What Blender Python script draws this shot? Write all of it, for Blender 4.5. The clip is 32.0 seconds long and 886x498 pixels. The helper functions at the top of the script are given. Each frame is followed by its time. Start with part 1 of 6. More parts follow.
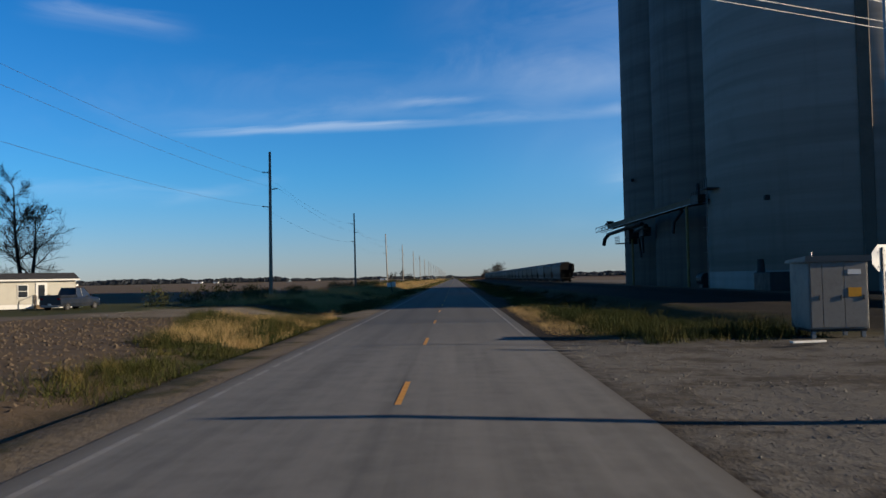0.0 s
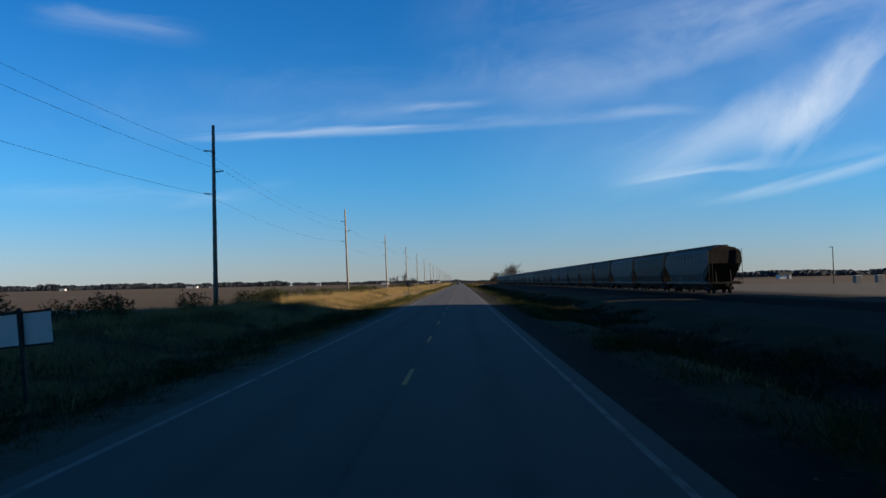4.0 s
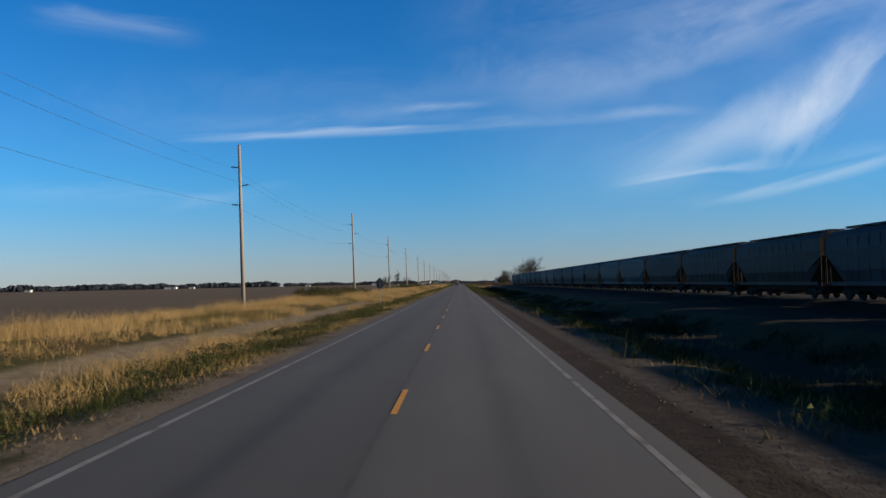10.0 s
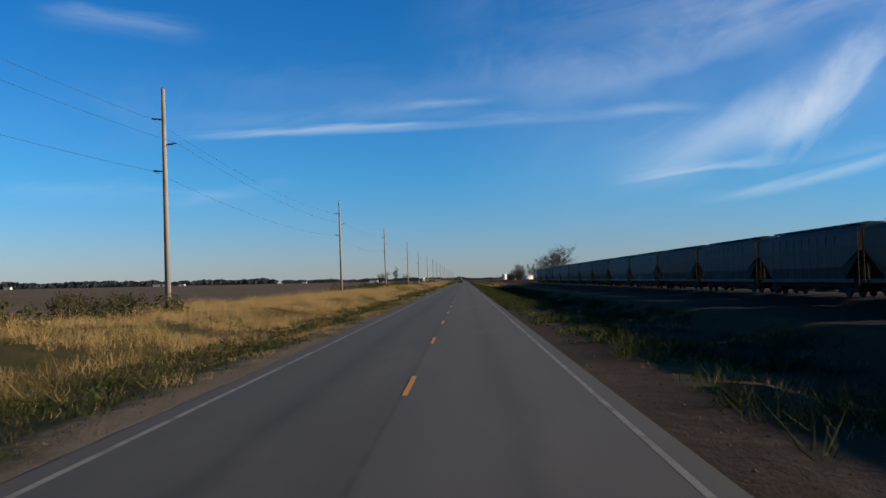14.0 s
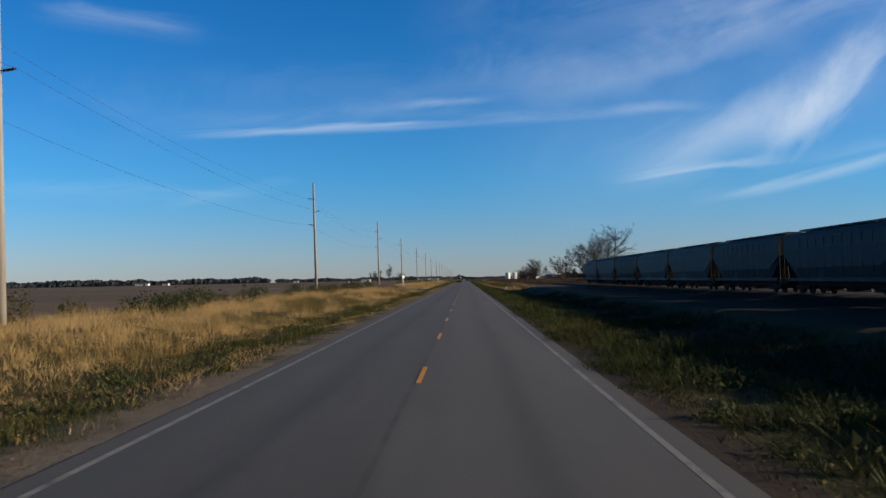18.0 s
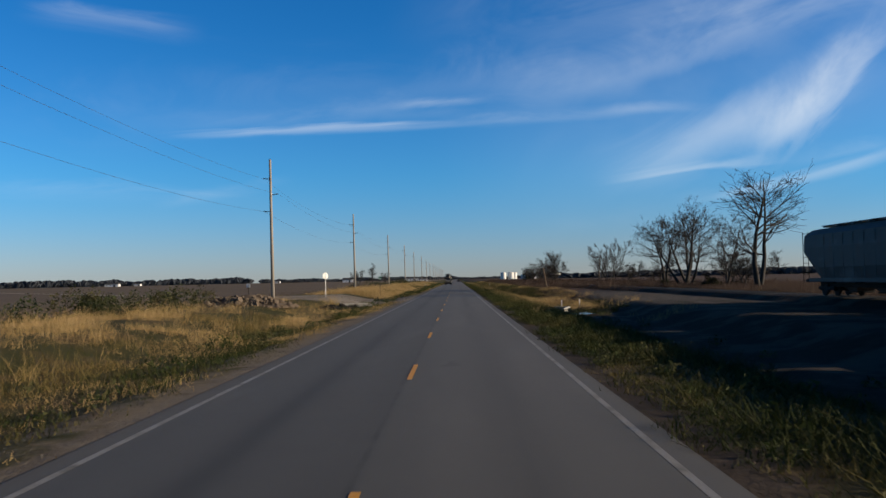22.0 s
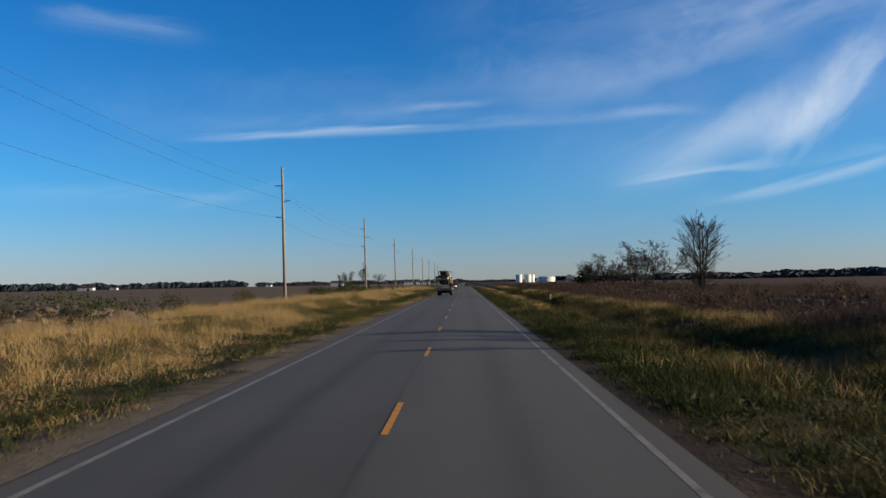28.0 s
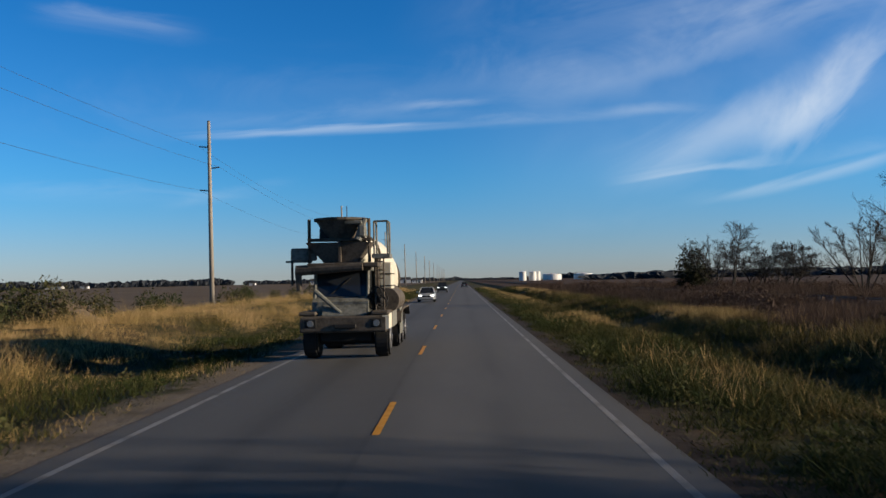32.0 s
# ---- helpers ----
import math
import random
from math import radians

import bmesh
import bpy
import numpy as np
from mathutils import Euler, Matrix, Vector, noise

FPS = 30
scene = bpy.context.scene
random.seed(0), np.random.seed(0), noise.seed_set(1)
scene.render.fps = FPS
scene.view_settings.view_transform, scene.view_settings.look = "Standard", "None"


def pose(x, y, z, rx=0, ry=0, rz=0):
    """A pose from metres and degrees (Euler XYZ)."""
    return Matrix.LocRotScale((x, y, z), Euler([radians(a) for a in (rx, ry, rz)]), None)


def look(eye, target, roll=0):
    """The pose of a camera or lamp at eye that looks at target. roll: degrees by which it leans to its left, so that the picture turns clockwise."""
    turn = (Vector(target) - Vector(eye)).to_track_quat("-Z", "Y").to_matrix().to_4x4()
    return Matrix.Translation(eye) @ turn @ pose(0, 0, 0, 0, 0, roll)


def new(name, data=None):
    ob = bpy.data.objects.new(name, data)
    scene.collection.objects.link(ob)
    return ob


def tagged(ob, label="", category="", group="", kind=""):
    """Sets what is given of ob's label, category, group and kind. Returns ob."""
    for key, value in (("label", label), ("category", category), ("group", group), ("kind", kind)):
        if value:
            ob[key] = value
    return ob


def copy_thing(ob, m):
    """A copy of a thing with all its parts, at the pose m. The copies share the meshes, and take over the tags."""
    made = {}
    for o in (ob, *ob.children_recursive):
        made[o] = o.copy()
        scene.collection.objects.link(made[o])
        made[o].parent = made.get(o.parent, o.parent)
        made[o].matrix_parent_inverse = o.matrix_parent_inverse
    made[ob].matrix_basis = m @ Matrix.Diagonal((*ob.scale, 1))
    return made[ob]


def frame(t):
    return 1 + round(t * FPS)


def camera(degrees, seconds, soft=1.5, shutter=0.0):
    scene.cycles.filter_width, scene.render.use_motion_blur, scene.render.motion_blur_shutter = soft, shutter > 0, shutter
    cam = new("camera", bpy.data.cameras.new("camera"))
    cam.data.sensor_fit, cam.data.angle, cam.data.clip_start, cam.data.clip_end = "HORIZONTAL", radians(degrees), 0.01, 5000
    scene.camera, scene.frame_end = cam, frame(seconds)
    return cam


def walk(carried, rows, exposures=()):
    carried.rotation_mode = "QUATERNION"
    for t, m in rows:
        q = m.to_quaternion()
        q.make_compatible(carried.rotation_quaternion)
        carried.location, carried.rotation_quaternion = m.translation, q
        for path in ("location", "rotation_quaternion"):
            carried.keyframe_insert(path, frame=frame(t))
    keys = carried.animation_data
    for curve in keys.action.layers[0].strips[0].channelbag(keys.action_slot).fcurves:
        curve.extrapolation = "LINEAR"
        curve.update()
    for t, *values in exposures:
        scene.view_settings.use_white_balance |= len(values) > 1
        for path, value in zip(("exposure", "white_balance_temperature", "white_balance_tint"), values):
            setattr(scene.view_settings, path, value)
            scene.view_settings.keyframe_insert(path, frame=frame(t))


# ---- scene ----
cam = camera(57.1, 32.0, shutter=0.06)
# seconds, x, y, pitch, yaw
ROWS = [
    (0.0, 1.01, -3.28, 2.03, 0.83),
    (0.5, 1.00, 9.95, 1.91, 0.94),
    (1.0, 0.99, 23.14, 1.87, 0.91),
    (1.5, 1.09, 36.19, 2.07, 0.98),
    (2.0, 1.10, 49.06, 2.34, 1.14),
    (2.5, 1.18, 62.33, 2.20, 1.13),
    (3.0, 1.22, 75.89, 2.08, 1.17),
    (3.5, 1.25, 89.52, 2.32, 1.21),
    (5.5, 1.19, 143.72, 2.36, 1.55),
    (6.0, 1.13, 157.19, 2.36, 1.55),
    (6.5, 1.14, 170.63, 2.21, 1.49),
    (7.0, 1.14, 184.08, 2.23, 1.46),
    (7.5, 1.14, 197.59, 2.18, 1.31),
    (8.0, 1.13, 211.14, 2.30, 1.37),
    (8.5, 1.13, 224.78, 2.19, 1.31),
    (9.0, 1.14, 238.42, 2.19, 1.33),
    (9.5, 1.14, 251.94, 2.36, 1.49),
    (10.0, 1.15, 265.39, 2.38, 1.26),
    (10.5, 1.16, 278.80, 2.27, 1.30),
    (11.0, 1.16, 292.14, 2.09, 1.24),
    (11.5, 1.15, 305.42, 2.27, 1.26),
    (12.0, 1.15, 318.85, 2.18, 1.26),
    (12.5, 1.16, 332.43, 2.13, 1.50),
    (13.0, 1.18, 346.12, 2.16, 1.51),
    (13.5, 1.16, 359.75, 2.20, 1.64),
    (14.0, 1.17, 373.36, 2.17, 1.56),
    (14.5, 1.15, 386.81, 2.30, 1.52),
    (15.0, 1.12, 400.23, 2.34, 1.35),
    (15.5, 1.09, 413.71, 2.32, 1.19),
    (17.5, 1.05, 467.87, 2.19, 1.45),
    (18.0, 1.01, 481.44, 2.10, 1.57),
    (18.5, 0.97, 495.04, 2.08, 1.69),
    (19.0, 0.92, 508.67, 2.20, 1.74),
    (19.5, 0.95, 522.30, 2.21, 1.77),
    (20.0, 0.97, 535.98, 2.35, 1.75),
    (20.5, 1.00, 549.73, 2.25, 1.44),
    (21.0, 1.02, 563.37, 2.14, 1.17),
    (21.5, 1.04, 576.96, 2.21, 1.01),
    (22.0, 1.06, 590.55, 2.11, 0.97),
    (22.5, 1.08, 604.15, 2.09, 1.17),
    (23.0, 1.09, 617.76, 2.30, 1.21),
    (23.5, 1.10, 631.39, 2.15, 1.33),
    (24.0, 1.11, 645.06, 2.26, 1.30),
    (24.5, 1.13, 658.76, 2.18, 1.29),
    (25.0, 1.14, 672.47, 2.35, 1.24),
    (25.5, 1.15, 686.18, 2.23, 1.32),
    (27.5, 1.16, 741.13, 2.11, 1.59),
    (28.0, 1.18, 754.92, 2.34, 1.52),
    (28.5, 1.18, 768.67, 2.30, 1.60),
    (29.0, 1.19, 782.42, 2.20, 1.48),
    (29.5, 1.19, 796.10, 2.11, 1.42),
    (30.0, 1.19, 809.69, 2.15, 1.23),
    (30.5, 1.20, 823.33, 2.33, 0.99),
    (31.0, 1.21, 837.06, 2.31, 1.08),
    (31.5, 1.22, 850.89, 2.09, 1.19),
    (32.0, 1.24, 864.81, 2.20, 1.30),
]
walk(cam, [(t, pose(x, y, 2.15, 90 + p, 1.17, w)) for t, x, y, p, w in ROWS],
     exposures=[(0.0, 0.75), (3.0, 0.80), (6.0, 0.77), (9.0, 0.73), (18.0, 0.69), (32.0, 0.69)])

# ---- sky and sun ----
SUN_EL, SUN_AZ = 14.5, -7.1          # degrees; azimuth from +x towards +y
world = bpy.data.worlds.new("sky")
scene.world = world
world.use_nodes = True


class Net:
    """Small helper to write node trees."""

    def __init__(self, tree):
        self.t = tree

    def link(self, a, b):
        self.t.links.new(a, b)

    def put(self, sock, v):
        if isinstance(v, bpy.types.NodeSocket):
            self.t.links.new(v, sock)
        elif v is not None:
            sock.default_value = v

    def math(self, op, a, b=None, c=None, clamp=False):
        m = self.t.nodes.new("ShaderNodeMath")
        m.operation, m.use_clamp = op, clamp
        for s, v in zip(m.inputs, (a, b, c)):
            self.put(s, v)
        return m.outputs[0]

    def ramp(self, v, lo, hi, a=0.0, b=1.0):
        m = self.t.nodes.new("ShaderNodeMapRange")
        m.interpolation_type = "SMOOTHSTEP"
        for s, q in zip(m.inputs, (v, lo, hi, a, b)):
            self.put(s, q)
        return m.outputs[0]

    def mix(self, f, a, b, mode="MIX"):
        m = self.t.nodes.new("ShaderNodeMix")
        m.data_type, m.blend_type = "RGBA", mode
        self.put(m.inputs[0], f)
        for s, v in ((m.inputs[6], a), (m.inputs[7], b)):
            self.put(s, (*v, 1.0) if isinstance(v, tuple) and len(v) == 3 else v)
        return m.outputs[2]

    def noise(self, vec, scale, detail=3.0, rough=0.55, dist=0.0):
        m = self.t.nodes.new("ShaderNodeTexNoise")
        self.put(m.inputs["Vector"], vec)
        for k, v in (("Scale", scale), ("Detail", detail), ("Roughness", rough), ("Distortion", dist)):
            self.put(m.inputs[k], v)
        return m.outputs["Fac"]

    def mapping(self, vec, loc=(0, 0, 0), rot=(0, 0, 0), sc=(1, 1, 1)):
        m = self.t.nodes.new("ShaderNodeMapping")
        self.put(m.inputs[0], vec)
        m.inputs[1].default_value, m.inputs[2].default_value, m.inputs[3].default_value = loc, rot, sc
        return m.outputs[0]

    def xyz(self, vec):
        m = self.t.nodes.new("ShaderNodeSeparateXYZ")
        self.put(m.inputs[0], vec)
        return m.outputs

    def join(self, x, y, z):
        m = self.t.nodes.new("ShaderNodeCombineXYZ")
        for s, v in zip(m.inputs, (x, y, z)):
            self.put(s, v)
        return m.outputs[0]


def build_sky():
    t = world.node_tree
    t.nodes.clear()
    k = Net(t)
    out = t.nodes.new("ShaderNodeOutputWorld")
    bg = t.nodes.new("ShaderNodeBackground")
    bg.inputs[1].default_value = 0.0665
    sky = t.nodes.new("ShaderNodeTexSky")
    sky.sky_type, sky.sun_disc = "NISHITA", False
    sky.sun_elevation, sky.sun_rotation = radians(SUN_EL), radians(90 - SUN_AZ)
    sky.air_density, sky.dust_density, sky.ozone_density = 1.0, 0.1, 3.0
    co = t.nodes.new("ShaderNodeTexCoord").outputs["Generated"]
    x, y, z = k.xyz(co)
    depth = k.math("MAXIMUM", y, 0.05)
    u = k.math("DIVIDE", x, depth)      # right of straight ahead
    v = k.math("DIVIDE", z, depth)      # above the horizon
    uv = k.join(u, v, 0.0)
    front = k.ramp(y, 0.1, 0.4)

    def streak(u0, v0, u1, v1, above, below, sx, sy, lo, hi, bow=0.0):
        # a wisp of cirrus along a line, frayed by stretched noise, with its own softness above and below
        du, dv = u1 - u0, v1 - v0
        ln = math.hypot(du, dv)
        a = math.atan2(dv, du)
        m = k.mapping(uv, (-(u0 * math.cos(a) + v0 * math.sin(a)), -(-u0 * math.sin(a) + v0 * math.cos(a)), 0), (0, 0, -a))
        sxx, syy, _ = k.xyz(m)
        f = k.math("DIVIDE", sxx, ln)
        bend = k.math("MULTIPLY", k.math("MULTIPLY", f, k.math("SUBTRACT", 1.0, f)), 4 * bow)
        n = k.noise(k.mapping(m, (3.1 + u0 * 9, 7.7 + v0 * 31, 0), (0, 0, 0), (sx, sy, 1)), 1.0, 5.5, 0.58, 0.9)
        d = k.math("SUBTRACT", k.math("SUBTRACT", syy, bend), k.math("MULTIPLY", k.math("SUBTRACT", n, 0.5), above + below))
        body = k.math("MULTIPLY", k.ramp(d, above, 0.0), k.ramp(d, -below, 0.0))
        ends = k.math("MULTIPLY", k.ramp(f, 0.0, 0.35), k.ramp(f, 1.05, 0.70))
        return k.math("MULTIPLY", k.math("MULTIPLY", body, ends), k.ramp(n, lo, hi))

    parts = [
        (streak(-0.38, 0.1840, 0.03, 0.1935, 0.007, 0.008, 4, 45, 0.05, 0.65), 0.27),
        (streak(-0.07, 0.1905, 0.34, 0.208, 0.013, 0.010, 5, 26, 0.15, 0.75), 0.17),
        (streak(-0.42, 0.190, 0.20, 0.215, 0.035, 0.020, 4, 12, 0.25, 0.85), 0.11),
        (streak(-0.09, 0.211, 0.05, 0.224, 0.010, 0.008, 6, 30, 0.15, 0.7), 0.14),
        (streak(0.345, 0.122, 0.555, 0.345, 0.070, 0.020, 4, 12, 0.10, 0.80, -0.022), 0.42),
        (streak(0.15, 0.112, 0.52, 0.255, 0.065, 0.040, 4, 9, 0.12, 0.90, -0.014), 0.38),
        (streak(0.17, 0.1115, 0.41, 0.136, 0.016, 0.005, 5, 34, 0.10, 0.65, 0.004), 0.22),
        (streak(0.26, 0.090, 0.58, 0.158, 0.012, 0.012, 4, 22, 0.10, 0.75, -0.011), 0.26),
        (streak(0.38, 0.130, 0.66, 0.180, 0.022, 0.012, 4, 16, 0.20, 0.80), 0.17),
        (streak(0.00, 0.212, 0.58, 0.385, 0.085, 0.032, 3, 8, 0.20, 0.85, -0.022), 0.32),
        (streak(-0.10, 0.300, 0.70, 0.380, 0.080, 0.060, 3, 7, 0.30, 0.90), 0.24),
        (streak(-0.12, 0.230, 0.30, 0.265, 0.050, 0.040, 4, 9, 0.25, 0.90), 0.14),
        (streak(-0.56, 0.352, -0.31, 0.312, 0.022, 0.022, 4, 24, 0.25, 0.85), 0.17),
        (streak(-0.66, 0.125, -0.22, 0.108, 0.020, 0.020, 5, 20, 0.3, 0.85), 0.11),
        (streak(-0.40, 0.095, -0.20, 0.125, 0.012, 0.012, 6, 24, 0.3, 0.85), 0.12),
        (streak(-0.62, 0.20, 0.05, 0.26, 0.080, 0.080, 4, 9, 0.35, 0.95), 0.12),
        (streak(-0.05, 0.090, 0.80, 0.300, 0.20, 0.12, 2, 3, 0.05, 1.0), 0.15),
        (streak(0.10, 0.060, 0.30, 0.085, 0.020, 0.020, 5, 14, 0.35, 0.9), 0.08),
    ]
    total = 0.0
    for mask, amount in parts:
        total = k.math("ADD", total, k.math("MULTIPLY", mask, 1.10 * amount))
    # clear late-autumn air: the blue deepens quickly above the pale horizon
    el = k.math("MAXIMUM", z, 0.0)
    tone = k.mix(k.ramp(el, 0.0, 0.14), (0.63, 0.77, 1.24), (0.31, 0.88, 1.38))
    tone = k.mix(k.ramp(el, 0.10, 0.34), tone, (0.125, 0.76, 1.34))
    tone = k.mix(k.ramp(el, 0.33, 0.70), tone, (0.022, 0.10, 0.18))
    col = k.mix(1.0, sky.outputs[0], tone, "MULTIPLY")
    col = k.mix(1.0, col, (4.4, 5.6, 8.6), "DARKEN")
    cloud = k.math("MULTIPLY", k.math("MINIMUM", total, 0.9), front)
    tint = k.mix(cloud, col, (7.6, 8.2, 8.8))
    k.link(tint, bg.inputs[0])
    k.link(bg.outputs[0], out.inputs[0])


build_sky()
sun = new("sun", bpy.data.lights.new("sun", "SUN"))
sun.data.energy, sun.data.angle, sun.data.color = 5.0, radians(0.5), (1.0, 0.82, 0.60)
ce, se = math.cos(radians(SUN_EL)), math.sin(radians(SUN_EL))
sun.matrix_world = look((0, 0, 60), (-ce * math.cos(radians(SUN_AZ)), -ce * math.sin(radians(SUN_AZ)), 60 - se))

# ---- materials ----
def material(name, rough=0.8, metal=0.0, spec=0.3):
    m = bpy.data.materials.new(name)
    m.use_nodes = True
    b = m.node_tree.nodes["Principled BSDF"]
    b.inputs["Roughness"].default_value, b.inputs["Metallic"].default_value = rough, metal
    b.inputs["Specular IOR Level"].default_value = spec
    return m, Net(m.node_tree), b


def coords(k, kind="Object"):
    return k.t.nodes.new("ShaderNodeTexCoord").outputs[kind]


def bump(k, b, height, strength=0.4, dist=0.02):
    n = k.t.nodes.new("ShaderNodeBump")
    n.inputs["Strength"].default_value, n.inputs["Distance"].default_value = strength, dist
    k.link(height, n.inputs["Height"])
    k.link(n.outputs[0], b.inputs["Normal"])


def plain(name, col, rough=0.6, metal=0.0, dirt=0.35, scale=1.5, dark=0.45, grain=12.0, relief=0.15):
    """A painted or bare surface with blotches of dirt and a fine grain."""
    m, k, b = material(name, rough, metal)
    co = coords(k)
    big = k.noise(co, scale, 5.0, 0.6)
    fine = k.noise(co, grain, 3.0, 0.6)
    dirty = tuple(c * dark for c in col)
    c = k.mix(k.math("MULTIPLY", k.ramp(big, 0.45, 0.75), dirt), col, dirty)
    c = k.mix(k.math("MULTIPLY", k.ramp(fine, 0.4, 0.7), dirt * 0.5), c, dirty)
    k.link(c, b.inputs["Base Color"])
    k.link(k.ramp(big, 0.3, 0.8, max(0.05, rough - 0.12), min(1.0, rough + 0.12)), b.inputs["Roughness"])
    bump(k, b, fine, relief, 0.01)
    return m


def streaked(name, col, rust=(0.09, 0.045, 0.025), amount=0.5, rough=0.6, vert=0.25):
    """Paint with dirt and rust running down, for tall upright sheets."""
    m, k, b = material(name, rough)
    co = coords(k)
    run = k.noise(k.mapping(co, (0, 0, 0), (0, 0, 0), (2.2, 2.2, vert)), 1.0, 5.0, 0.65)
    blot = k.noise(co, 0.5, 4.0, 0.6)
    info = k.t.nodes.new("ShaderNodeObjectInfo").outputs["Random"]
    base = k.mix(k.math("MULTIPLY", info, 0.35), col, tuple(c * 0.55 for c in col))
    c = k.mix(k.math("MULTIPLY", k.ramp(run, 0.48, 0.75), amount), base, rust)
    c = k.mix(k.math("MULTIPLY", k.ramp(blot, 0.5, 0.75), 0.4), c, tuple(q * 0.5 for q in col))
    worn = k.ramp(k.noise(k.mapping(co, (5, 3, 1), (0, 0, 0), (0.6, 0.35, 0.5)), 1.0, 4.0, 0.6), 0.56, 0.72)
    c = k.mix(k.math("MULTIPLY", worn, 0.45), c, tuple(min(0.3, q * 2.4) for q in col))
    k.link(c, b.inputs["Base Color"])
    bump(k, b, run, 0.1, 0.01)
    return m


def leafy(name, c1, c2, c3, rough=0.85, trans=0.25, lo=0.47):
    """Blades and leaves: the colour changes from island to island and in wide patches."""
    m, k, b = material(name, rough, 0.0, 0.15)
    isl = k.t.nodes.new("ShaderNodeNewGeometry").outputs["Random Per Island"]
    patch = k.math("ADD", k.math("MULTIPLY", k.noise(coords(k), 0.16, 4.0, 0.6), 0.62), k.math("MULTIPLY", k.noise(coords(k), 1.1, 2.0, 0.5), 0.38))
    c = k.mix(isl, c1, c2)
    c = k.mix(k.ramp(k.math("ADD", patch, k.math("MULTIPLY", isl, 0.12)), lo, lo + 0.21), c, c3)
    k.link(c, b.inputs["Base Color"])
    tr = k.t.nodes.new("ShaderNodeBsdfTranslucent")
    k.link(c, tr.inputs[0])
    mx = k.t.nodes.new("ShaderNodeMixShader")
    mx.inputs[0].default_value = trans
    out = k.t.nodes["Material Output"]
    k.link(b.outputs[0], mx.inputs[1])
    k.link(tr.outputs[0], mx.inputs[2])
    k.link(mx.outputs[0], out.inputs[0])
    return m


def asphalt_material():
    m, k, b = material("asphalt", 0.78, 0.0, 0.50)
    co = coords(k)
    x, y, z = k.xyz(co)
    fine = k.noise(co, 55.0, 2.0, 0.7)
    mid = k.noise(co, 1.4, 4.0, 0.6)
    long = k.noise(k.mapping(co, (0, 0, 0), (0, 0, 0), (1.3, 0.04, 1)), 1.0, 5.0, 0.6)
    lane = k.math("ABSOLUTE", k.math("SUBTRACT", k.math("ABSOLUTE", x), 1.85))
    worn = k.ramp(k.math("ABSOLUTE", k.math("SUBTRACT", lane, 0.9)), 0.75, 0.0)        # two wheel paths a lane
    oil = k.ramp(lane, 0.45, 0.0)
    c = k.mix(fine, (0.0315, 0.0308, 0.0302), (0.058, 0.0568, 0.0555))
    c = k.mix(k.math("MULTIPLY", worn, 0.32), c, (0.066, 0.065, 0.0635))
    c = k.mix(k.math("MULTIPLY", k.math("MULTIPLY", oil, k.ramp(long, 0.32, 0.62)), 0.75), c, (0.0235, 0.0228, 0.0223))
    c = k.mix(k.math("MULTIPLY", k.ramp(mid, 0.42, 0.72), 0.18), c, (0.027, 0.0262, 0.0254))
    broad = k.noise(k.mapping(co, (9, 4, 0), (0, 0, 0), (0.5, 0.09, 1)), 1.0, 4.0, 0.6)
    c = k.mix(k.math("MULTIPLY", k.ramp(broad, 0.50, 0.70), 0.35), c, (0.083, 0.081, 0.079))
    c = k.mix(k.ramp(k.math("ADD", x, k.math("MULTIPLY", long, 0.3)), 0.0, 0.25, 0.0, 0.16), c, (0.105, 0.102, 0.098))
    # a tarred seam down the middle and the dusty, paler stretch by the elevator
    seam = k.math("MULTIPLY", k.ramp(k.math("ABSOLUTE", k.math("ADD", k.math("ADD", x, 0.18), k.math("MULTIPLY", long, -0.18))), 0.07, 0.02), 0.75)
    c = k.mix(k.math("MULTIPLY", seam, k.ramp(mid, 0.35, 0.65, 0.25, 0.8)), c, (0.0192, 0.0187, 0.0181))
    dust = k.math("MULTIPLY", k.ramp(y, 48.0, 14.0), k.ramp(k.math("ADD", long, k.math("MULTIPLY", mid, 0.5)), 0.35, 1.05))
    c = k.mix(k.math("MULTIPLY", dust, 0.75), c, (0.165, 0.162, 0.157))
    dirt = k.math("MULTIPLY", k.ramp(k.math("ADD", k.math("ABSOLUTE", x), k.math("MULTIPLY", mid, 0.3)), 3.95, 4.2), 0.7)
    c = k.mix(k.ramp(k.math("ABSOLUTE", x), 3.62, 3.9, 0.0, 0.45), c, (0.066, 0.060, 0.052))
    spots = k.ramp(k.noise(k.mapping(co, (0, 0, 0), (0, 0, 0), (0.8, 0.3, 1)), 1.0, 3.0, 0.5), 0.70, 0.75)
    c = k.mix(k.math("MULTIPLY", spots, 0.45), c, (0.0224, 0.0215, 0.0206))
    c = k.mix(dirt, c, (0.0533, 0.0464, 0.0387))
    k.link(c, b.inputs["Base Color"])
    bump(k, b, fine, 0.5, 0.007)
    return m


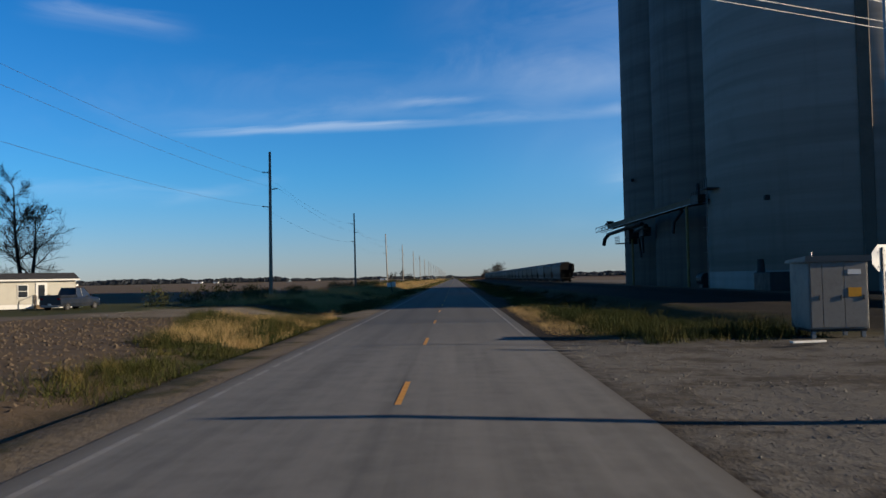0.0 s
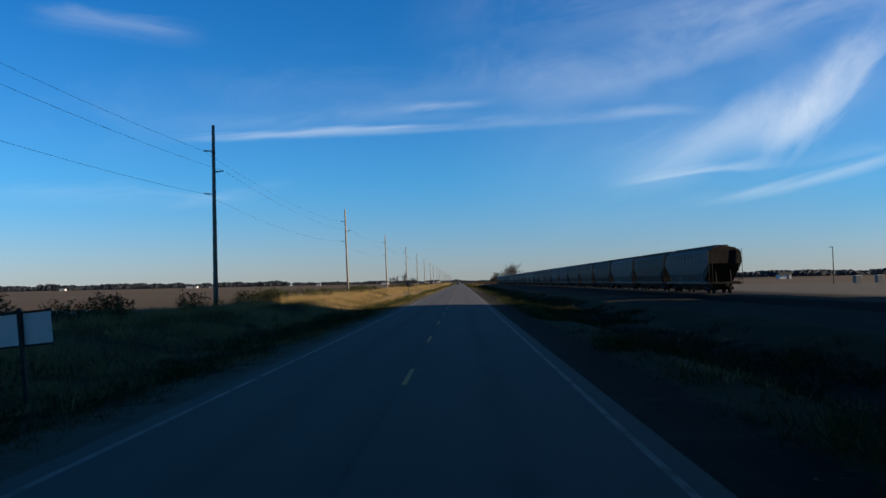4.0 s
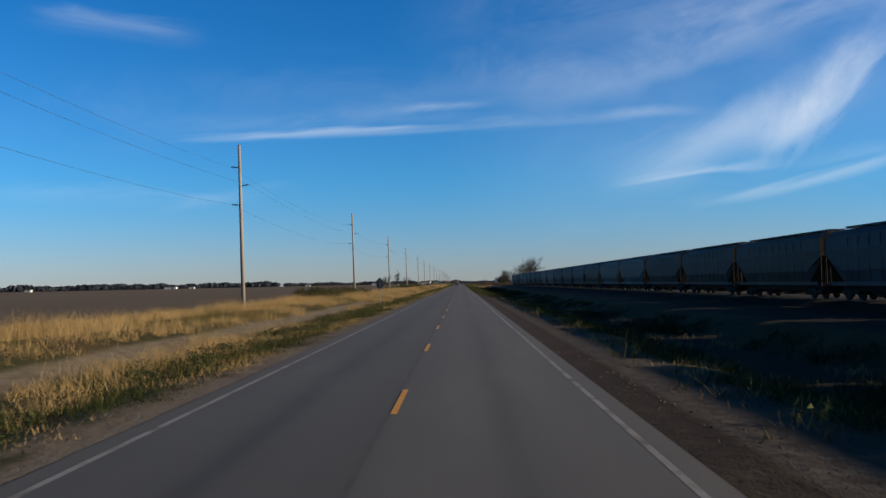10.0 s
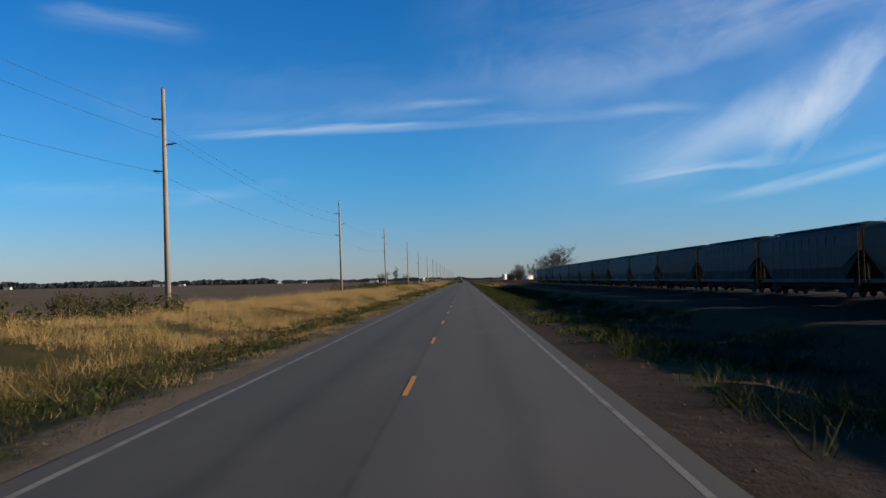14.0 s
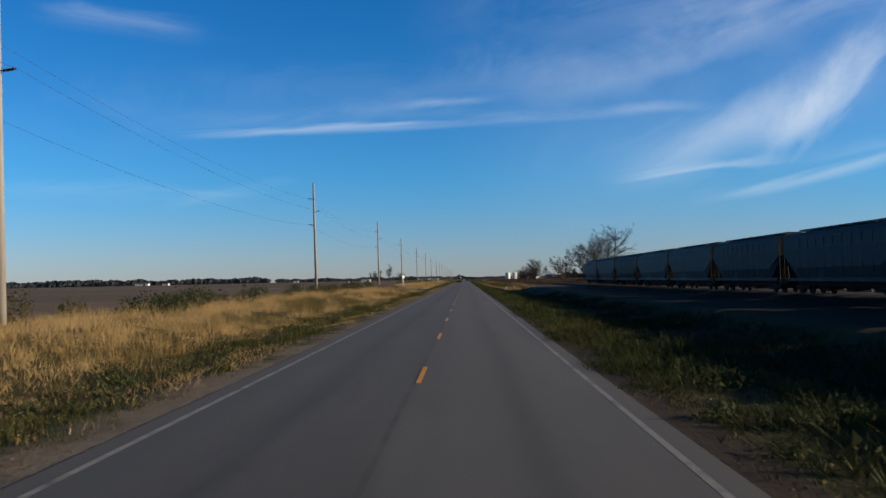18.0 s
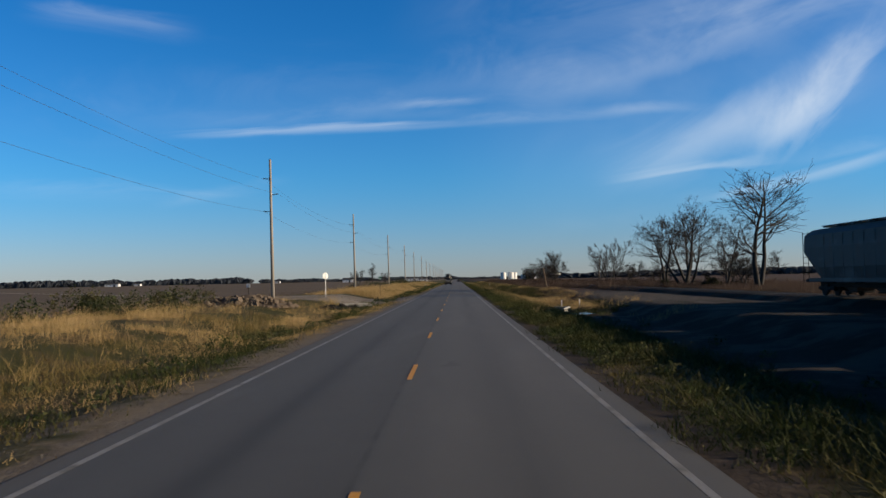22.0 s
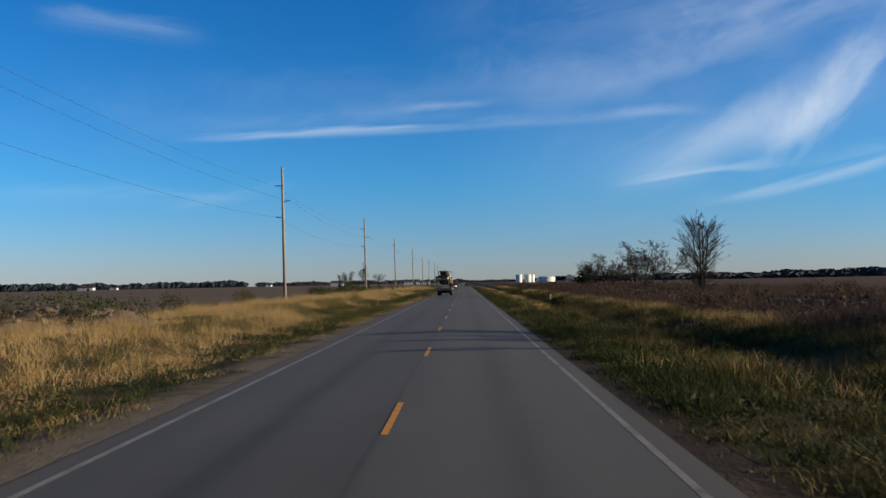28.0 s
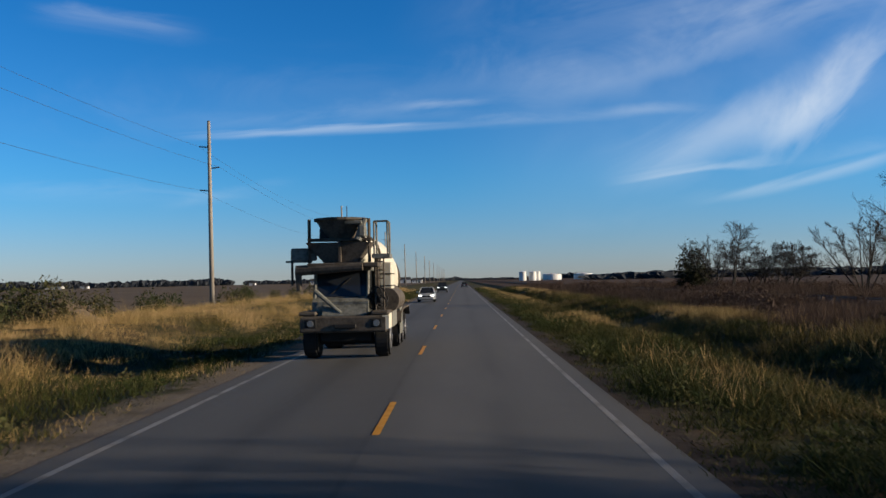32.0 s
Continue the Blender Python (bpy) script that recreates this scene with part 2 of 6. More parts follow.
def ground_material():
    """Bare soil, stubble, gravel and turf by place on the plan."""
    m, k, b = material("soil_and_turf", 0.95, 0.0, 0.1)
    co = coords(k)
    x, y, z = k.xyz(co)
    n1 = k.noise(co, 0.35, 5.0, 0.6)
    n2 = k.noise(co, 2.2, 5.0, 0.65)
    n3 = k.noise(co, 14.0, 4.0, 0.7)
    far = k.noise(k.mapping(co, (0, 0, 0), (0, 0, 0.2), (0.004, 0.02, 1)), 1.0, 4.0, 0.6)
    rows = k.noise(k.mapping(co, (0, 0, 0), (0, 0, 0), (1.4, 0.02, 1)), 1.0, 3.0, 0.6)
    soil = k.mix(n2, (0.062, 0.0471, 0.0347), (0.118, 0.0899, 0.0651))
    soil = k.mix(k.math("MULTIPLY", k.ramp(rows, 0.4, 0.7), 0.5), soil, (0.13, 0.0992, 0.0651))
    soil = k.mix(k.math("MULTIPLY", k.ramp(far, 0.45, 0.65), 0.4), soil, (0.149, 0.115, 0.0744))
    turf = k.mix(n2, (0.0186, 0.0236, 0.00744), (0.0465, 0.0422, 0.0149))
    turf = k.mix(k.ramp(n1, 0.45, 0.65), turf, (0.060, 0.043, 0.019))
    dirt = k.mix(n3, (0.0527, 0.0384, 0.0267), (0.118, 0.0918, 0.067))
    dirt = k.mix(k.math("MULTIPLY", k.ramp(n2, 0.5, 0.7), 0.6), dirt, (0.0527, 0.0384, 0.0279))
    stone = k.mix(n3, (0.0465, 0.0422, 0.0384), (0.167, 0.155, 0.141))
    stone = k.mix(k.math("MULTIPLY", k.ramp(n2, 0.45, 0.7), 0.5), stone, (0.093, 0.0837, 0.0744))
    brush = k.mix(n2, (0.036, 0.0223, 0.0161), (0.0775, 0.0508, 0.0347))
    wob = k.math("MULTIPLY", k.math("SUBTRACT", n2, 0.5), 2.2)
    wob1 = k.math("MULTIPLY", k.math("SUBTRACT", n1, 0.5), 4.0)
    ax = k.math("ABSOLUTE", x)
    c = turf
    wide = k.math("MULTIPLY", k.ramp(y, 440.0, 400.0, 0.0, 1.1), k.ramp(x, 0.0, 2.0))
    shoulder = k.ramp(k.math("SUBTRACT", k.math("ADD", ax, k.math("MULTIPLY", wob, 0.6)), wide), 4.9, 4.3)
    c = k.mix(shoulder, c, dirt)
    # right shoulder: dark soil with the train's shade painted in, darkest before y 240
    shoulder_shade = k.math("MULTIPLY", shoulder, k.ramp(x, 3.0, 4.0))
    c = k.mix(k.math("MULTIPLY", shoulder_shade, k.math("MULTIPLY", k.ramp(n1, 0.70, 0.50, 0.72, 1.0), k.ramp(y, 330.0, 270.0, 0.86, 1.0))), c, k.mix(k.ramp(y, 300.0, 240.0), k.mix(n3, (0.009, 0.0062, 0.0044), (0.032, 0.021, 0.0145)), k.mix(n3, (0.0055, 0.004, 0.003), (0.017, 0.0118, 0.0085))))
    slab = k.math("MULTIPLY", k.math("MULTIPLY", k.ramp(k.math("ADD", x, k.math("MULTIPLY", wob, 0.3)), 4.7, 5.0), k.ramp(k.math("ADD", x, k.math("MULTIPLY", wob, 0.4)), 6.9, 6.4)), k.math("MULTIPLY", k.ramp(k.math("ADD", y, wob1), 262.0, 272.0), k.ramp(k.math("ADD", y, wob1), 392.0, 372.0)))
    c = k.mix(k.math("MULTIPLY", slab, k.ramp(n2, 0.62, 0.42, 0.45, 0.95)), c, k.mix(n3, (0.034, 0.029, 0.025), (0.088, 0.077, 0.067)))
    sand = k.math("MULTIPLY", k.math("MULTIPLY", k.ramp(k.math("SUBTRACT", wob, x), 6.1, 4.9), k.ramp(x, -3.0, -4.0)), k.ramp(n1, 0.36, 0.52))
    c = k.mix(k.math("MULTIPLY", sand, 0.85), c, k.mix(n3, (0.095, 0.074, 0.053), (0.19, 0.155, 0.115)))
    edge = k.ramp(k.math("ADD", ax, k.math("MULTIPLY", wob, 0.35)), 4.75, 4.35)
    c = k.mix(k.math("MULTIPLY", edge, k.ramp(x, -2.0, 2.0, 0.40, 0.08)), c, stone)
    # ploughed field on the left of the verge
    c = k.mix(k.ramp(k.math("ADD", x, wob1), -21.5, -24.0), c, soil)
    # two worn wheel tracks through the left verge
    lane_l = k.math("MULTIPLY", k.ramp(k.math("ABSOLUTE", k.math("ADD", x, k.math("ADD", 11.0, k.math("MULTIPLY", wob1, 0.2)))), 1.3, 0.6),
                    k.math("MULTIPLY", k.ramp(y, 228, 242), k.ramp(y, 388, 366)))
    c = k.mix(k.math("MULTIPLY", lane_l, k.ramp(n2, 0.65, 0.40, 0.5, 0.95)), c, k.mix(n3, (0.10, 0.082, 0.060), (0.20, 0.168, 0.128)))
    # gravel bench and yards beside the railway; bench colours carry painted train shade
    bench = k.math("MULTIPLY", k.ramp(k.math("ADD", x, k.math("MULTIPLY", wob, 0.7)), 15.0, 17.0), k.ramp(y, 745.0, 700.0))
    shade_gravel = k.mix(n3, (0.006, 0.0054, 0.0048), (0.020, 0.0175, 0.0152))
    c = k.mix(bench, c, k.mix(k.ramp(n1, 0.45, 0.75), shade_gravel, k.mix(0.8, dirt, shade_gravel)))
    # ditch bottom: dark earth with shade put into its colour
    shade_mud = k.mix(n2, (0.00744, 0.00682, 0.00496), (0.0186, 0.0161, 0.00992))
    c = k.mix(k.math("MULTIPLY", k.math("MULTIPLY", k.ramp(x, 8.2, 9.6), k.ramp(x, 14.0, 12.0)), k.ramp(y, 690.0, 660.0)), c, shade_mud)
    c = k.mix(k.math("MULTIPLY", k.ramp(x, 23.4, 24.2), k.ramp(x, 29.6, 28.8)), c, shade_gravel)
    # yard: dark earth patches, shade put into the darkest colour
    yard = k.math("MULTIPLY", k.math("MULTIPLY", k.ramp(k.math("ADD", x, wob), 9.5, 12.0), k.ramp(k.math("ADD", y, wob1), 586.0, 612.0)), k.ramp(k.math("ADD", y, wob1), 662, 652))
    c = k.mix(yard, c, k.mix(k.ramp(n1, 0.45, 0.6), (0.015, 0.0122, 0.0095), k.mix(n3, (0.035, 0.029, 0.023), (0.075, 0.064, 0.053))))
    lot = k.math("MULTIPLY", k.ramp(k.math("ADD", x, wob), 3.6, 4.4), k.ramp(k.math("ADD", y, wob), 27.0, 21.0))
    lane_r = k.math("MULTIPLY", k.math("MULTIPLY", k.ramp(k.math("ADD", x, k.math("MULTIPLY", wob, 0.6)), 13.5, 15.5), k.ramp(x, 23.6, 22.8)), k.math("MULTIPLY", k.ramp(y, 648.0, 660.0), k.ramp(k.math("ADD", y, wob1), 742.0, 728.0)))
    c = k.mix(lane_r, c, k.mix(k.ramp(n2, 0.42, 0.62), k.mix(n3, (0.022, 0.018, 0.015), (0.05, 0.043, 0.036)), k.mix(n3, (0.05, 0.043, 0.037), (0.11, 0.097, 0.085))))
    muck = k.math("MULTIPLY", k.ramp(k.math("ADD", k.math("MULTIPLY", n1, 0.7), k.math("MULTIPLY", n2, 0.3)), 0.47, 0.60), 0.75)
    chips = k.mix(n3, (0.050, 0.047, 0.044), (0.165, 0.158, 0.150))
    c = k.mix(lot, c, k.mix(muck, chips, k.mix(n3, (0.020, 0.016, 0.012), (0.060, 0.050, 0.040))))
    far_field = k.ramp(x, 36.0, 44.0)
    c = k.mix(far_field, c, k.mix(k.ramp(y, 290.0, 330.0), stone, soil))
    weeds = k.math("MULTIPLY", k.ramp(k.math("ADD", x, wob1), 12.5, 15.0), k.ramp(y, 690.0, 720.0))
    c = k.mix(weeds, c, k.mix(k.ramp(x, 260.0, 420.0), brush, soil))
    # gravel drives on the left
    for y0, y1, x0, pale in ((45.5, 55.0, -30.0, 1.0), (675.0, 700.5, -24.0, 1.45)):
        d = k.math("MULTIPLY", k.math("MULTIPLY", k.ramp(k.math("ADD", y, wob), y0 - 1, y0 + 1), k.ramp(k.math("ADD", y, wob), y1 + 1, y1 - 1)),
                   k.math("MULTIPLY", k.ramp(x, x0 - 6, x0), k.ramp(x, -3.8, -4.4)))
        c = k.mix(d, c, k.mix(k.ramp(n1, 0.4, 0.65, 0.25, 0.7), k.mix(n3, (0.10 * pale, 0.088 * pale, 0.074 * pale), (0.19 * pale, 0.172 * pale, 0.15 * pale)), dirt if pale == 1.0 else k.mix(n2, (0.09, 0.074, 0.058), (0.17, 0.146, 0.12))))
    # bare dirt and lawn before the mobile home
    bare = k.math("MULTIPLY", k.ramp(k.math("ADD", y, wob1), 46.0, 42.0), k.ramp(k.math("ADD", k.math("ADD", x, wob), k.ramp(y, 26.0, 16.0, 0.0, -3.2)), -8.0, -10.5))
    c = k.mix(bare, c, dirt)
    lawn = k.math("MULTIPLY", k.math("MULTIPLY", k.ramp(k.math("ADD", y, wob), 50.0, 54.0), k.ramp(y, 90.0, 84.0)), k.ramp(k.math("ADD", x, wob), -19.0, -21.0))
    c = k.mix(lawn, c, k.mix(n2, (0.0279, 0.0372, 0.0112), (0.0527, 0.0527, 0.0186)))
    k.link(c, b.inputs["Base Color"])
    bump(k, b, k.math("ADD", n2, k.math("MULTIPLY", n3, 0.35)), 0.6, 0.09)
    return m


def wood_pole_material():
    m, k, b = material("weathered_pole_wood", 0.85)
    co = coords(k)
    g = k.noise(k.mapping(co, (0, 0, 0), (0, 0, 0), (14, 14, 0.5)), 1.0, 5.0, 0.65)
    big = k.noise(k.mapping(co, (0, 0, 0), (0, 0, 0), (1, 1, 0.25)), 1.0, 3.0, 0.5)
    c = k.mix(g, (0.155, 0.136, 0.115), (0.32, 0.292, 0.255))
    c = k.mix(k.ramp(big, 0.5, 0.75), c, (0.120, 0.092, 0.066))
    k.link(c, b.inputs["Base Color"])
    bump(k, b, g, 0.5, 0.01)
    return m


def concrete_material():
    m, k, b = material("slipformed_concrete", 0.9)
    co = coords(k)
    x, y, z = k.xyz(co)
    n = k.noise(co, 0.35, 5.0, 0.6)
    run = k.noise(k.mapping(co, (0, 0, 0), (0, 0, 0), (1.1, 1.1, 0.05)), 1.0, 5.0, 0.6)
    band = k.noise(k.mapping(co, (0, 0, 0), (0, 0, 0), (0.015, 0.015, 0.42)), 1.0, 4.0, 0.6)
    fine = k.noise(co, 9.0, 3.0, 0.6)
    c = k.mix(k.ramp(band, 0.25, 0.75), (0.20, 0.187, 0.170), (0.32, 0.303, 0.28))
    c = k.mix(k.math("MULTIPLY", k.ramp(run, 0.5, 0.75), 0.22), c, (0.15, 0.142, 0.13))
    c = k.mix(k.math("MULTIPLY", k.ramp(n, 0.5, 0.72), 0.35), c, (0.20, 0.19, 0.175))
    k.link(c, b.inputs["Base Color"])
    bump(k, b, k.math("ADD", band, k.math("MULTIPLY", fine, 0.3)), 0.35, 0.05)
    return m


def dark_concrete_material():
    """Darker concrete of the first two silos."""
    m, k, b = material("dark_silo_concrete", 0.92)
    co = coords(k)
    run = k.noise(k.mapping(co, (2, 7, 0), (0, 0, 0), (1.0, 1.0, 0.05)), 1.0, 5.0, 0.6)
    band = k.noise(k.mapping(co, (0, 0, 3), (0, 0, 0), (0.015, 0.015, 0.40)), 1.0, 4.0, 0.6)
    fine = k.noise(co, 9.0, 3.0, 0.6)
    c = k.mix(k.ramp(band, 0.25, 0.75), (0.105, 0.098, 0.090), (0.185, 0.174, 0.160))
    c = k.mix(k.math("MULTIPLY", k.ramp(run, 0.45, 0.75), 0.45), c, (0.075, 0.070, 0.064))
    k.link(c, b.inputs["Base Color"])
    bump(k, b, k.math("ADD", band, k.math("MULTIPLY", fine, 0.3)), 0.35, 0.05)
    return m


DARK_CONCRETE = dark_concrete_material()
ASPHALT, GROUND, POLEWOOD, CONCRETE = asphalt_material(), ground_material(), wood_pole_material(), concrete_material()
WHITE_LINE = plain("worn_white_paint", (0.185, 0.18, 0.172), 0.7, dirt=0.9, scale=1.3, dark=0.34, grain=30)
YELLOW_LINE = plain("yellow_paint", (0.48, 0.225, 0.008), 0.6, dirt=0.5, scale=3.0, dark=0.5, grain=30)
STEEL = plain("galvanised_steel", (0.223, 0.229, 0.236), 0.5, 0.7, 0.5)
DARK_STEEL = plain("dark_steel", (0.0186, 0.0186, 0.0198), 0.6, 0.3, 0.4)
BLACK = plain("black_rubber", (0.0112, 0.0112, 0.0118), 0.8, 0, 0.3)
INSULATOR = plain("grey_polymer", (0.062, 0.062, 0.0682), 0.5)
WIRE = plain("bare_conductor", (0.06, 0.06, 0.065), 0.6, 0.3)
CAR_GREY = streaked("railcar_grey_paint", (0.062, 0.061, 0.060))
CAR_BLUE = streaked("railcar_blue_paint", (0.018, 0.024, 0.032))
CAR_DARK = streaked("railcar_dark_paint", (0.014, 0.0135, 0.013))
CAR_END_SHADE = plain("grimy_shaded_end", (0.012, 0.011, 0.010), 0.9, 0, 0.4)
CAR_BROWN = streaked("railcar_brown_paint", (0.026, 0.019, 0.015))
GRIMY_IRON = plain("grimy_bogie_iron", (0.013, 0.012, 0.011), 0.95, 0, 0.4)
RUST = streaked("rusted_steel", (0.062, 0.0384, 0.026), amount=0.7)


# ---- building helpers ----
def part(name, bm, mat, parent=None, label="", smooth=False):
    me = bpy.data.meshes.new(name)
    bm.normal_update()
    bm.to_mesh(me)
    bm.free()
    return mesh_part(name, me, mat, parent, label, smooth)


def mesh_part(name, me, mat, parent=None, label="", smooth=False):
    for q in (mat if isinstance(mat, (list, tuple)) else (mat,)):
        me.materials.append(q)
    if smooth:
        me.polygons.foreach_set("use_smooth", [True] * len(me.polygons))
    ob = new(name, me)
    ob.parent = parent
    if label:
        ob["label"] = label
    return ob


def thing(name, label, category, m=None, group="", kind=""):
    ob = new(name)
    if m is not None:
        ob.matrix_basis = m
    ob.empty_display_size = 0.2
    return tagged(ob, label, category, group, kind)


def box(bm, c, s, bevel=0.0, m=None):
    r = bmesh.ops.create_cube(bm, size=1.0, matrix=(m or Matrix()) @ Matrix.Translation(c) @ Matrix.Diagonal((*s, 1)))
    if bevel:
        es = list({e for v in r["verts"] for e in v.link_edges})
        bmesh.ops.bevel(bm, geom=es, offset=bevel, segments=1, affect="EDGES")
    return bm


def rod(bm, a, b, r0, r1=None, seg=8, caps=True):
    a, b = Vector(a), Vector(b)
    r1 = r0 if r1 is None else r1
    d = b - a
    q = d.to_track_quat("Z", "Y").to_matrix().to_4x4()
    bmesh.ops.create_cone(bm, cap_ends=caps, segments=seg, radius1=r0, radius2=r1, depth=d.length,
                          matrix=Matrix.Translation((a + b) / 2) @ q)
    return bm


def B():
    return bmesh.new()


def extrude_profile(bm, pts, axis, lo, hi):
    """A closed outline (pairs) drawn out along one axis from lo to hi."""
    def at(p, w):
        return (w, *p) if axis == "x" else ((p[0], w, p[1]) if axis == "y" else (*p, w))
    a = [bm.verts.new(at(p, lo)) for p in pts]
    b = [bm.verts.new(at(p, hi)) for p in pts]
    n = len(pts)
    bm.faces.new(a[::-1])
    bm.faces.new(b)
    for i in range(n):
        bm.faces.new((a[i], a[(i + 1) % n], b[(i + 1) % n], b[i]))
    bmesh.ops.recalc_face_normals(bm, faces=bm.faces)
    return bm


def pydata(name, verts, faces, mat, parent=None, label="", smooth=False):
    me = bpy.data.meshes.new(name)
    me.from_pydata([tuple(v) for v in verts], [], [tuple(f) for f in faces])
    me.update()
    return mesh_part(name, me, mat, parent, label, smooth)


def tri_mesh(name, verts, mat):
    """Loose triangles from an array of shape (n, 3, 3)."""
    n = len(verts)
    me = bpy.data.meshes.new(name)
    me.vertices.add(3 * n)
    me.vertices.foreach_set("co", verts.reshape(-1).astype(np.float32))
    me.loops.add(3 * n)
    me.loops.foreach_set("vertex_index", np.arange(3 * n, dtype=np.int32))
    me.polygons.add(n)
    me.polygons.foreach_set("loop_start", np.arange(0, 3 * n, 3, dtype=np.int32))
    me.update()
    me.validate()
    return mesh_part(name, me, mat)


# ---- lie of the land ----
def smooth(a, b, v):
    t = np.clip((v - a) / (b - a), 0, 1)
    return t * t * (3 - 2 * t)


def rough(x, y):
    return (np.sin(x * 1.7 + 0.6 * y) * np.cos(y * 0.83 - x * 0.4) * 0.5 + np.sin(x * 0.61 - y * 0.37) * 0.5)


def land(x, y):
    """Height of the ground; the road runs along y at x = 0."""
    x, y = np.asarray(x, float), np.asarray(y, float)
    ax = np.abs(x)
    z = -0.016 * np.minimum(ax, 4.3) + 0.004
    # left verge: shallow ditch, then the raised fence row, then the field
    ditch_l = -0.35 * smooth(5.0, 7.5, -x) + 0.75 * smooth(9.5, 15.0, -x) - 0.25 * smooth(22.0, 30.0, -x)
    ditch_l = ditch_l * (1 - smooth(60.0, 30.0, y) * 0.9)
    # right verge: ditch, then the railway bench
    new_cut = smooth(690.0, 720.0, y)
    old = -0.65 * smooth(6.6, 9.8, x) + 0.80 * smooth(12.5, 16.0, x)
    deep = 0.46 + 0.14 * np.sin(y * 0.045 + 0.6) + 0.07 * np.sin(y * 0.21)
    cut = -0.12 * smooth(5.2, 7.6, x) - deep * smooth(8.0, 9.7, x) + (deep + 0.22) * smooth(10.6, 13.6, x)
    ditch_r = old * (1 - new_cut) + cut * new_cut
    flat = smooth(26.0, 34.0, y)
    z = z + np.where(x < 0, ditch_l, ditch_r * flat)
    z = z + 0.06 * rough(x, y) * smooth(4.8, 7.0, ax) * smooth(26.0, 20.0, ax)
    # a furrow along the dirt shoulder at the start
    z = z - 0.28 * np.exp(-((x + 6.5) / 0.6) ** 2) * smooth(46.0, 38.0, y)
    # ballast bank
    bank = 0.42 * smooth(23.6, 24.9, x) * smooth(29.4, 28.1, x)
    z = z + bank
    return z


def strip(name, xs, ys, lift, mat, label="", category="", height=None):
    X, Y = np.meshgrid(xs, ys)
    Z = (land(X, Y) if height is None else height(X, Y)) + lift
    w = len(xs)
    V = np.stack([X, Y, Z], -1).reshape(-1, 3)
    F = [(j * w + i, j * w + i + 1, (j + 1) * w + i + 1, (j + 1) * w + i) for j in range(len(ys) - 1) for i in range(w - 1)]
    ob = pydata(name, V.tolist(), F, mat, smooth=True)
    return tagged(ob, label, category, kind="structure")


xs = np.concatenate([[-4500, -2500, -1200, -600, -300, -160, -90, -60, -45, -36, -31], np.arange(-28, -4.5, 0.75), [-4.3, -2.2, 0, 2.2, 4.3],
                     np.arange(5.0, 32, 0.75), [34, 38, 45, 60, 90, 160, 300, 600, 1200, 2500, 4500]])
ys = np.concatenate([[-900, -300, -120], np.arange(-60, 60, 1.5), np.arange(60, 1060, 2.5), [1070, 1090, 1120, 1160, 1220, 1300, 1500, 1800, 2300, 3000, 4600]])
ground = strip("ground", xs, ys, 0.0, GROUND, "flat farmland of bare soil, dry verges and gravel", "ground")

ROAD_Y = np.concatenate([np.arange(-60, 1100, 6.0), [1200, 1400, 1700, 2200, 3000, 4200]])
road = strip("road", np.array([-4.1, -3.0, -2.0, -1.0, 0, 1.0, 2.0, 3.0, 3.95]), ROAD_Y, 0.02, ASPHALT,
             "worn grey two-lane asphalt country road", "road", height=lambda X, Y: -0.016 * np.abs(X))
for sx, nm in ((-3.66, "edge_line"), (3.54, "edge_line")):
    yy = np.concatenate([np.arange(-60 if sx < 0 else 26, 1100, 6.0), [1400, 2200, 4200]])
    V, F = [], []
    for i, y in enumerate(yy):
        V += [(sx - 0.055, y, -0.016 * (abs(sx) - 0.055) + 0.0225), (sx + 0.055, y, -0.016 * (abs(sx) + 0.055) + 0.0225)]
        if i:
            F.append((2 * i - 2, 2 * i - 1, 2 * i + 1, 2 * i))
    pydata(nm, V, F, WHITE_LINE, road, "worn white edge line")
dash_me = None
for i in range(-2, 110):
    y0 = 10.55 + 12.192 * i
    if dash_me is None:
        d = pydata("centre_dash", [(-0.055, 0, 0.0255), (0.055, 0, 0.0255), (0.055, 3.05, 0.0255), (-0.055, 3.05, 0.0255)], [(0, 1, 2, 3)], YELLOW_LINE, road, "yellow centre-line dash")
        dash_me = d.data
    else:
        d = new("centre_dash", dash_me)
        d.parent = road
    d.location = (0, y0, 0)

# ---- power line ----
POLE_Y = [-84.0, 2.0, 88.4, 176.0, 262.4, 348.7, 433.0, 519.7, 602.0, 686.8, 768.6, 854.8, 936.5, 1019.7]
POLE_Y += [1019.7 + 84.5 * i for i in range(1, 12)]
POLE_X = -21.0


def utility_pole():
    p = thing("utility_pole", "tall weathered wooden utility pole with three side-post insulators", "utility pole", group="power line poles")
    part("shaft", rod(B(), (0, 0, -0.6), (0, 0, 16.45), 0.23, 0.14, 12), POLEWOOD, p, smooth=True)
    for z, s in ((14.2, -1), (12.3, 1), (10.3, -1)):
        bm = B()
        rod(bm, (s * 0.10, 0, z - 0.06), (s * 0.92, 0, z + 0.02), 0.035, 0.03, 8)
        for i in range(7):
            xx = s * (0.28 + 0.09 * i)
            rod(bm, (xx - 0.018, 0, z - 0.045 + 0.01 * i), (xx + 0.018, 0, z - 0.045 + 0.01 * i), 0.075, 0.075, 8)
        ins = part("insulator", bm, INSULATOR, p, "ribbed grey polymer insulator")
        part("bracket", box(B(), (s * 0.14, 0, z - 0.06), (0.06, 0.10, 0.34), 0.01), STEEL, ins)
    part("top_cap", rod(B(), (0, 0, 16.45), (0, 0, 16.52), 0.15, 0.10, 12), STEEL, p)
    return p


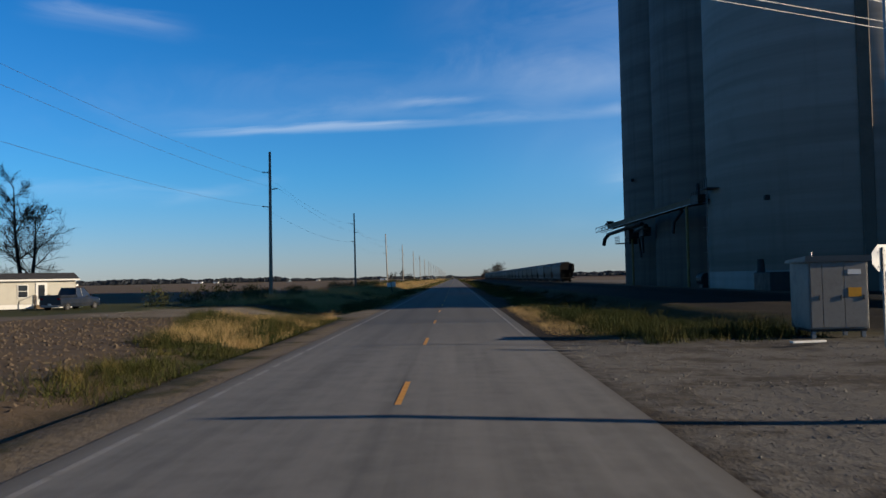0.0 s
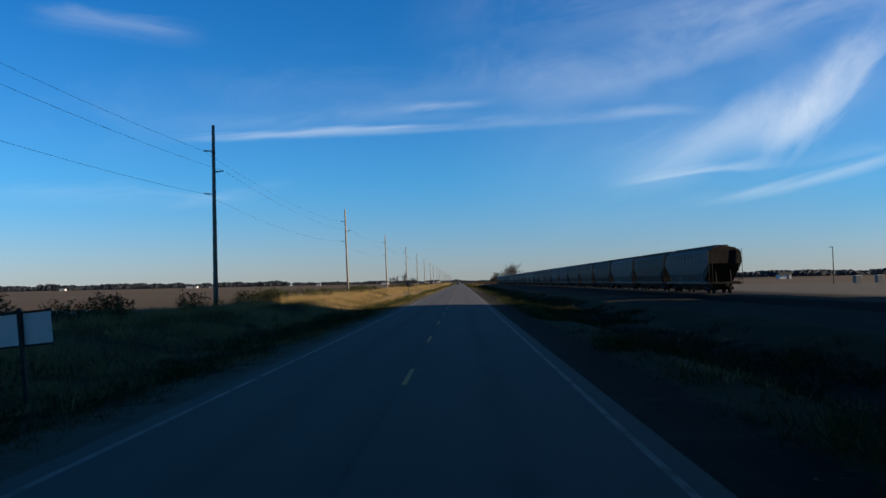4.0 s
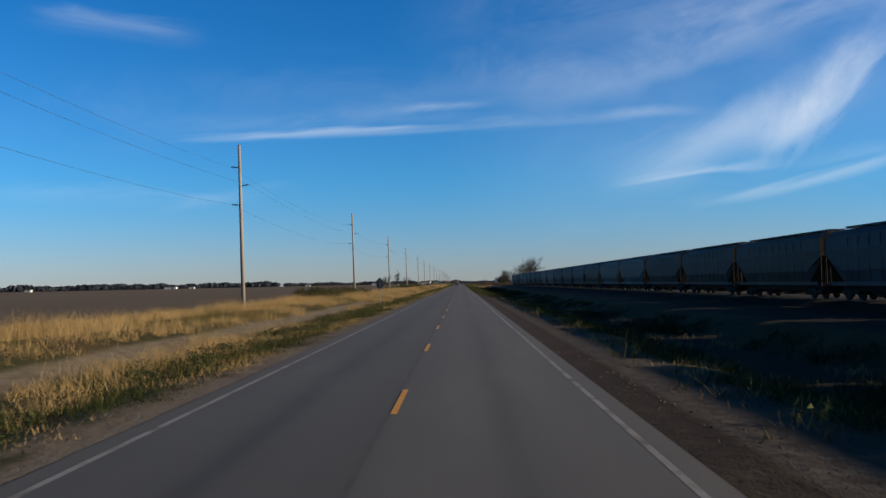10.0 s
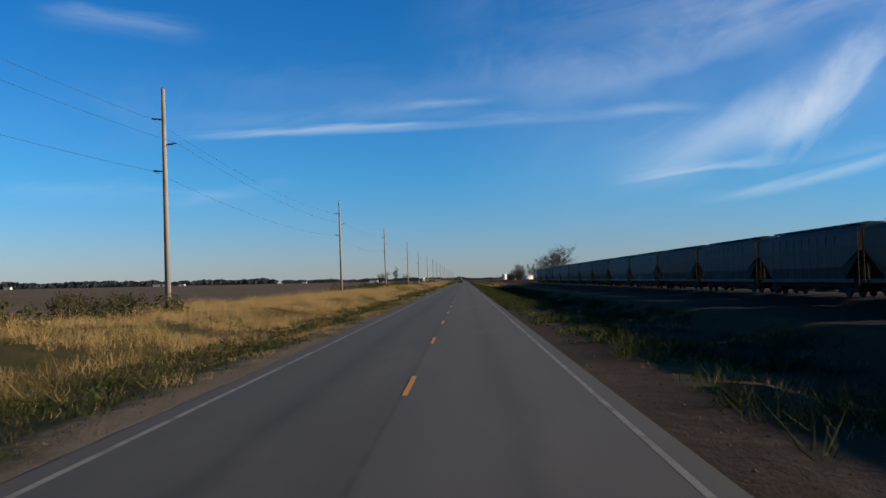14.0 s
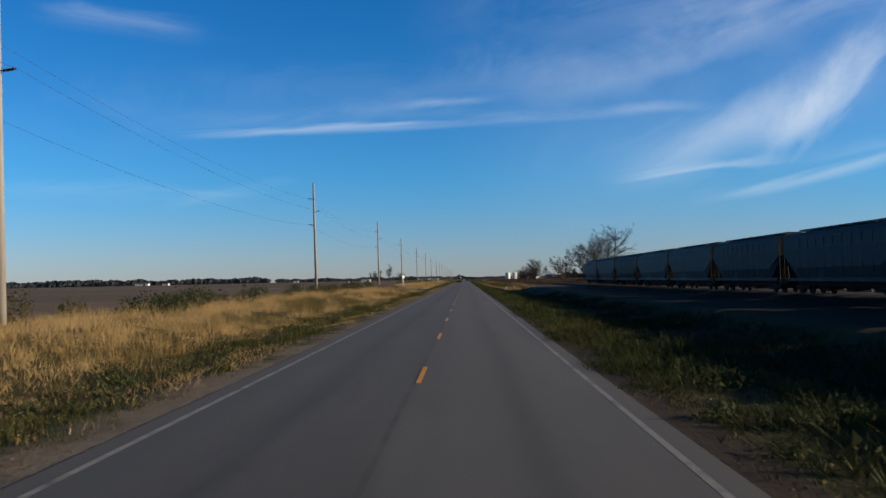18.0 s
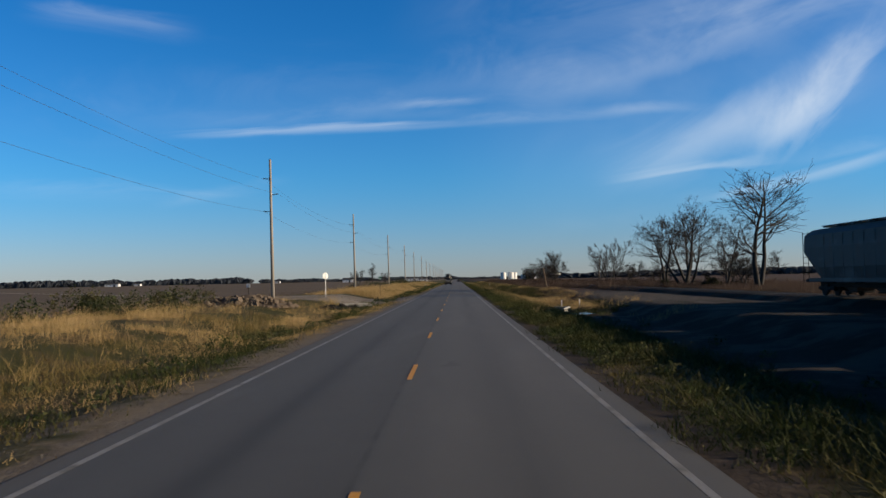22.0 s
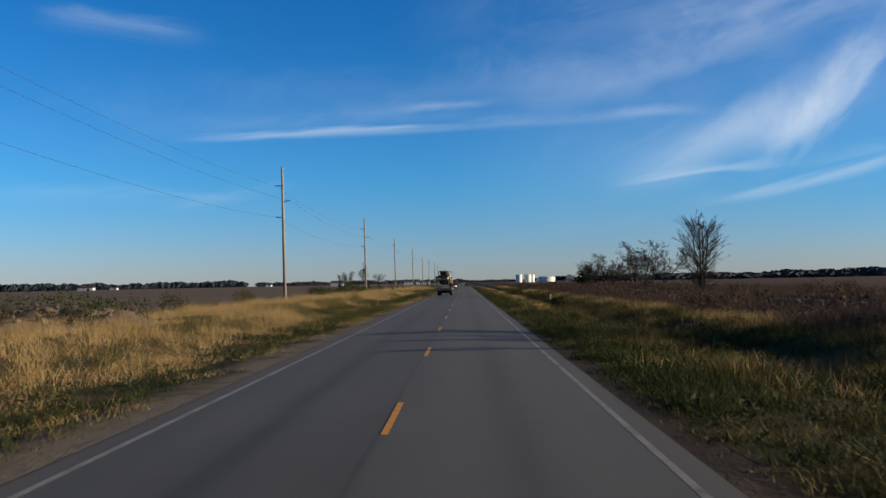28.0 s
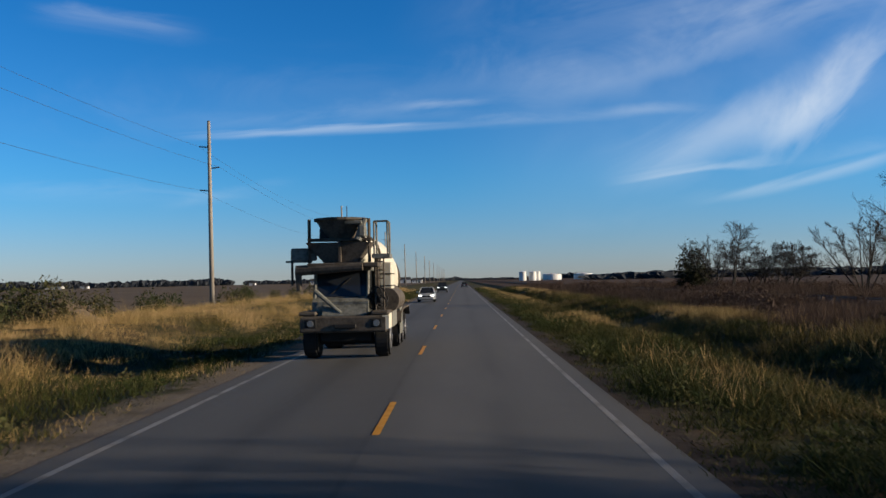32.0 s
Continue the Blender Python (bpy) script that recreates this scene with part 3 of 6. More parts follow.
first_pole = utility_pole()
LEAN = {88.4: (0.2, 0), 176.0: (-0.4, 0.3), 262.4: (-1.4, 0), 433.0: (-1.0, 0), 348.7: (-1.0, 0), 519.7: (-0.8, 0), 602.0: (-0.9, 0.2), 686.8: (-0.5, 0), 768.6: (-0.6, 0)}
POLES = []
for i, y in enumerate(POLE_Y):
    px = {88.4: -19.75}.get(y, POLE_X + 0.25 * math.sin(i * 2.3))
    m = pose(px, y, float(land(px, y)), 0, LEAN.get(y, (-0.6, 0))[0], 0)
    if i == 0:
        first_pole.matrix_basis = m
    else:
        copy_thing(first_pole, m)
    POLES.append(m)


def wire(name, label, points, r=0.014, sag=0.0, seg=14, sides=4):
    """A hanging wire through its points, each span sagging."""
    V, F = [], []
    line = []
    for a, b in zip(points[:-1], points[1:]):
        a, b = Vector(a), Vector(b)
        for i in range(seg):
            f = i / seg
            q = a.lerp(b, f)
            q.z -= sag * 4 * f * (1 - f)
            line.append(q)
    line.append(Vector(points[-1]))
    for i, q in enumerate(line):
        for s in range(sides):
            an = 2 * math.pi * s / sides
            V.append((q.x + r * math.cos(an), q.y, q.z + r * math.sin(an)))
        if i:
            for s in range(sides):
                F.append(((i - 1) * sides + s, (i - 1) * sides + (s + 1) % sides, i * sides + (s + 1) % sides, i * sides + s))
    ob = pydata(name, V, F, WIRE, smooth=True)
    return tagged(ob, label, "power line")


for z, s in ((14.22, -1), (12.32, 1), (10.32, -1)):
    wire("power_line", "thin dark overhead conductor sagging between wooden poles", [m @ Vector((s * 0.93, 0, z)) for m in POLES], 0.0095, 1.1)
# ---- railway and train ----
TRACK_X = 26.5


def sleeper_track():
    t = tagged(new("railway_track"), "steel rails on timber sleepers and dark ballast", "railway track", kind="structure")
    V, F = [], []
    for sx in (-0.7175, 0.7175):
        o = len(V)
        for y in (-60, 1500):
            V += [(TRACK_X + sx - 0.035, y, 0.37), (TRACK_X + sx + 0.035, y, 0.37), (TRACK_X + sx + 0.035, y, 0.53), (TRACK_X + sx - 0.035, y, 0.53)]
        F += [(o, o + 1, o + 5, o + 4), (o + 1, o + 2, o + 6, o + 5), (o + 2, o + 3, o + 7, o + 6), (o + 3, o, o + 4, o + 7)]
    pydata("rails", V, F, RUST, t)
    V, F = [], []
    for i in range(1300):
        y = 30 + i * 0.62
        o = len(V)
        for zz in (0.27, 0.40):
            V += [(TRACK_X - 1.3, y, zz), (TRACK_X + 1.3, y, zz), (TRACK_X + 1.3, y + 0.22, zz), (TRACK_X - 1.3, y + 0.22, zz)]
        F += [(o, o + 1, o + 5, o + 4), (o + 1, o + 2, o + 6, o + 5), (o + 2, o + 3, o + 7, o + 6), (o + 3, o, o + 4, o + 7), (o + 4, o + 5, o + 6, o + 7)]
    sl = pydata("sleepers", V, F, DARK_STEEL, t, "dark creosoted sleepers")
    sl["kind"] = "stuff"


sleeper_track()


def hopper_car(paint, name_label):
    """A covered grain hopper, about 17 m long over its couplers; it stands on the rails at z = 0."""
    c = thing("hopper_car", name_label, "freight car", group="standing grain train")
    L, hw = 8.15, 1.58
    # body: rounded sides, sloping ends below
    prof = [(-hw + 0.18, 1.15), (-hw, 1.9), (-hw - 0.02, 3.2), (-hw + 0.06, 4.05), (-0.95, 4.42), (-0.4, 4.52), (0.4, 4.52), (0.95, 4.42), (hw - 0.06, 4.05), (hw + 0.02, 3.2), (hw, 1.9), (hw - 0.18, 1.15)]
    bm = B()
    rings = []
    for y, low in ((-8.22, 2.9), (-6.1, 1.0), (6.1, 1.0), (8.22, 2.9)):
        rings.append([bm.verts.new((x, y, max(z, low))) for x, z in prof])
    for a, b in zip(rings[:-1], rings[1:]):
        n = len(a)
        for i in range(n):
            bm.faces.new((a[i], a[(i + 1) % n], b[(i + 1) % n], b[i]))
    bm.faces.new(rings[0])
    bm.faces.new(rings[-1])
    bmesh.ops.recalc_face_normals(bm, faces=bm.faces)
    bm.normal_update()
    # end faces near black: grime, with the gaps' shade put into the colour
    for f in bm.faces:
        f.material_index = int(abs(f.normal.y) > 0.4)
    body = part("body", bm, [paint, CAR_END_SHADE], c)
    for s in (-1, 1):
        part("side_sill", box(B(), (s * 1.5, 0, 1.05), (0.14, 15.2, 0.26), 0.02), paint, c)
        bm = B()
        for i in range(9):
            box(bm, (s * (hw + 0.004), -5.2 + 1.3 * i, 2.6), (0.03, 0.06, 2.7))
        part("side_ribs", bm, paint, body)
        # end platform, ladders, brace posts
        part("end_platform", box(B(), (0, s * 7.85, 1.0), (2.9, 1.0, 0.22), 0.02), GRIMY_IRON, c)
        for xs_ in (-1.42, 1.42):
            bm = B()
            for dx in (-0.2, 0.2):
                rod(bm, (xs_ + (dx if xs_ < 0 else -dx) * 0.9, s * 8.34, 0.85), (xs_ + (dx if xs_ < 0 else -dx) * 0.9, s * 8.30, 4.3), 0.025, None, 5)
            for i in range(9):
                rod(bm, (xs_ - 0.18, s * 8.32, 1.0 + 0.4 * i), (xs_ + 0.18, s * 8.32, 1.0 + 0.4 * i), 0.018, None, 5)
            part("ladder", bm, GRIMY_IRON, c)
        for xs_ in (-0.7, 0.7):
            part("end_brace", rod(B(), (xs_, s * 7.7, 1.1), (xs_, s * 7.4, 2.9), 0.05, None, 6), GRIMY_IRON, c)
        bm = B()
        rod(bm, (0, s * 7.9, 0.86), (0, s * 8.63, 0.86), 0.11, None, 8)
        box(bm, (0, s * 8.5, 0.86), (0.3, 0.26, 0.3), 0.03)
        part("coupler", bm, GRIMY_IRON, c)
        # truck with two axles
        tr = new("bogie")
        tr.parent = c
        tr.location = (0, s * 6.1, 0)
        bm = B()
        for xs_ in (-1.05, 1.05):
            box(bm, (xs_, 0, 0.52), (0.16, 2.3, 0.22), 0.04)
            box(bm, (xs_, 0, 0.46), (0.2, 0.7, 0.42), 0.04)
        box(bm, (0, 0, 0.62), (2.2, 0.34, 0.26), 0.03)
        part("side_frame", bm, GRIMY_IRON, tr)
        for yy in (-0.88, 0.88):
            bm = B()
            for xs_ in (-0.76, 0.76):
                rod(bm, (xs_ - 0.07, yy, 0.43), (xs_ + 0.07, yy, 0.43), 0.43, None, 18)
            rod(bm, (-1.1, yy, 0.43), (1.1, yy, 0.43), 0.08, None, 8)
            part("wheelset", bm, GRIMY_IRON, tr)
    # solid box added under the car: blocks the view and the sun beneath
    part("under_frame", box(B(), (0, 0, 0.80), (1.9, 14.6, 0.42), 0.03), GRIMY_IRON, c)
    for i in range(3):
        y = -3.7 + 3.7 * i
        bm = B()
        top = [bm.verts.new((sx * 1.38, y + sy * 1.75, 1.3)) for sx, sy in ((-1, -1), (1, -1), (1, 1), (-1, 1))]
        low = [bm.verts.new((sx * 0.45, y + sy * 0.5, 0.32)) for sx, sy in ((-1, -1), (1, -1), (1, 1), (-1, 1))]
        bm.faces.new(low[::-1])
        for j in range(4):
            bm.faces.new((top[j], top[(j + 1) % 4], low[(j + 1) % 4], low[j]))
        bmesh.ops.recalc_face_normals(bm, faces=bm.faces)
        hop = part("discharge_hopper", bm, paint, c)
        part("outlet_gate", box(B(), (0, y, 0.29), (1.15, 1.2, 0.1), 0.02), GRIMY_IRON, hop)
    bm = B()
    for sx in (-0.35, 0.35):
        box(bm, (sx, 0, 4.68), (0.5, 15.2, 0.04))
    for i in range(8):
        box(bm, (0, -7 + 2 * i, 4.6), (1.5, 0.06, 0.12))
    part("roof_walkway", bm, STEEL, c)
    box_h = B()
    for i in range(4):
        box(box_h, (0, -4.8 + 3.2 * i, 4.57), (0.6, 2.8, 0.12), 0.03)
    part("roof_hatches", box_h, paint, c)
    return c


CARS = [hopper_car(p, l) for p, l in ((CAR_GREY, "grey covered grain hopper with rust streaks on the rails"), (CAR_BLUE, "faded blue covered grain hopper streaked with dirt"),
                                       (CAR_DARK, "dark soot-stained covered grain hopper in a standing train"), (CAR_BROWN, "brown rusty covered grain hopper in a standing train"))]
order = [0, 2, 0, 2, 3, 3, 1, 1, 3, 2, 2, 0, 0, 3, 1, 1, 2, 0, 0, 2, 1, 1, 0, 0, 2, 0, 0]
placed = set()
for i, w in enumerate(order):
    m = pose(TRACK_X, 181.2 + 8.63 + 17.26 * i, 0.53)
    if w in placed:
        copy_thing(CARS[w], m)
    else:
        CARS[w].matrix_basis = m
        placed.add(w)

# ---- grain elevator ----
def silo(x, y, r, h, label="tall grey concrete grain silo with water stains", mat=None):
    mat = mat or CONCRETE
    s = thing("grain_silo", label, "silo", pose(x, y, -0.1), group="grain elevator silos")
    bm = B()
    rod(bm, (0, 0, 0), (0, 0, h), r, None, 64)
    part("shell", bm, mat, s, smooth=False)
    bm = B()
    rod(bm, (0, 0, h), (0, 0, h + 0.5), r + 0.25, None, 64)
    part("roof_slab", bm, mat, s)
    if r > 12:
        part("plinth", rod(B(), (0, 0, 0), (0, 0, 2.3), r + 0.05, None, 64), mat, s)
    return s


DARK_SILO = "tall dark concrete grain silo with streaks"
SILOS = [silo(40.5, 134.3, 10.5, 54, DARK_SILO, DARK_CONCRETE), silo(40.5, 112.9, 10.5, 54, DARK_SILO, DARK_CONCRETE), silo(43.0, 87.9, 13.0, 54)]
# back row, out of view, laid out for the shade it throws
for y, r in ((59.4, 13.2), (84.3, 11.4), (111.4, 11.4), (134.2, 11.4), (157.0, 11.4), (169.0, 3.0)):
    silo(72.0, y, r, 22 if y < 70 else 54)
for o in list(scene.objects):
    if o.name.startswith("shell"):
        o.data.polygons.foreach_set("use_smooth", [len(p.vertices) == 4 for p in o.data.polygons])

RIB_CONCRETE = plain("dark_rib_concrete", (0.115, 0.098, 0.080), 0.9, 0, 0.5, 0.4, 0.6, 4)
part("stained_rib", box(B(), (0, -12.95, 27.0), (1.2, 0.5, 53.8), 0.08, Matrix.Rotation(radians(-9.7), 4, "Z")), RIB_CONCRETE, SILOS[2], "dark vertical rib")

# pole copies out of view, added to cast the shadow bars on the road
for x, y, k in ((21.0, 6.8, 0.37), (33.0, 32.6, 0.68), (33.0, 34.8, 0.66)):
    copy_thing(first_pole, pose(x, y, 0.1) @ Matrix.Diagonal((1, 1, k, 1)))

# ---- loading gallery on the elevator ----
TIMBER = plain("old_timber", (0.124, 0.0868, 0.0527), 0.85, 0, 0.5)
OCHRE = plain("ochre_paint", (0.186, 0.124, 0.0434), 0.7, 0, 0.5)


def loading_gallery():
    g = thing("loading_conveyor", "inclined steel loading conveyor with a dark spout on the silos", "conveyor")
    a, b = Vector((29.2, 90.5, 10.1)), Vector((24.7, 130.2, 9.0))
    d = (b - a).normalized()
    side = Vector((0, 0, 1)).cross(d).normalized()
    up = d.cross(side)
    n = 22
    for s in (-0.45, 0.45):
        bm = B()
        for z in (0.0, 0.75):
            rod(bm, a.lerp(b, 0.80) + side * s + up * z, b + side * s + up * z, 0.05, None, 5)
        for i in range(17, n):
            p, q = a.lerp(b, i / n), a.lerp(b, (i + 1) / n)
            rod(bm, p + side * s, q + side * s + up * 0.75, 0.03, None, 4)
            rod(bm, q + side * s, q + side * s + up * 0.75, 0.03, None, 4)
        part("truss_side", bm, STEEL, g, "open steel truss at the conveyor's end")
    c, e = a.lerp(b, 0.0), a.lerp(b, 0.84)
    m = Matrix.Translation((c + e) / 2 + up * 0.42) @ Matrix((side, d, up)).transposed().to_4x4()
    part("conveyor_casing", box(B(), (0, 0, 0), (0.9, (e - c).length, 0.70), 0.03, m), TIMBER, g, "rust-brown enclosed casing")
    for s in (-0.5, 0.5):
        part("bottom_rail", box(B(), (s, 0, -0.38), (0.08, (e - c).length, 0.10), 0.01, m), STEEL, g, "pale steel bottom rail")
    part("tail_drum", box(B(), (0, (e - c).length / 2 + 0.6, 0.45), (0.9, 1.3, 0.35), 0.04, m), DARK_STEEL, g)
    part("motor", rod(B(), e + up * 1.0 - side * 0.5, e + up * 1.0 + side * 0.5, 0.30, None, 12), DARK_STEEL, g)
    bm = B()
    box(bm, (0, 0, 0), (1.1, 2.2, 1.1), 0.05, Matrix.Translation(a + up * 0.4) @ Matrix((side, d, up)).transposed().to_4x4())
    rod(bm, a + up * 1.0, a + up * 2.3, 0.25, 0.2, 8)
    part("drive_head", bm, DARK_STEEL, g)
    bm = B()
    pts = [(28.0, 113.5, 9.3), (26.6, 119.0, 8.9), (25.2, 124.2, 8.4), (24.85, 125.6, 7.7), (24.75, 126.1, 6.8)]
    for p, q in zip(pts[:-1], pts[1:]):
        rod(bm, p, q, 0.30, 0.28, 10)
    part("loading_spout", bm, DARK_STEEL, g, "dark bent spout over the track")
    bm = B()
    box(bm, (27.8, 119.5, 8.1), (1.6, 3.0, 1.3), 0.08)
    rod(bm, (28.3, 112.5, 8.9), (27.9, 118.2, 8.3), 0.34, 0.30, 10)
    part("spout_hopper", bm, DARK_STEEL, g)
    part("chute_box", box(box(B(), (28.6, 114.5, 8.2), (1.2, 2.4, 1.3), 0.06), (28.9, 124.5, 7.4), (1.4, 1.6, 1.2), 0.06), DARK_STEEL, g)
    part("down_pipe", rod(rod(B(), (28.6, 116.0, 7.6), (28.6, 116.0, 5.2), 0.18, None, 8), (28.9, 119.8, 7.5), (29.2, 119.8, 4.6), 0.16, None, 8), DARK_STEEL, g)
    bm = B()
    box(bm, (26.9, 123.2, 6.9), (1.3, 3.4, 0.08))
    for k in range(5):
        rod(bm, (26.3, 121.6 + 0.8 * k, 6.9), (26.3, 121.6 + 0.8 * k, 7.95), 0.03, None, 4)
    for z in (7.4, 7.95):
        rod(bm, (26.3, 121.5, z), (26.3, 124.9, z), 0.03, None, 4)
    part("spout_platform", bm, DARK_STEEL, g, "railed platform beside the spout")
    part("hoist_chain", rod(B(), (24.95, 124.9, 9.0), (24.95, 124.9, 8.3), 0.03, None, 5), DARK_STEEL, g)
    part("small_spout", rod(rod(B(), (29.1, 96.8, 9.8), (28.4, 98.2, 8.5), 0.25, 0.22, 8), (28.4, 98.2, 8.5), (28.3, 98.4, 7.1), 0.22, 0.2, 8), DARK_STEEL, g)
    for x, y, z in ((28.4, 92.5, 10.0), (28.4, 122.0, 9.1)):
        part("support_post", rod(B(), (x, y, -0.1), (x, y, z), 0.17, None, 10), OCHRE, g, "ochre tubular post")
    bm = B()
    for dx in (-0.22, 0.22):
        rod(bm, (29.55, 88.6 + dx, 0), (29.55, 88.6 + dx, 12.6), 0.03, None, 5)
    for i in range(30):
        rod(bm, (29.55, 88.38, 0.4 + 0.4 * i), (29.55, 88.82, 0.4 + 0.4 * i), 0.016, None, 4)
    for i in range(7):
        an = [math.pi * (0.5 + k / 6) for k in range(7)]
        for p, q in zip(an[:-1], an[1:]):
            rod(bm, (29.55 + 0.5 * math.cos(p), 88.6 + 0.4 * math.sin(p), 3 + 1.4 * i), (29.55 + 0.5 * math.cos(q), 88.6 + 0.4 * math.sin(q), 3 + 1.4 * i), 0.018, None, 4)
    part("caged_ladder", bm, STEEL, g)
    bm = B()
    for y, z in ((90.4, 10.4), (87.0, 11.4)):
        box(bm, (29.4, y, z), (1.4, 2.6, 0.08))
        for k in range(4):
            rod(bm, (28.75, y - 1.2 + 0.8 * k, z), (28.75, y - 1.2 + 0.8 * k, z + 1.05), 0.025, None, 4)
        rod(bm, (28.75, y - 1.3, z + 1.05), (28.75, y + 1.3, z + 1.05), 0.025, None, 4)
    part("service_platform", bm, DARK_STEEL, g)


loading_gallery()
for x, y, z, s in ((30.4, 130.0, 17.5, 0.5), (32.3, 78.2, 9.5, 0.5), (31.2, 93.0, 18.0, 0.5)):
    v = thing("wall_vent", "small dark vent box on the silo wall", "vent", pose(x, y, z))
    part("hood", box(B(), (0, 0, 0), (0.5, s, 0.5), 0.05), DARK_STEEL, v)
shed = thing("pump_unit", "dark machinery box at the foot of the silo", "machine", pose(30.2, 72.0, -0.1))
part("housing", box(B(), (0, 0, 1.1), (2.0, 4.0, 2.2), 0.1), DARK_STEEL, shed)
part("outlet", rod(B(), (-0.6, 1.2, 2.1), (-0.6, 1.2, 3.4), 0.4, 0.3, 10), DARK_STEEL, shed)
part("small_tank", rod(B(), (0, 19.4, 1.5), (0, 21.4, 1.5), 0.75, None, 14), DARK_STEEL, shed)
part("tank_saddle", box(B(), (0, 20.4, 0.4), (1.0, 1.6, 0.9), 0.04), DARK_STEEL, shed)

# ---- signs and posts ----
SIGN_BACK = plain("bare_aluminium", (0.341, 0.347, 0.353), 0.4, 0.6, 0.35)
SIGN_DARK = plain("dark_sign_back", (0.062, 0.062, 0.0651), 0.55, 0.3, 0.4)
SIGN_WHITE = plain("white_sign_sheet", (0.562, 0.562, 0.547), 0.5, 0, 0.15)
SIGN_GREEN = plain("green_sign_sheet", (0.0124, 0.0868, 0.0434), 0.5, 0, 0.2)
SIGN_RED = plain("red_sign_sheet", (0.279, 0.0186, 0.0186), 0.5, 0, 0.2)
CONC2 = plain("old_concrete", (0.26, 0.248, 0.223), 0.9, 0, 0.5, relief=0.3)


def plate(n, r, turn=0.0, th=0.006):
    """A flat n-cornered sign plate in the x-z plane."""
    bm = B()
    extrude_profile(bm, [(r * math.cos(2 * math.pi * i / n + turn), r * math.sin(2 * math.pi * i / n + turn)) for i in range(n)], "y", 0, th)
    return bm


def u_post(bm, h, lean=(0, 0)):
    box(bm, (0, 0.03, h / 2 - 0.25), (0.05, 0.02, h + 0.5))
    box(bm, (-0.032, 0.05, h / 2 - 0.25), (0.014, 0.03, h + 0.5))
    box(bm, (0.032, 0.05, h / 2 - 0.25), (0.014, 0.03, h + 0.5))
    return bm


def bolts(parent, zs):
    bm = B()
    for z in zs:
        rod(bm, (0, -0.008, z), (0, -0.03, z), 0.02, None, 6)
    part("bolts", bm, STEEL, parent)


def road_sign(name, label, x, y, h, shape, mat, postmat, ry=0.0, rz=0.0, front=None):
    s = thing(name, label, "road sign", pose(x, y, float(land(x, y)), 0, ry, rz))
    part("post", u_post(B(), h), postmat, s)
    n, r, turn, zc = shape
    pl = part("plate", plate(n, r, turn), mat, s)
    pl.location = (0, -0.0 + 0.065, zc)
    fr = part("face", plate(n, r * 0.98, turn, 0.002), front or SIGN_WHITE, pl)
    fr.location = (0, 0.008, 0)
    bolts(s, (zc - 0.2, zc + 0.2))
    return s


OCT = math.pi / 8
# dark grey plate: the back's own shade is put into its colour
road_sign("warning_sign", "diamond warning sign seen from its grey back on a dark post", -8.15, 248.7, 3.0, (4, 0.66, 0.0, 2.55), SIGN_DARK, DARK_STEEL, -2.2)
road_sign("warning_sign", "dark-backed diamond warning sign on a leaning post in dry grass", -8.15, 359.7, 3.2, (4, 0.56, 0.0, 2.75), SIGN_DARK, STEEL, -2.5)
road_sign("warning_sign", "round dark sign back mounted low on a leaning post", -8.15, 359.62, 2.7, (16, 0.42, 0.0, 2.45), SIGN_DARK, STEEL, -2.5)
road_sign("stop_sign", "octagonal stop sign showing its bright metal back by a side road", -14.7, 688.3, 2.8, (8, 0.41, OCT, 2.5), SIGN_WHITE, SIGN_BACK, 0.0, 42, SIGN_RED)
road_sign("stop_sign", "octagonal stop sign seen from its grey back beside the gravel lot", 13.0, 19.6, 2.8, (8, 0.41, OCT, 2.5), SIGN_BACK, STEEL, 0.0, 20, SIGN_RED)
road_sign("notice_sign", "small white rectangular sign by a field road", -34.5, 728.9, 1.8, (4, 0.48, math.pi / 4, 1.6), SIGN_WHITE, DARK_STEEL)


def panel_sign():
    s = thing("field_sign", "tilted white panel sign seen from behind in the verge", "sign", pose(-8.6, 121.4, float(land(-8.6, 121.4)), 0, -5, 0))
    part("post", box(B(), (0, 0, 0.9), (0.09, 0.09, 2.6)), DARK_STEEL, s)
    for sx in (-1, 1):
        part("panel", box(B(), (sx * 0.36, 0.07, 1.72), (0.64, 0.02, 0.72), 0.004), SIGN_WHITE, s)
    for z in (1.34, 2.1):
        part("rail", box(B(), (0, 0.05, z), (1.4, 0.03, 0.05)), DARK_STEEL, s)


panel_sign()


def name_sign():
    s = thing("street_name_sign", "small green street name sign on a dark post", "road sign", pose(-9.97, 707.4, float(land(-9.97, 707.4))))
    part("post", rod(B(), (0, 0, -0.4), (0, 0, 2.75), 0.035, None, 8), DARK_STEEL, s)
    bl = part("blade", box(B(), (0, -0.05, 2.75), (0.5, 0.015, 0.2), 0.004), SIGN_GREEN, s)
    part("lettering_bars", box(B(), (0.03, -0.062, 2.75), (0.34, 0.004, 0.07)), SIGN_WHITE, bl)
    part("upper_blade", box(B(), (0, 0.0, 2.98), (0.46, 0.015, 0.18), 0.004), SIGN_GREEN, s)


name_sign()


def stake(x, y, h, mat, label, r=0.04, ry=0.0):
    s = thing("marker_post", label, "post", pose(x, y, float(land(x, y)), 0, ry, 0))
    part("shaft", rod(B(), (0, 0, -0.3), (0, 0, h), r, r * 0.85, 8), mat, s)
    part("cap", rod(B(), (0, 0, h), (0, 0, h + 0.05), r * 0.85, r * 0.4, 8), mat, s)


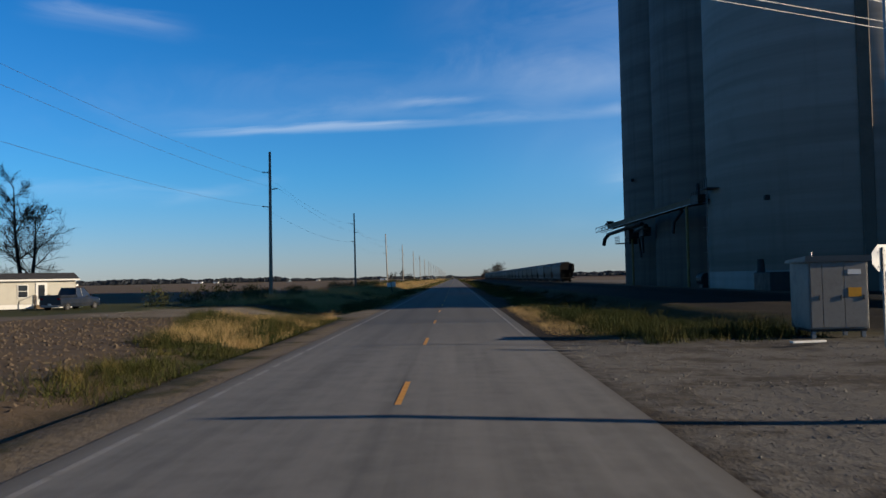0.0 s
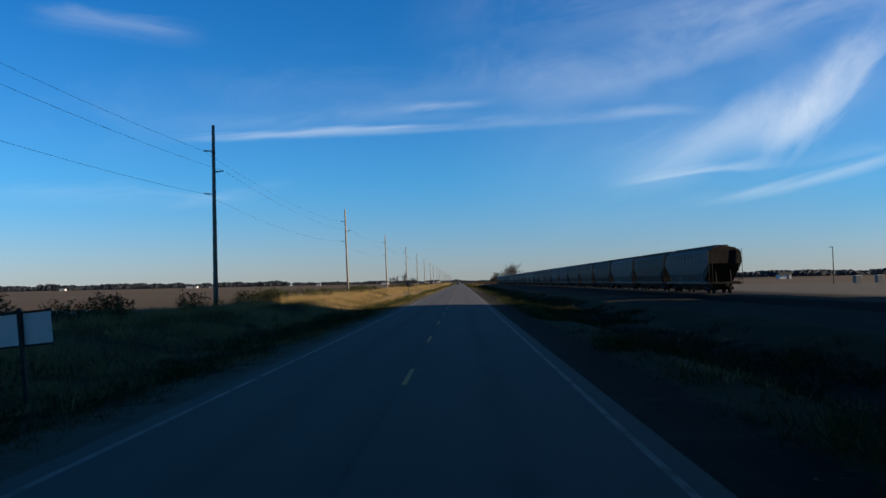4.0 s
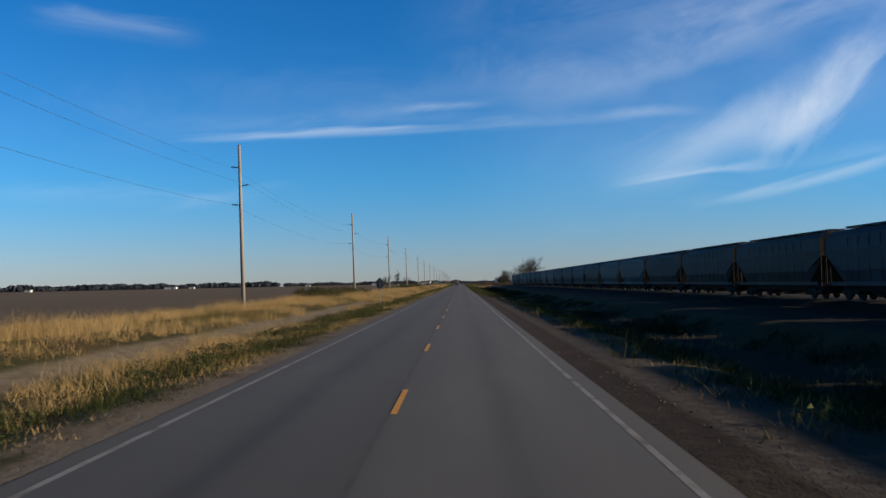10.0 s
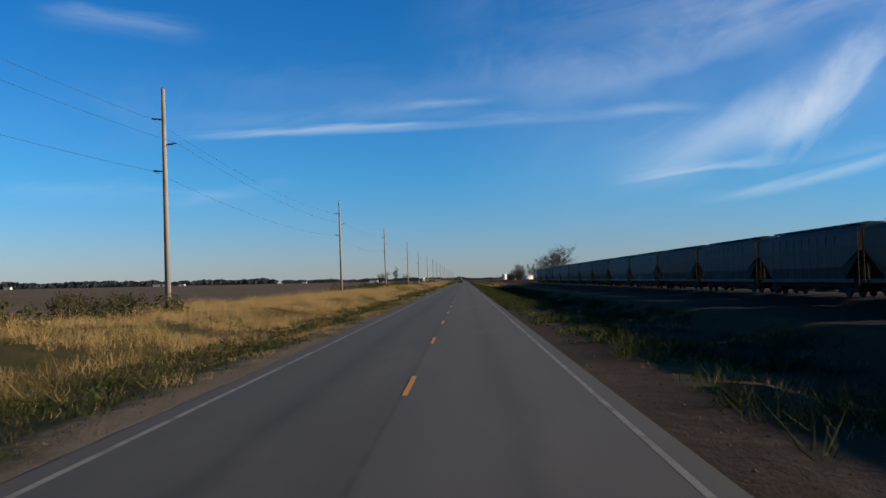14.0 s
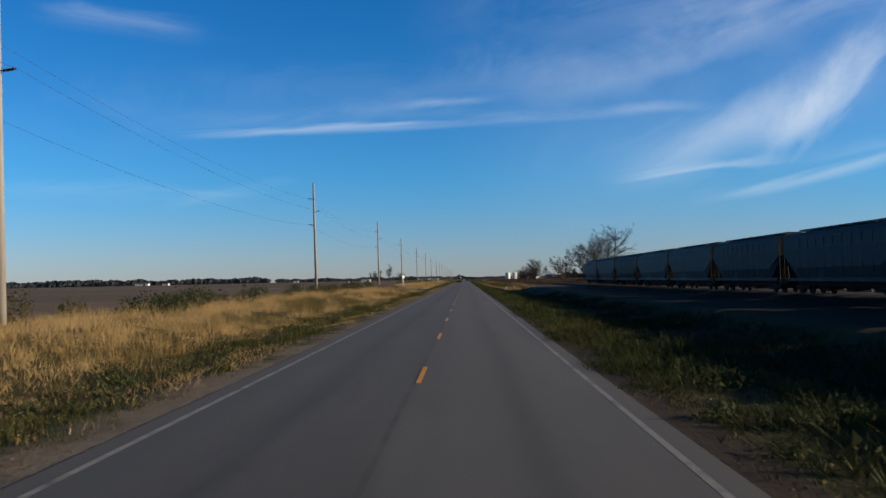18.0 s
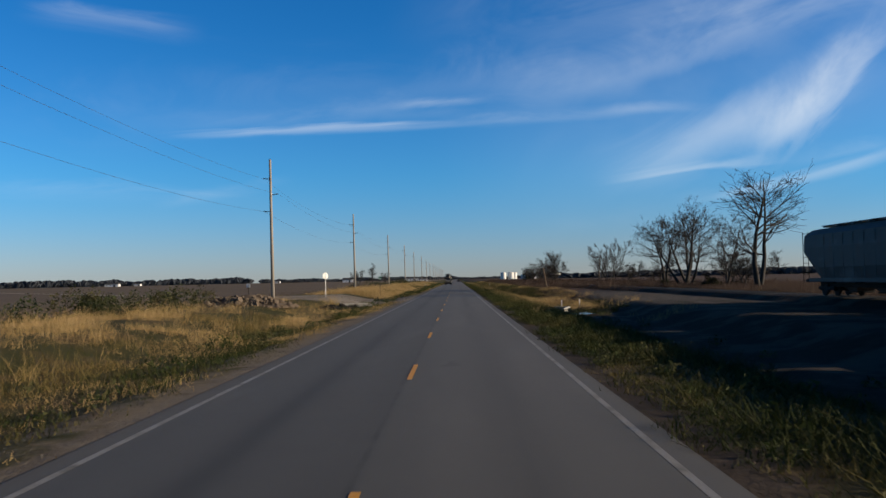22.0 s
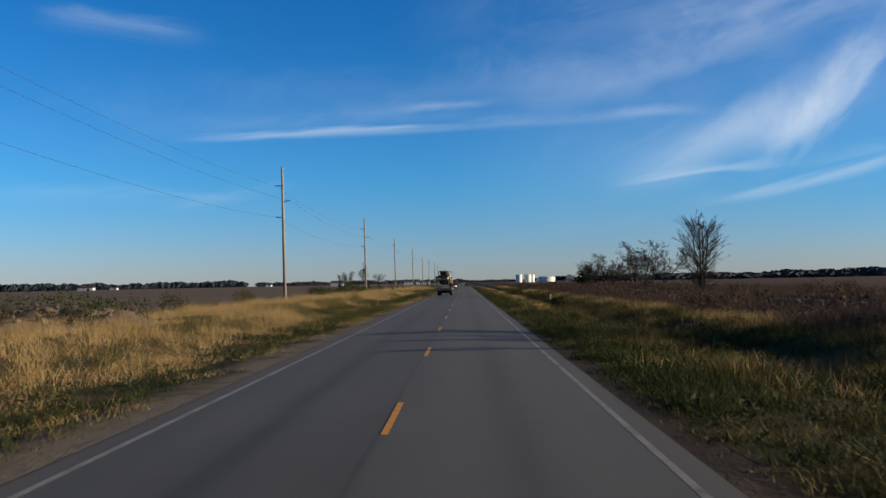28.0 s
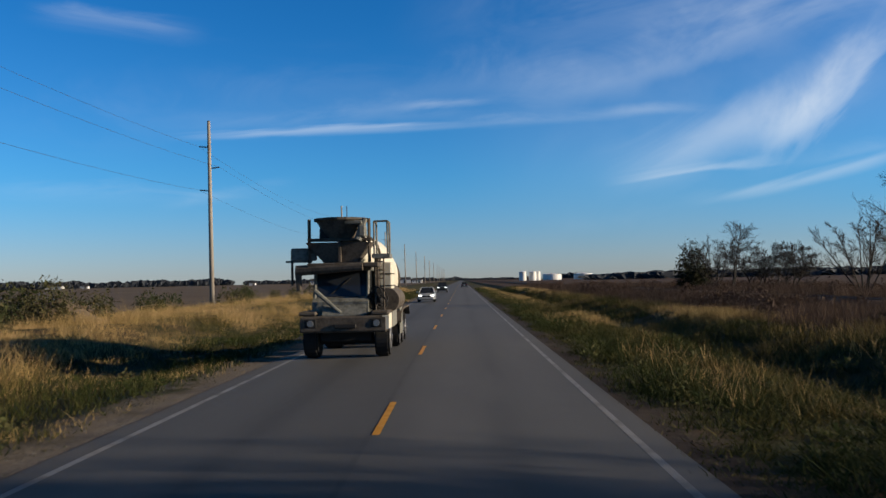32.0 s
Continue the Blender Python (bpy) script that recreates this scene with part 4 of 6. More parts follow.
stake(-7.4, 677.5, 0.75, DARK_STEEL, "short dark marker post at a gravel drive", 0.05)
stake(10.0, 660.6, 0.8, SIGN_WHITE, "thin pale marker stake beside the culvert")
stake(11.9, 663.1, 0.8, SIGN_WHITE, "thin pale marker stake beside the culvert")
stake(-9.2, 852.0, 1.2, STEEL, "thin grey marker stake in the grass", 0.03)
stake(-9.1, 859.0, 1.1, STEEL, "thin grey marker stake in the grass", 0.03)
stake(-9.5, 567.0, 0.55, STEEL, "short pale survey stake in dry grass", 0.03)
stake(-7.9, 565.8, 0.5, STEEL, "short pale survey stake in dry grass", 0.025)
stake(11.7, 855.6, 0.9, SIGN_WHITE, "thin pale marker stake on the ditch bank")
stake(15.6, 722.0, 3.6, TIMBER, "leaning old timber post beside the railway", 0.13, -9)
stake(42.0, 826.0, 7.0, TIMBER, "bare dead snag standing in the brush", 0.16, 2)


def culvert(x, y, rz, mat=CONC2):
    c = thing("culvert", "old concrete culvert headwall at a ditch", "culvert", pose(x, y, float(land(x, y)) - 0.1, 0, 0, rz))
    bm = B()
    box(bm, (0, 0, 0.28), (2.4, 0.28, 0.6), 0.03)
    part("headwall", bm, mat, c)
    part("wing_wall", box(B(), (1.35, -0.5, 0.2), (0.22, 1.2, 0.45), 0.03), mat, c)
    bm = B()
    rod(bm, (0, -0.16, 0.22), (0, -0.5, 0.22), 0.3, None, 16, False)
    part("pipe", bm, DARK_STEEL, c)


culvert(-8.6, 667.8, 15)


def ditch_headwall():
    """A low concrete wall along the ditch with a return slab at its end."""
    c = thing("culvert", "low pale concrete headwall beside a pool in the ditch", "culvert", pose(9.3, 652.5, -0.66, 0, 0, -13))
    part("headwall", box(B(), (0, 0, 0.22), (0.16, 4.9, 0.50), 0.02), CONC2, c)
    part("wing_wall", box(B(), (-0.62, 2.5, 0.22), (1.4, 0.16, 0.46), 0.02), CONC2, c)
    part("pipe", rod(B(), (-0.4, 0.6, 0.16), (0.3, 0.6, 0.16), 0.24, None, 16, False), DARK_STEEL, c)


ditch_headwall()
water = pydata("puddle", [(10.35 + 0.80 * math.cos(a / 9) * (1 + 0.2 * math.sin(a)), 651.3 + 1.7 * math.sin(a / 9), -0.60) for a in range(0, 57, 3)], [tuple(range(19))],
               plain("ditch_water", (0.0186, 0.0248, 0.031), 0.04, 0, 0.0, relief=0.02))
tagged(water, "shallow pool of still ditch water", "water", kind="structure")

# ---- dirt pile by the side road ----
def heap(x, y, lx, ly, h, seed, clods=60, mat=None):
    mat = mat or SOIL
    rnd = random.Random(seed)
    t = thing("dirt_pile", "heap of bulldozed earth and clods at the field edge", "dirt pile", pose(x, y, float(land(x, y)) - 0.05))
    n, m = 22, 30
    V, F = [], []
    for i in range(n + 1):
        for j in range(m):
            r = i / n
            a = 2 * math.pi * j / m
            px, py = lx * r * math.cos(a), ly * r * math.sin(a)
            z = h * (1 - r * r) ** 1.2 * (0.75 + 0.5 * noise.noise((px * 0.7 + seed, py * 0.7, 0))) + 0.12 * noise.noise((px * 3, py * 3, seed)) * (1 - r)
            V.append((px, py, z - (0.1 if i == n else 0)))
    for i in range(n):
        for j in range(m):
            F.append((i * m + j, (i + 1) * m + j, (i + 1) * m + (j + 1) % m, i * m + (j + 1) % m))
    pydata("mound", V, F, mat, t, smooth=True)
    bm = B()
    for _ in range(clods):
        a, r = rnd.uniform(0, 6.28), rnd.uniform(0.1, 1.05) ** 0.7
        px, py = lx * r * math.cos(a), ly * r * math.sin(a)
        z = h * max(0, 1 - r * r) ** 1.2 * 0.85
        s = rnd.uniform(0.12, 0.34) * rnd.random() ** 1.8 + 0.04
        res = bmesh.ops.create_icosphere(bm, subdivisions=1, radius=s, matrix=Matrix.Translation((px, py, z)) @ pose(0, 0, 0, rnd.uniform(0, 90), rnd.uniform(0, 90), 0) @ Matrix.Diagonal((1, rnd.uniform(0.5, 1), rnd.uniform(0.5, 0.9), 1)))
        for v in res["verts"]:
            v.co += Vector((rnd.uniform(-1, 1), rnd.uniform(-1, 1), rnd.uniform(-1, 1))) * s * 0.22
    c = part("clods", bm, mat, t)
    c["kind"] = "stuff"


SOIL = plain("turned_earth", (0.105, 0.0794, 0.057), 0.95, 0, 0.5, 1.2, 0.5, 8, 0.6)
WET_SOIL = plain("wet_black_earth", (0.016, 0.013, 0.010), 0.9, 0, 0.4, 1.2, 0.5, 8, 0.6)
heap(-16.0, 655.5, 4.2, 2.6, 1.0, 3, 620)
heap(-9.6, 663.4, 2.2, 1.5, 0.5, 5, 140, WET_SOIL)
heap(-20.4, 907.0, 3.2, 2.4, 1.5, 8, 40)
for hx, hy, hl, hw, hh, hs in ((-16.8, 796.0, 2.6, 2.2, 0.8, 21), (-19.5, 799.0, 3.0, 2.0, 1.0, 22), (-23.0, 802.0, 3.2, 2.2, 1.1, 23), (-26.5, 804.0, 3.0, 2.0, 0.9, 24), (-18.2, 790.5, 2.2, 1.8, 0.7, 25)):
    heap(hx, hy, hl, hw, hh, hs, 30)

# ---- signal cabinet and lot at the start ----
CAB = plain("grey_enamel", (0.155, 0.15, 0.14), 0.5, 0, 0.3)


def cabinet():
    c = thing("signal_cabinet", "grey steel equipment cabinet with a sloped roof on short legs", "cabinet", pose(12.55, 23.5, 0.0, 0, 0, -2))
    part("body", box(B(), (0.95, 0.8, 1.32), (1.9, 1.6, 2.2), 0.02), CAB, c)
    part("roof", extrude_profile(B(), [(-0.08, 2.42), (1.68, 2.42), (1.68, 2.5), (-0.16, 2.62)], "x", -0.12, 2.02), CAB, c)
    part("base_frame", box(B(), (0.95, 0.8, 0.19), (1.8, 1.5, 0.1)), DARK_STEEL, c)
    for x in (0.15, 1.75):
        for y in (0.12, 1.48):
            part("leg", box(B(), (x, y, 0.05), (0.12, 0.12, 0.3)), STEEL, c)
    for x0, x1 in ((0.06, 0.42), (0.44, 1.12), (1.14, 1.84)):
        d = part("door", box(B(), ((x0 + x1) / 2, -0.014, 1.32), (x1 - x0, 0.02, 2.08), 0.006), CAB, c)
        part("handle", box(B(), (x1 - 0.1, -0.04, 1.25), (0.03, 0.03, 0.16), 0.006), DARK_STEEL, d)
    part("warning_plate", box(B(), (1.46, -0.034, 1.42), (0.42, 0.012, 0.3)), YELLOW_LINE, c, "yellow warning plate")
    part("label_plate", box(B(), (1.46, -0.034, 2.08), (0.42, 0.012, 0.16)), SIGN_WHITE, c, "white label plate")
    part("roof_pipe", rod(B(), (0.35, 0.6, 2.5), (0.35, 0.6, 2.75), 0.03, None, 6), STEEL, c)


cabinet()
mast = thing("service_mast", "slim galvanised mast carrying service cables", "utility pole", pose(14.2, 21.3, 0))
part("shaft", rod(B(), (0, 0, -0.4), (0, 0, 10.5), 0.075, 0.06, 10), STEEL, mast)
CABLE = plain("pale_cable", (0.50, 0.50, 0.49), 0.5)
for za, zb in ((9.41, 8.9), (9.63, 9.05), (10.21, 10.6)):
    part("insulator", rod(B(), (0, 0, za), (0.2, 0.12, za), 0.05, 0.035, 8), INSULATOR, mast)
    w = wire("service_cable", "pale service cable crossing above the gravel lot", [(14.4, 21.42, za), (-20.2, 2.6, zb)], 0.011, 0.05, 24)
    w.data.materials[0] = CABLE
plank = thing("plank", "pale board lying on the gravel", "board", pose(11.4, 21.0, 0.0, 0, 0, 12))
part("board", box(B(), (0, 0, 0.05), (1.1, 0.2, 0.06), 0.01), SIGN_WHITE, plank)

# ---- mobile home ----
SIDING = plain("beige_vinyl_siding", (0.40, 0.385, 0.335), 0.7, 0, 0.15)
SHINGLE = plain("dark_shingle", (0.0372, 0.0372, 0.0403), 0.9, 0, 0.5)
WHITE = plain("white_trim_paint", (0.562, 0.562, 0.54), 0.6, 0, 0.15)
gm, gk, gb = material("window_glass", 0.05, 0.0, 0.6)
gb.inputs["Base Color"].default_value = (0.02, 0.024, 0.03, 1)
GLASS = gm


def mobile_home():
    h = thing("mobile_home", "beige mobile home with white trim, dark roof and entry steps", "house", pose(-35.0, 73.6, -0.15, 0, 0, 36))
    bm = B()
    box(bm, (-9.0, 2.2, 1.75), (18.0, 4.4, 2.2))
    part("wall", bm, SIDING, h)
    bm = B()
    for i in range(15):
        box(bm, (-9.0, -0.006, 0.75 + 0.145 * i), (18.0, 0.02, 0.012))
    part("siding_laps", bm, SIDING, h)
    part("skirting", box(B(), (-9.0, 2.2, 0.25), (17.9, 4.3, 0.9)), WHITE, h, "white skirting")
    part("roof", extrude_profile(B(), [(-0.35, 2.83), (4.75, 2.83), (4.75, 2.93), (2.2, 3.55), (-0.35, 2.93)], "x", -18.3, 0.3), SHINGLE, h)
    part("fascia", box(B(), (-9.0, -0.37, 2.86), (18.6, 0.03, 0.16)), WHITE, h, "white fascia board")
    for x, z, w, hh in ((-4.5, 1.85, 0.75, 1.1), (-9.8, 1.85, 0.9, 1.1), (-14.0, 1.85, 0.9, 1.1)):
        wn = part("window", box(B(), (x, -0.03, z), (w + 0.16, 0.05, hh + 0.16), 0.01), WHITE, h, "white-framed window")
        for dz in (-hh / 4 - 0.01, hh / 4 + 0.01):
            part("pane", box(B(), (x, -0.06, z + dz), (w, 0.012, hh / 2 - 0.03)), GLASS, wn)
    dr = part("door", box(B(), (-2.95, -0.03, 1.6), (0.98, 0.06, 2.06), 0.01), WHITE, h, "white front door")
    part("door_pane", box(B(), (-2.95, -0.065, 1.75), (0.55, 0.012, 1.3)), GLASS, dr)
    st = part("steps", box(box(box(B(), (-2.95, -0.6, 0.25), (1.3, 1.2, 0.6), 0.02), (-2.95, -1.4, 0.15), (1.3, 0.5, 0.35), 0.02), (-2.95, -1.8, 0.0), (1.3, 0.4, 0.2), 0.02), TIMBER, h, "wooden entry steps")
    for sx in (-3.55, -2.35):
        bm = B()
        rod(bm, (sx, -0.1, 0.5), (sx, -0.1, 1.5), 0.04, None, 6)
        rod(bm, (sx, -1.2, 0.4), (sx, -1.2, 1.4), 0.04, None, 6)
        rod(bm, (sx, -0.1, 1.5), (sx, -1.2, 1.4), 0.035, None, 6)
        part("handrail", bm, TIMBER, st)


mobile_home()

# ---- vehicles ----
TYRE_RIM = plain("alloy_rim", (0.217, 0.217, 0.223), 0.35, 0.8, 0.2)
LAMP = plain("lamp_glass", (0.80, 0.80, 0.78), 0.15, 0, 0.05)
HEADLAMP, _, b_ = material("lit_headlamp", 0.2)
b_.inputs["Emission Color"].default_value, b_.inputs["Emission Strength"].default_value = (1.0, 0.97, 0.9, 1.0), 1.6
RED_LAMP = plain("red_lens", (0.186, 0.0062, 0.0062), 0.2, 0, 0.05)


def car_paint(name, col):
    m, k, b = material(name, 0.35, 0.0, 0.4)
    dirt = k.noise(coords(k), 1.6, 4.0, 0.6)
    x, y, z = k.xyz(coords(k))
    f = k.math("MULTIPLY", k.ramp(dirt, 0.4, 0.75), 0.15)
    k.link(k.mix(f, col, (0.10, 0.09, 0.075)), b.inputs["Base Color"])
    b.inputs["Coat Weight"].default_value = 0.25
    return m


def wheel(parent, x, y, r, w, name="wheel"):
    wh = new(name)
    wh.parent = parent
    wh.location = (x, y, r)
    bm = B()
    rod(bm, (-w / 2, 0, 0), (w / 2, 0, 0), r, None, 28)
    es = [e for e in bm.edges if len(e.link_faces) == 2 and any(len(f.verts) > 4 for f in e.link_faces)]
    bmesh.ops.bevel(bm, geom=es, offset=r * 0.1, segments=2, affect="EDGES")
    part("tyre", bm, BLACK, wh)
    bm = B()
    s = 1 if x > 0 else -1
    rod(bm, (s * (w / 2 - 0.02), 0, 0), (s * (w / 2 + 0.012), 0, 0), r * 0.6, r * 0.52, 20)
    rod(bm, (s * (w / 2), 0, 0), (s * (w / 2 + 0.05), 0, 0), r * 0.2, r * 0.16, 10)
    part("rim", bm, TYRE_RIM, wh)
    return wh


def loft(sections):
    """Rings of equal length joined into a closed skin."""
    bm = B()
    rings = [[bm.verts.new(p) for p in s] for s in sections]
    for a, b in zip(rings[:-1], rings[1:]):
        n = len(a)
        for i in range(n):
            bm.faces.new((a[i], a[(i + 1) % n], b[(i + 1) % n], b[i]))
    bm.faces.new(rings[0][::-1])
    bm.faces.new(rings[-1])
    bmesh.ops.recalc_face_normals(bm, faces=bm.faces)
    return bm


def ring(y, w, z0, z1, tuck=0.06, crown=0.03):
    return [(-w + tuck, y, z0), (-w, y, z0 + (z1 - z0) * 0.35), (-w + 0.02, y, z0 + (z1 - z0) * 0.75), (-w + 0.12, y, z1), (0, y, z1 + crown),
            (w - 0.12, y, z1), (w - 0.02, y, z0 + (z1 - z0) * 0.75), (w, y, z0 + (z1 - z0) * 0.35), (w - tuck, y, z0)]


def car(name, label, paint, m, length=4.6, half=0.88, belt=0.92, roof=1.45, style="sedan"):
    """A road car whose nose points along -y."""
    c = thing(name, label, "car", m)
    L = length / 2
    hood = belt - 0.06
    if style == "sedan":
        st = [(-L, half - 0.18, 0.35, 0.62), (-L + 0.25, half - 0.04, 0.26, 0.74), (-L + 1.25, half, 0.22, hood), (-0.3, half, 0.22, belt), (1.1, half, 0.22, belt + 0.02), (L - 0.4, half - 0.02, 0.26, belt), (L, half - 0.14, 0.36, belt - 0.16)]
        cab = [(-L + 1.3, 0.02), (-L + 2.05, 1), (0.85, 1), (L - 0.65, 0.02)]
    elif style == "suv":
        st = [(-L, half - 0.12, 0.4, 0.85), (-L + 0.2, half - 0.02, 0.32, 0.98), (-L + 1.2, half, 0.28, hood), (0, half, 0.28, belt), (L - 0.3, half, 0.3, belt + 0.02), (L, half - 0.06, 0.4, belt - 0.05)]
        cab = [(-L + 1.2, 0.02), (-L + 1.85, 1), (L - 0.45, 1), (L - 0.1, 0.02)]
    else:
        st = [(-L, half - 0.1, 0.45, 0.98), (-L + 0.2, half, 0.38, 1.06), (-L + 1.4, half, 0.36, hood), (-0.2, half, 0.36, belt), (0.5, half, 0.36, belt), (L, half, 0.42, belt - 0.02)]
        cab = [(-L + 1.35, 0.02), (-L + 2.0, 1), (0.35, 1), (0.62, 0.02)]
    body = part("body", loft([ring(y, w, a, b) for y, w, a, b in st]), paint, c, smooth=False)
    top = []
    for y, f in cab:
        w0 = half - 0.08
        w1 = half - 0.30
        zr = belt - 0.02 + (roof - belt) * f
        top.append([(-w0, y, belt - 0.05), (-(w0 + (w1 - w0) * f), y, zr), (0, y, zr + 0.03 * f), (w0 + (w1 - w0) * f, y, zr), (w0, y, belt - 0.05)])
    cabin = part("cabin_glass", loft(top), GLASS, c, "dark tinted glass")
    y1, y2 = cab[1][0], cab[2][0]
    bm = B()
    box(bm, (0, (y1 + y2) / 2, roof + 0.01), (2 * (half - 0.28), y2 - y1 + 0.1, 0.05), 0.02)
    part("roof", bm, paint, c)
    for s in (-1, 1):
        bm = B()
        for (ya, fa), (yb, fb) in ((cab[0], cab[1]), (cab[3], cab[2])):
            rod(bm, (s * (half - 0.1), ya, belt), (s * (half - 0.3), yb, roof), 0.04, None, 6)
        ym = (y1 + y2) / 2
        rod(bm, (s * (half - 0.09), ym, belt), (s * (half - 0.29), ym, roof), 0.035, None, 6)
        part("pillars", bm, paint, c)
        part("headlight", box(B(), (s * (half - 0.3), -L + 0.06, 0.66 if style == "sedan" else 0.88), (0.36, 0.16, 0.15), 0.03), LAMP if style == "pickup" else HEADLAMP, c, "clear headlight" if style == "pickup" else "lit headlight")
        part("tail_light", box(B(), (s * (half - 0.24), L - 0.05, belt - 0.16), (0.3, 0.12, 0.2), 0.03), RED_LAMP, c, "red tail light")
        part("mirror", box(B(), (s * (half + 0.08), y1 - 0.35, belt + 0.08), (0.2, 0.12, 0.14), 0.03), paint, c)
        for yy in (-L + 0.9, L - 0.95):
            wheel(c, s * (half - 0.1), yy, 0.33 if style == "sedan" else 0.38, 0.22)
    part("grille", box(B(), (0, -L - 0.005, 0.56), (0.8, 0.08, 0.18), 0.02), BLACK, c)
    part("front_bumper", box(B(), (0, -L - 0.01, 0.4), (2 * half - 0.3, 0.16, 0.18), 0.04), paint, c)
    part("rear_bumper", box(B(), (0, L + 0.0, 0.45), (2 * half - 0.25, 0.16, 0.2), 0.04), paint if style != "pickup" else STEEL, c)
    part("plate_bar", box(B(), (0, L + 0.085, 0.6), (0.3, 0.01, 0.14)), SIGN_WHITE, c)
    if style == "pickup":
        for s in (-1, 1):
            part("bed_side", box(B(), (s * (half - 0.05), (0.6 + L) / 2, belt + 0.06), (0.1, L - 0.6, 0.18), 0.02), paint, c)
        part("tailgate", box(B(), (0, L - 0.03, belt + 0.04), (2 * half - 0.2, 0.08, 0.2), 0.02), paint, c)
    return c


car("pickup_truck", "dark blue pickup truck parked beside the mobile home", car_paint("dark_blue_paint", (0.007, 0.011, 0.020)), pose(-32.4, 67.2, -0.02, 0, 0, 171), 5.7, 1.0, 1.22, 1.95, "pickup")
car("sedan", "silver sedan on the road behind a mixer truck", car_paint("silver_paint", (0.26, 0.273, 0.285)), pose(-2.3, 948.0, 0.0), 4.6, 0.88, 0.92, 1.44, "sedan")
car("suv", "dark sport utility car following a silver sedan", car_paint("black_paint", (0.0124, 0.0124, 0.0149)), pose(-2.2, 1010.0, 0.0), 4.7, 0.93, 1.1, 1.75, "suv")
car("sedan", "dark sedan driving away on the road", car_paint("charcoal_paint", (0.0186, 0.0198, 0.0223)), pose(2.0, 1096.0, 0.0, 0, 0, 180), 4.7, 0.9, 0.94, 1.46, "sedan")

DUSTY = plain("dusty_grey_paint", (0.15, 0.152, 0.135), 0.75, 0, 1.0, 2.2, 0.25, 12, 0.4)
GRIME = plain("cement_caked_steel", (0.082, 0.068, 0.054), 0.85, 0, 0.95, 2.6, 0.25, 16, 0.6)
CREAM = plain("cream_drum_paint", (0.518, 0.49, 0.403), 0.6, 0, 0.35, 0.8, 0.5)


def mixer_truck():
    """A front-discharge concrete mixer; its nose points along -y."""
    t = thing("mixer_truck", "dusty front-discharge concrete mixer truck with cream drum", "truck", pose(-2.07, 887.5, -0.02))
    part("chassis", box(box(B(), (-0.42, 4.6, 0.95), (0.16, 8.8, 0.32)), (0.42, 4.6, 0.95), (0.16, 8.8, 0.32)), GRIME, t)
    bp = part("bumper", box(B(), (0, 0.1, 1.0), (2.44, 0.34, 0.46), 0.05), GRIME, t, "dirty dented bumper")
    for s in (-1, 1):
        part("headlight", rod(B(), (s * 0.92, -0.05, 1.03), (s * 0.92, -0.10, 1.03), 0.10, 0.09, 14), STEEL, bp, "round grey headlight")
        part("headlight_frame", box(B(), (s * 0.92, -0.06, 1.03), (0.34, 0.04, 0.26), 0.02), BLACK, bp)
        part("fender", box(B(), (s * 1.02, 0.75, 1.3), (0.5, 1.5, 0.12), 0.04), GRIME, t)
    part("under_guard", box(box(B(), (0, 0.75, 0.72), (1.5, 0.5, 0.5), 0.04), (0, 0.95, 0.5), (1.7, 0.22, 0.22), 0.04), BLACK, t, "black front axle and guard")
    part("wing", loft([[(1.08, y, 0.86), (1.27, y, 0.86), (1.27, y, z), (1.08, y, z)] for y, z in ((-0.06, 1.22), (0.4, 1.28), (0.9, 1.28))]), CREAM, t, "white painted wing patch")
    part("valve_box", box(B(), (1.04, 2.1, 2.32), (0.38, 0.9, 0.86), 0.04), CREAM, t, "cream side locker")
    for zz in (2.05, 2.4):
        part("locker_strap", box(B(), (1.04, 2.1, zz), (0.40, 0.92, 0.03)), BLACK, t)
    part("locker_post", box(B(), (0.80, 1.6, 2.2), (0.12, 0.12, 1.5), 0.02), GRIME, t)
    part("air_tank", rod(B(), (1.12, 1.1, 1.62), (1.12, 3.6, 1.62), 0.36, None, 18), GRIME, t, "brown dusty air tank")
    for hx, hz, hr in ((0.80, 1.62, 0.20), (0.95, 1.72, 0.24), (0.86, 1.85, 0.17), (1.02, 1.56, 0.15)):
        bm = B()
        for i in range(14):
            a0, a1 = 0.45 * i, 0.45 * (i + 1)
            rod(bm, (hx + hr * math.cos(a0), 0.42 + 0.02 * i, hz + hr * 1.2 * math.sin(a0)), (hx + hr * math.cos(a1), 0.44 + 0.02 * i, hz + hr * 1.2 * math.sin(a1)), 0.022, None, 5, False)
        part("hose", bm, BLACK, t)
    part("rear_mudguard", loft([[(0.72, y, z), (1.34, y, z), (1.34, y, z - 0.06), (0.72, y, z - 0.06)] for y, z in ((3.6, 0.9), (3.9, 1.2), (5.0, 1.3), (7.6, 1.3), (7.9, 1.0))]), GRIME, t)
    part("rear_wheel_cover", box(B(), (1.27, 4.4, 0.9), (0.05, 1.0, 0.9), 0.02), DUSTY, t)
    part("hopper_core", loft([[(0.46 * math.cos(q) + dx, 0.62 + 0.2 * math.sin(q), z) for q in [k_ * math.pi / 6 for k_ in range(12)]] for z, dx in ((3.35, -0.3), (3.7, -0.28), (3.9, -0.2))]), BLACK, t, "dark hopper inside")
    part("hopper_clutter", box(box(rod(B(), (0.42, 0.1, 3.35), (0.62, 0.2, 3.95), 0.11, 0.08, 8), (0.55, 0.15, 3.6), (0.22, 0.3, 0.36), 0.05), (0.3, 0.2, 3.85), (0.5, 0.3, 0.12), 0.03), DUSTY, t)
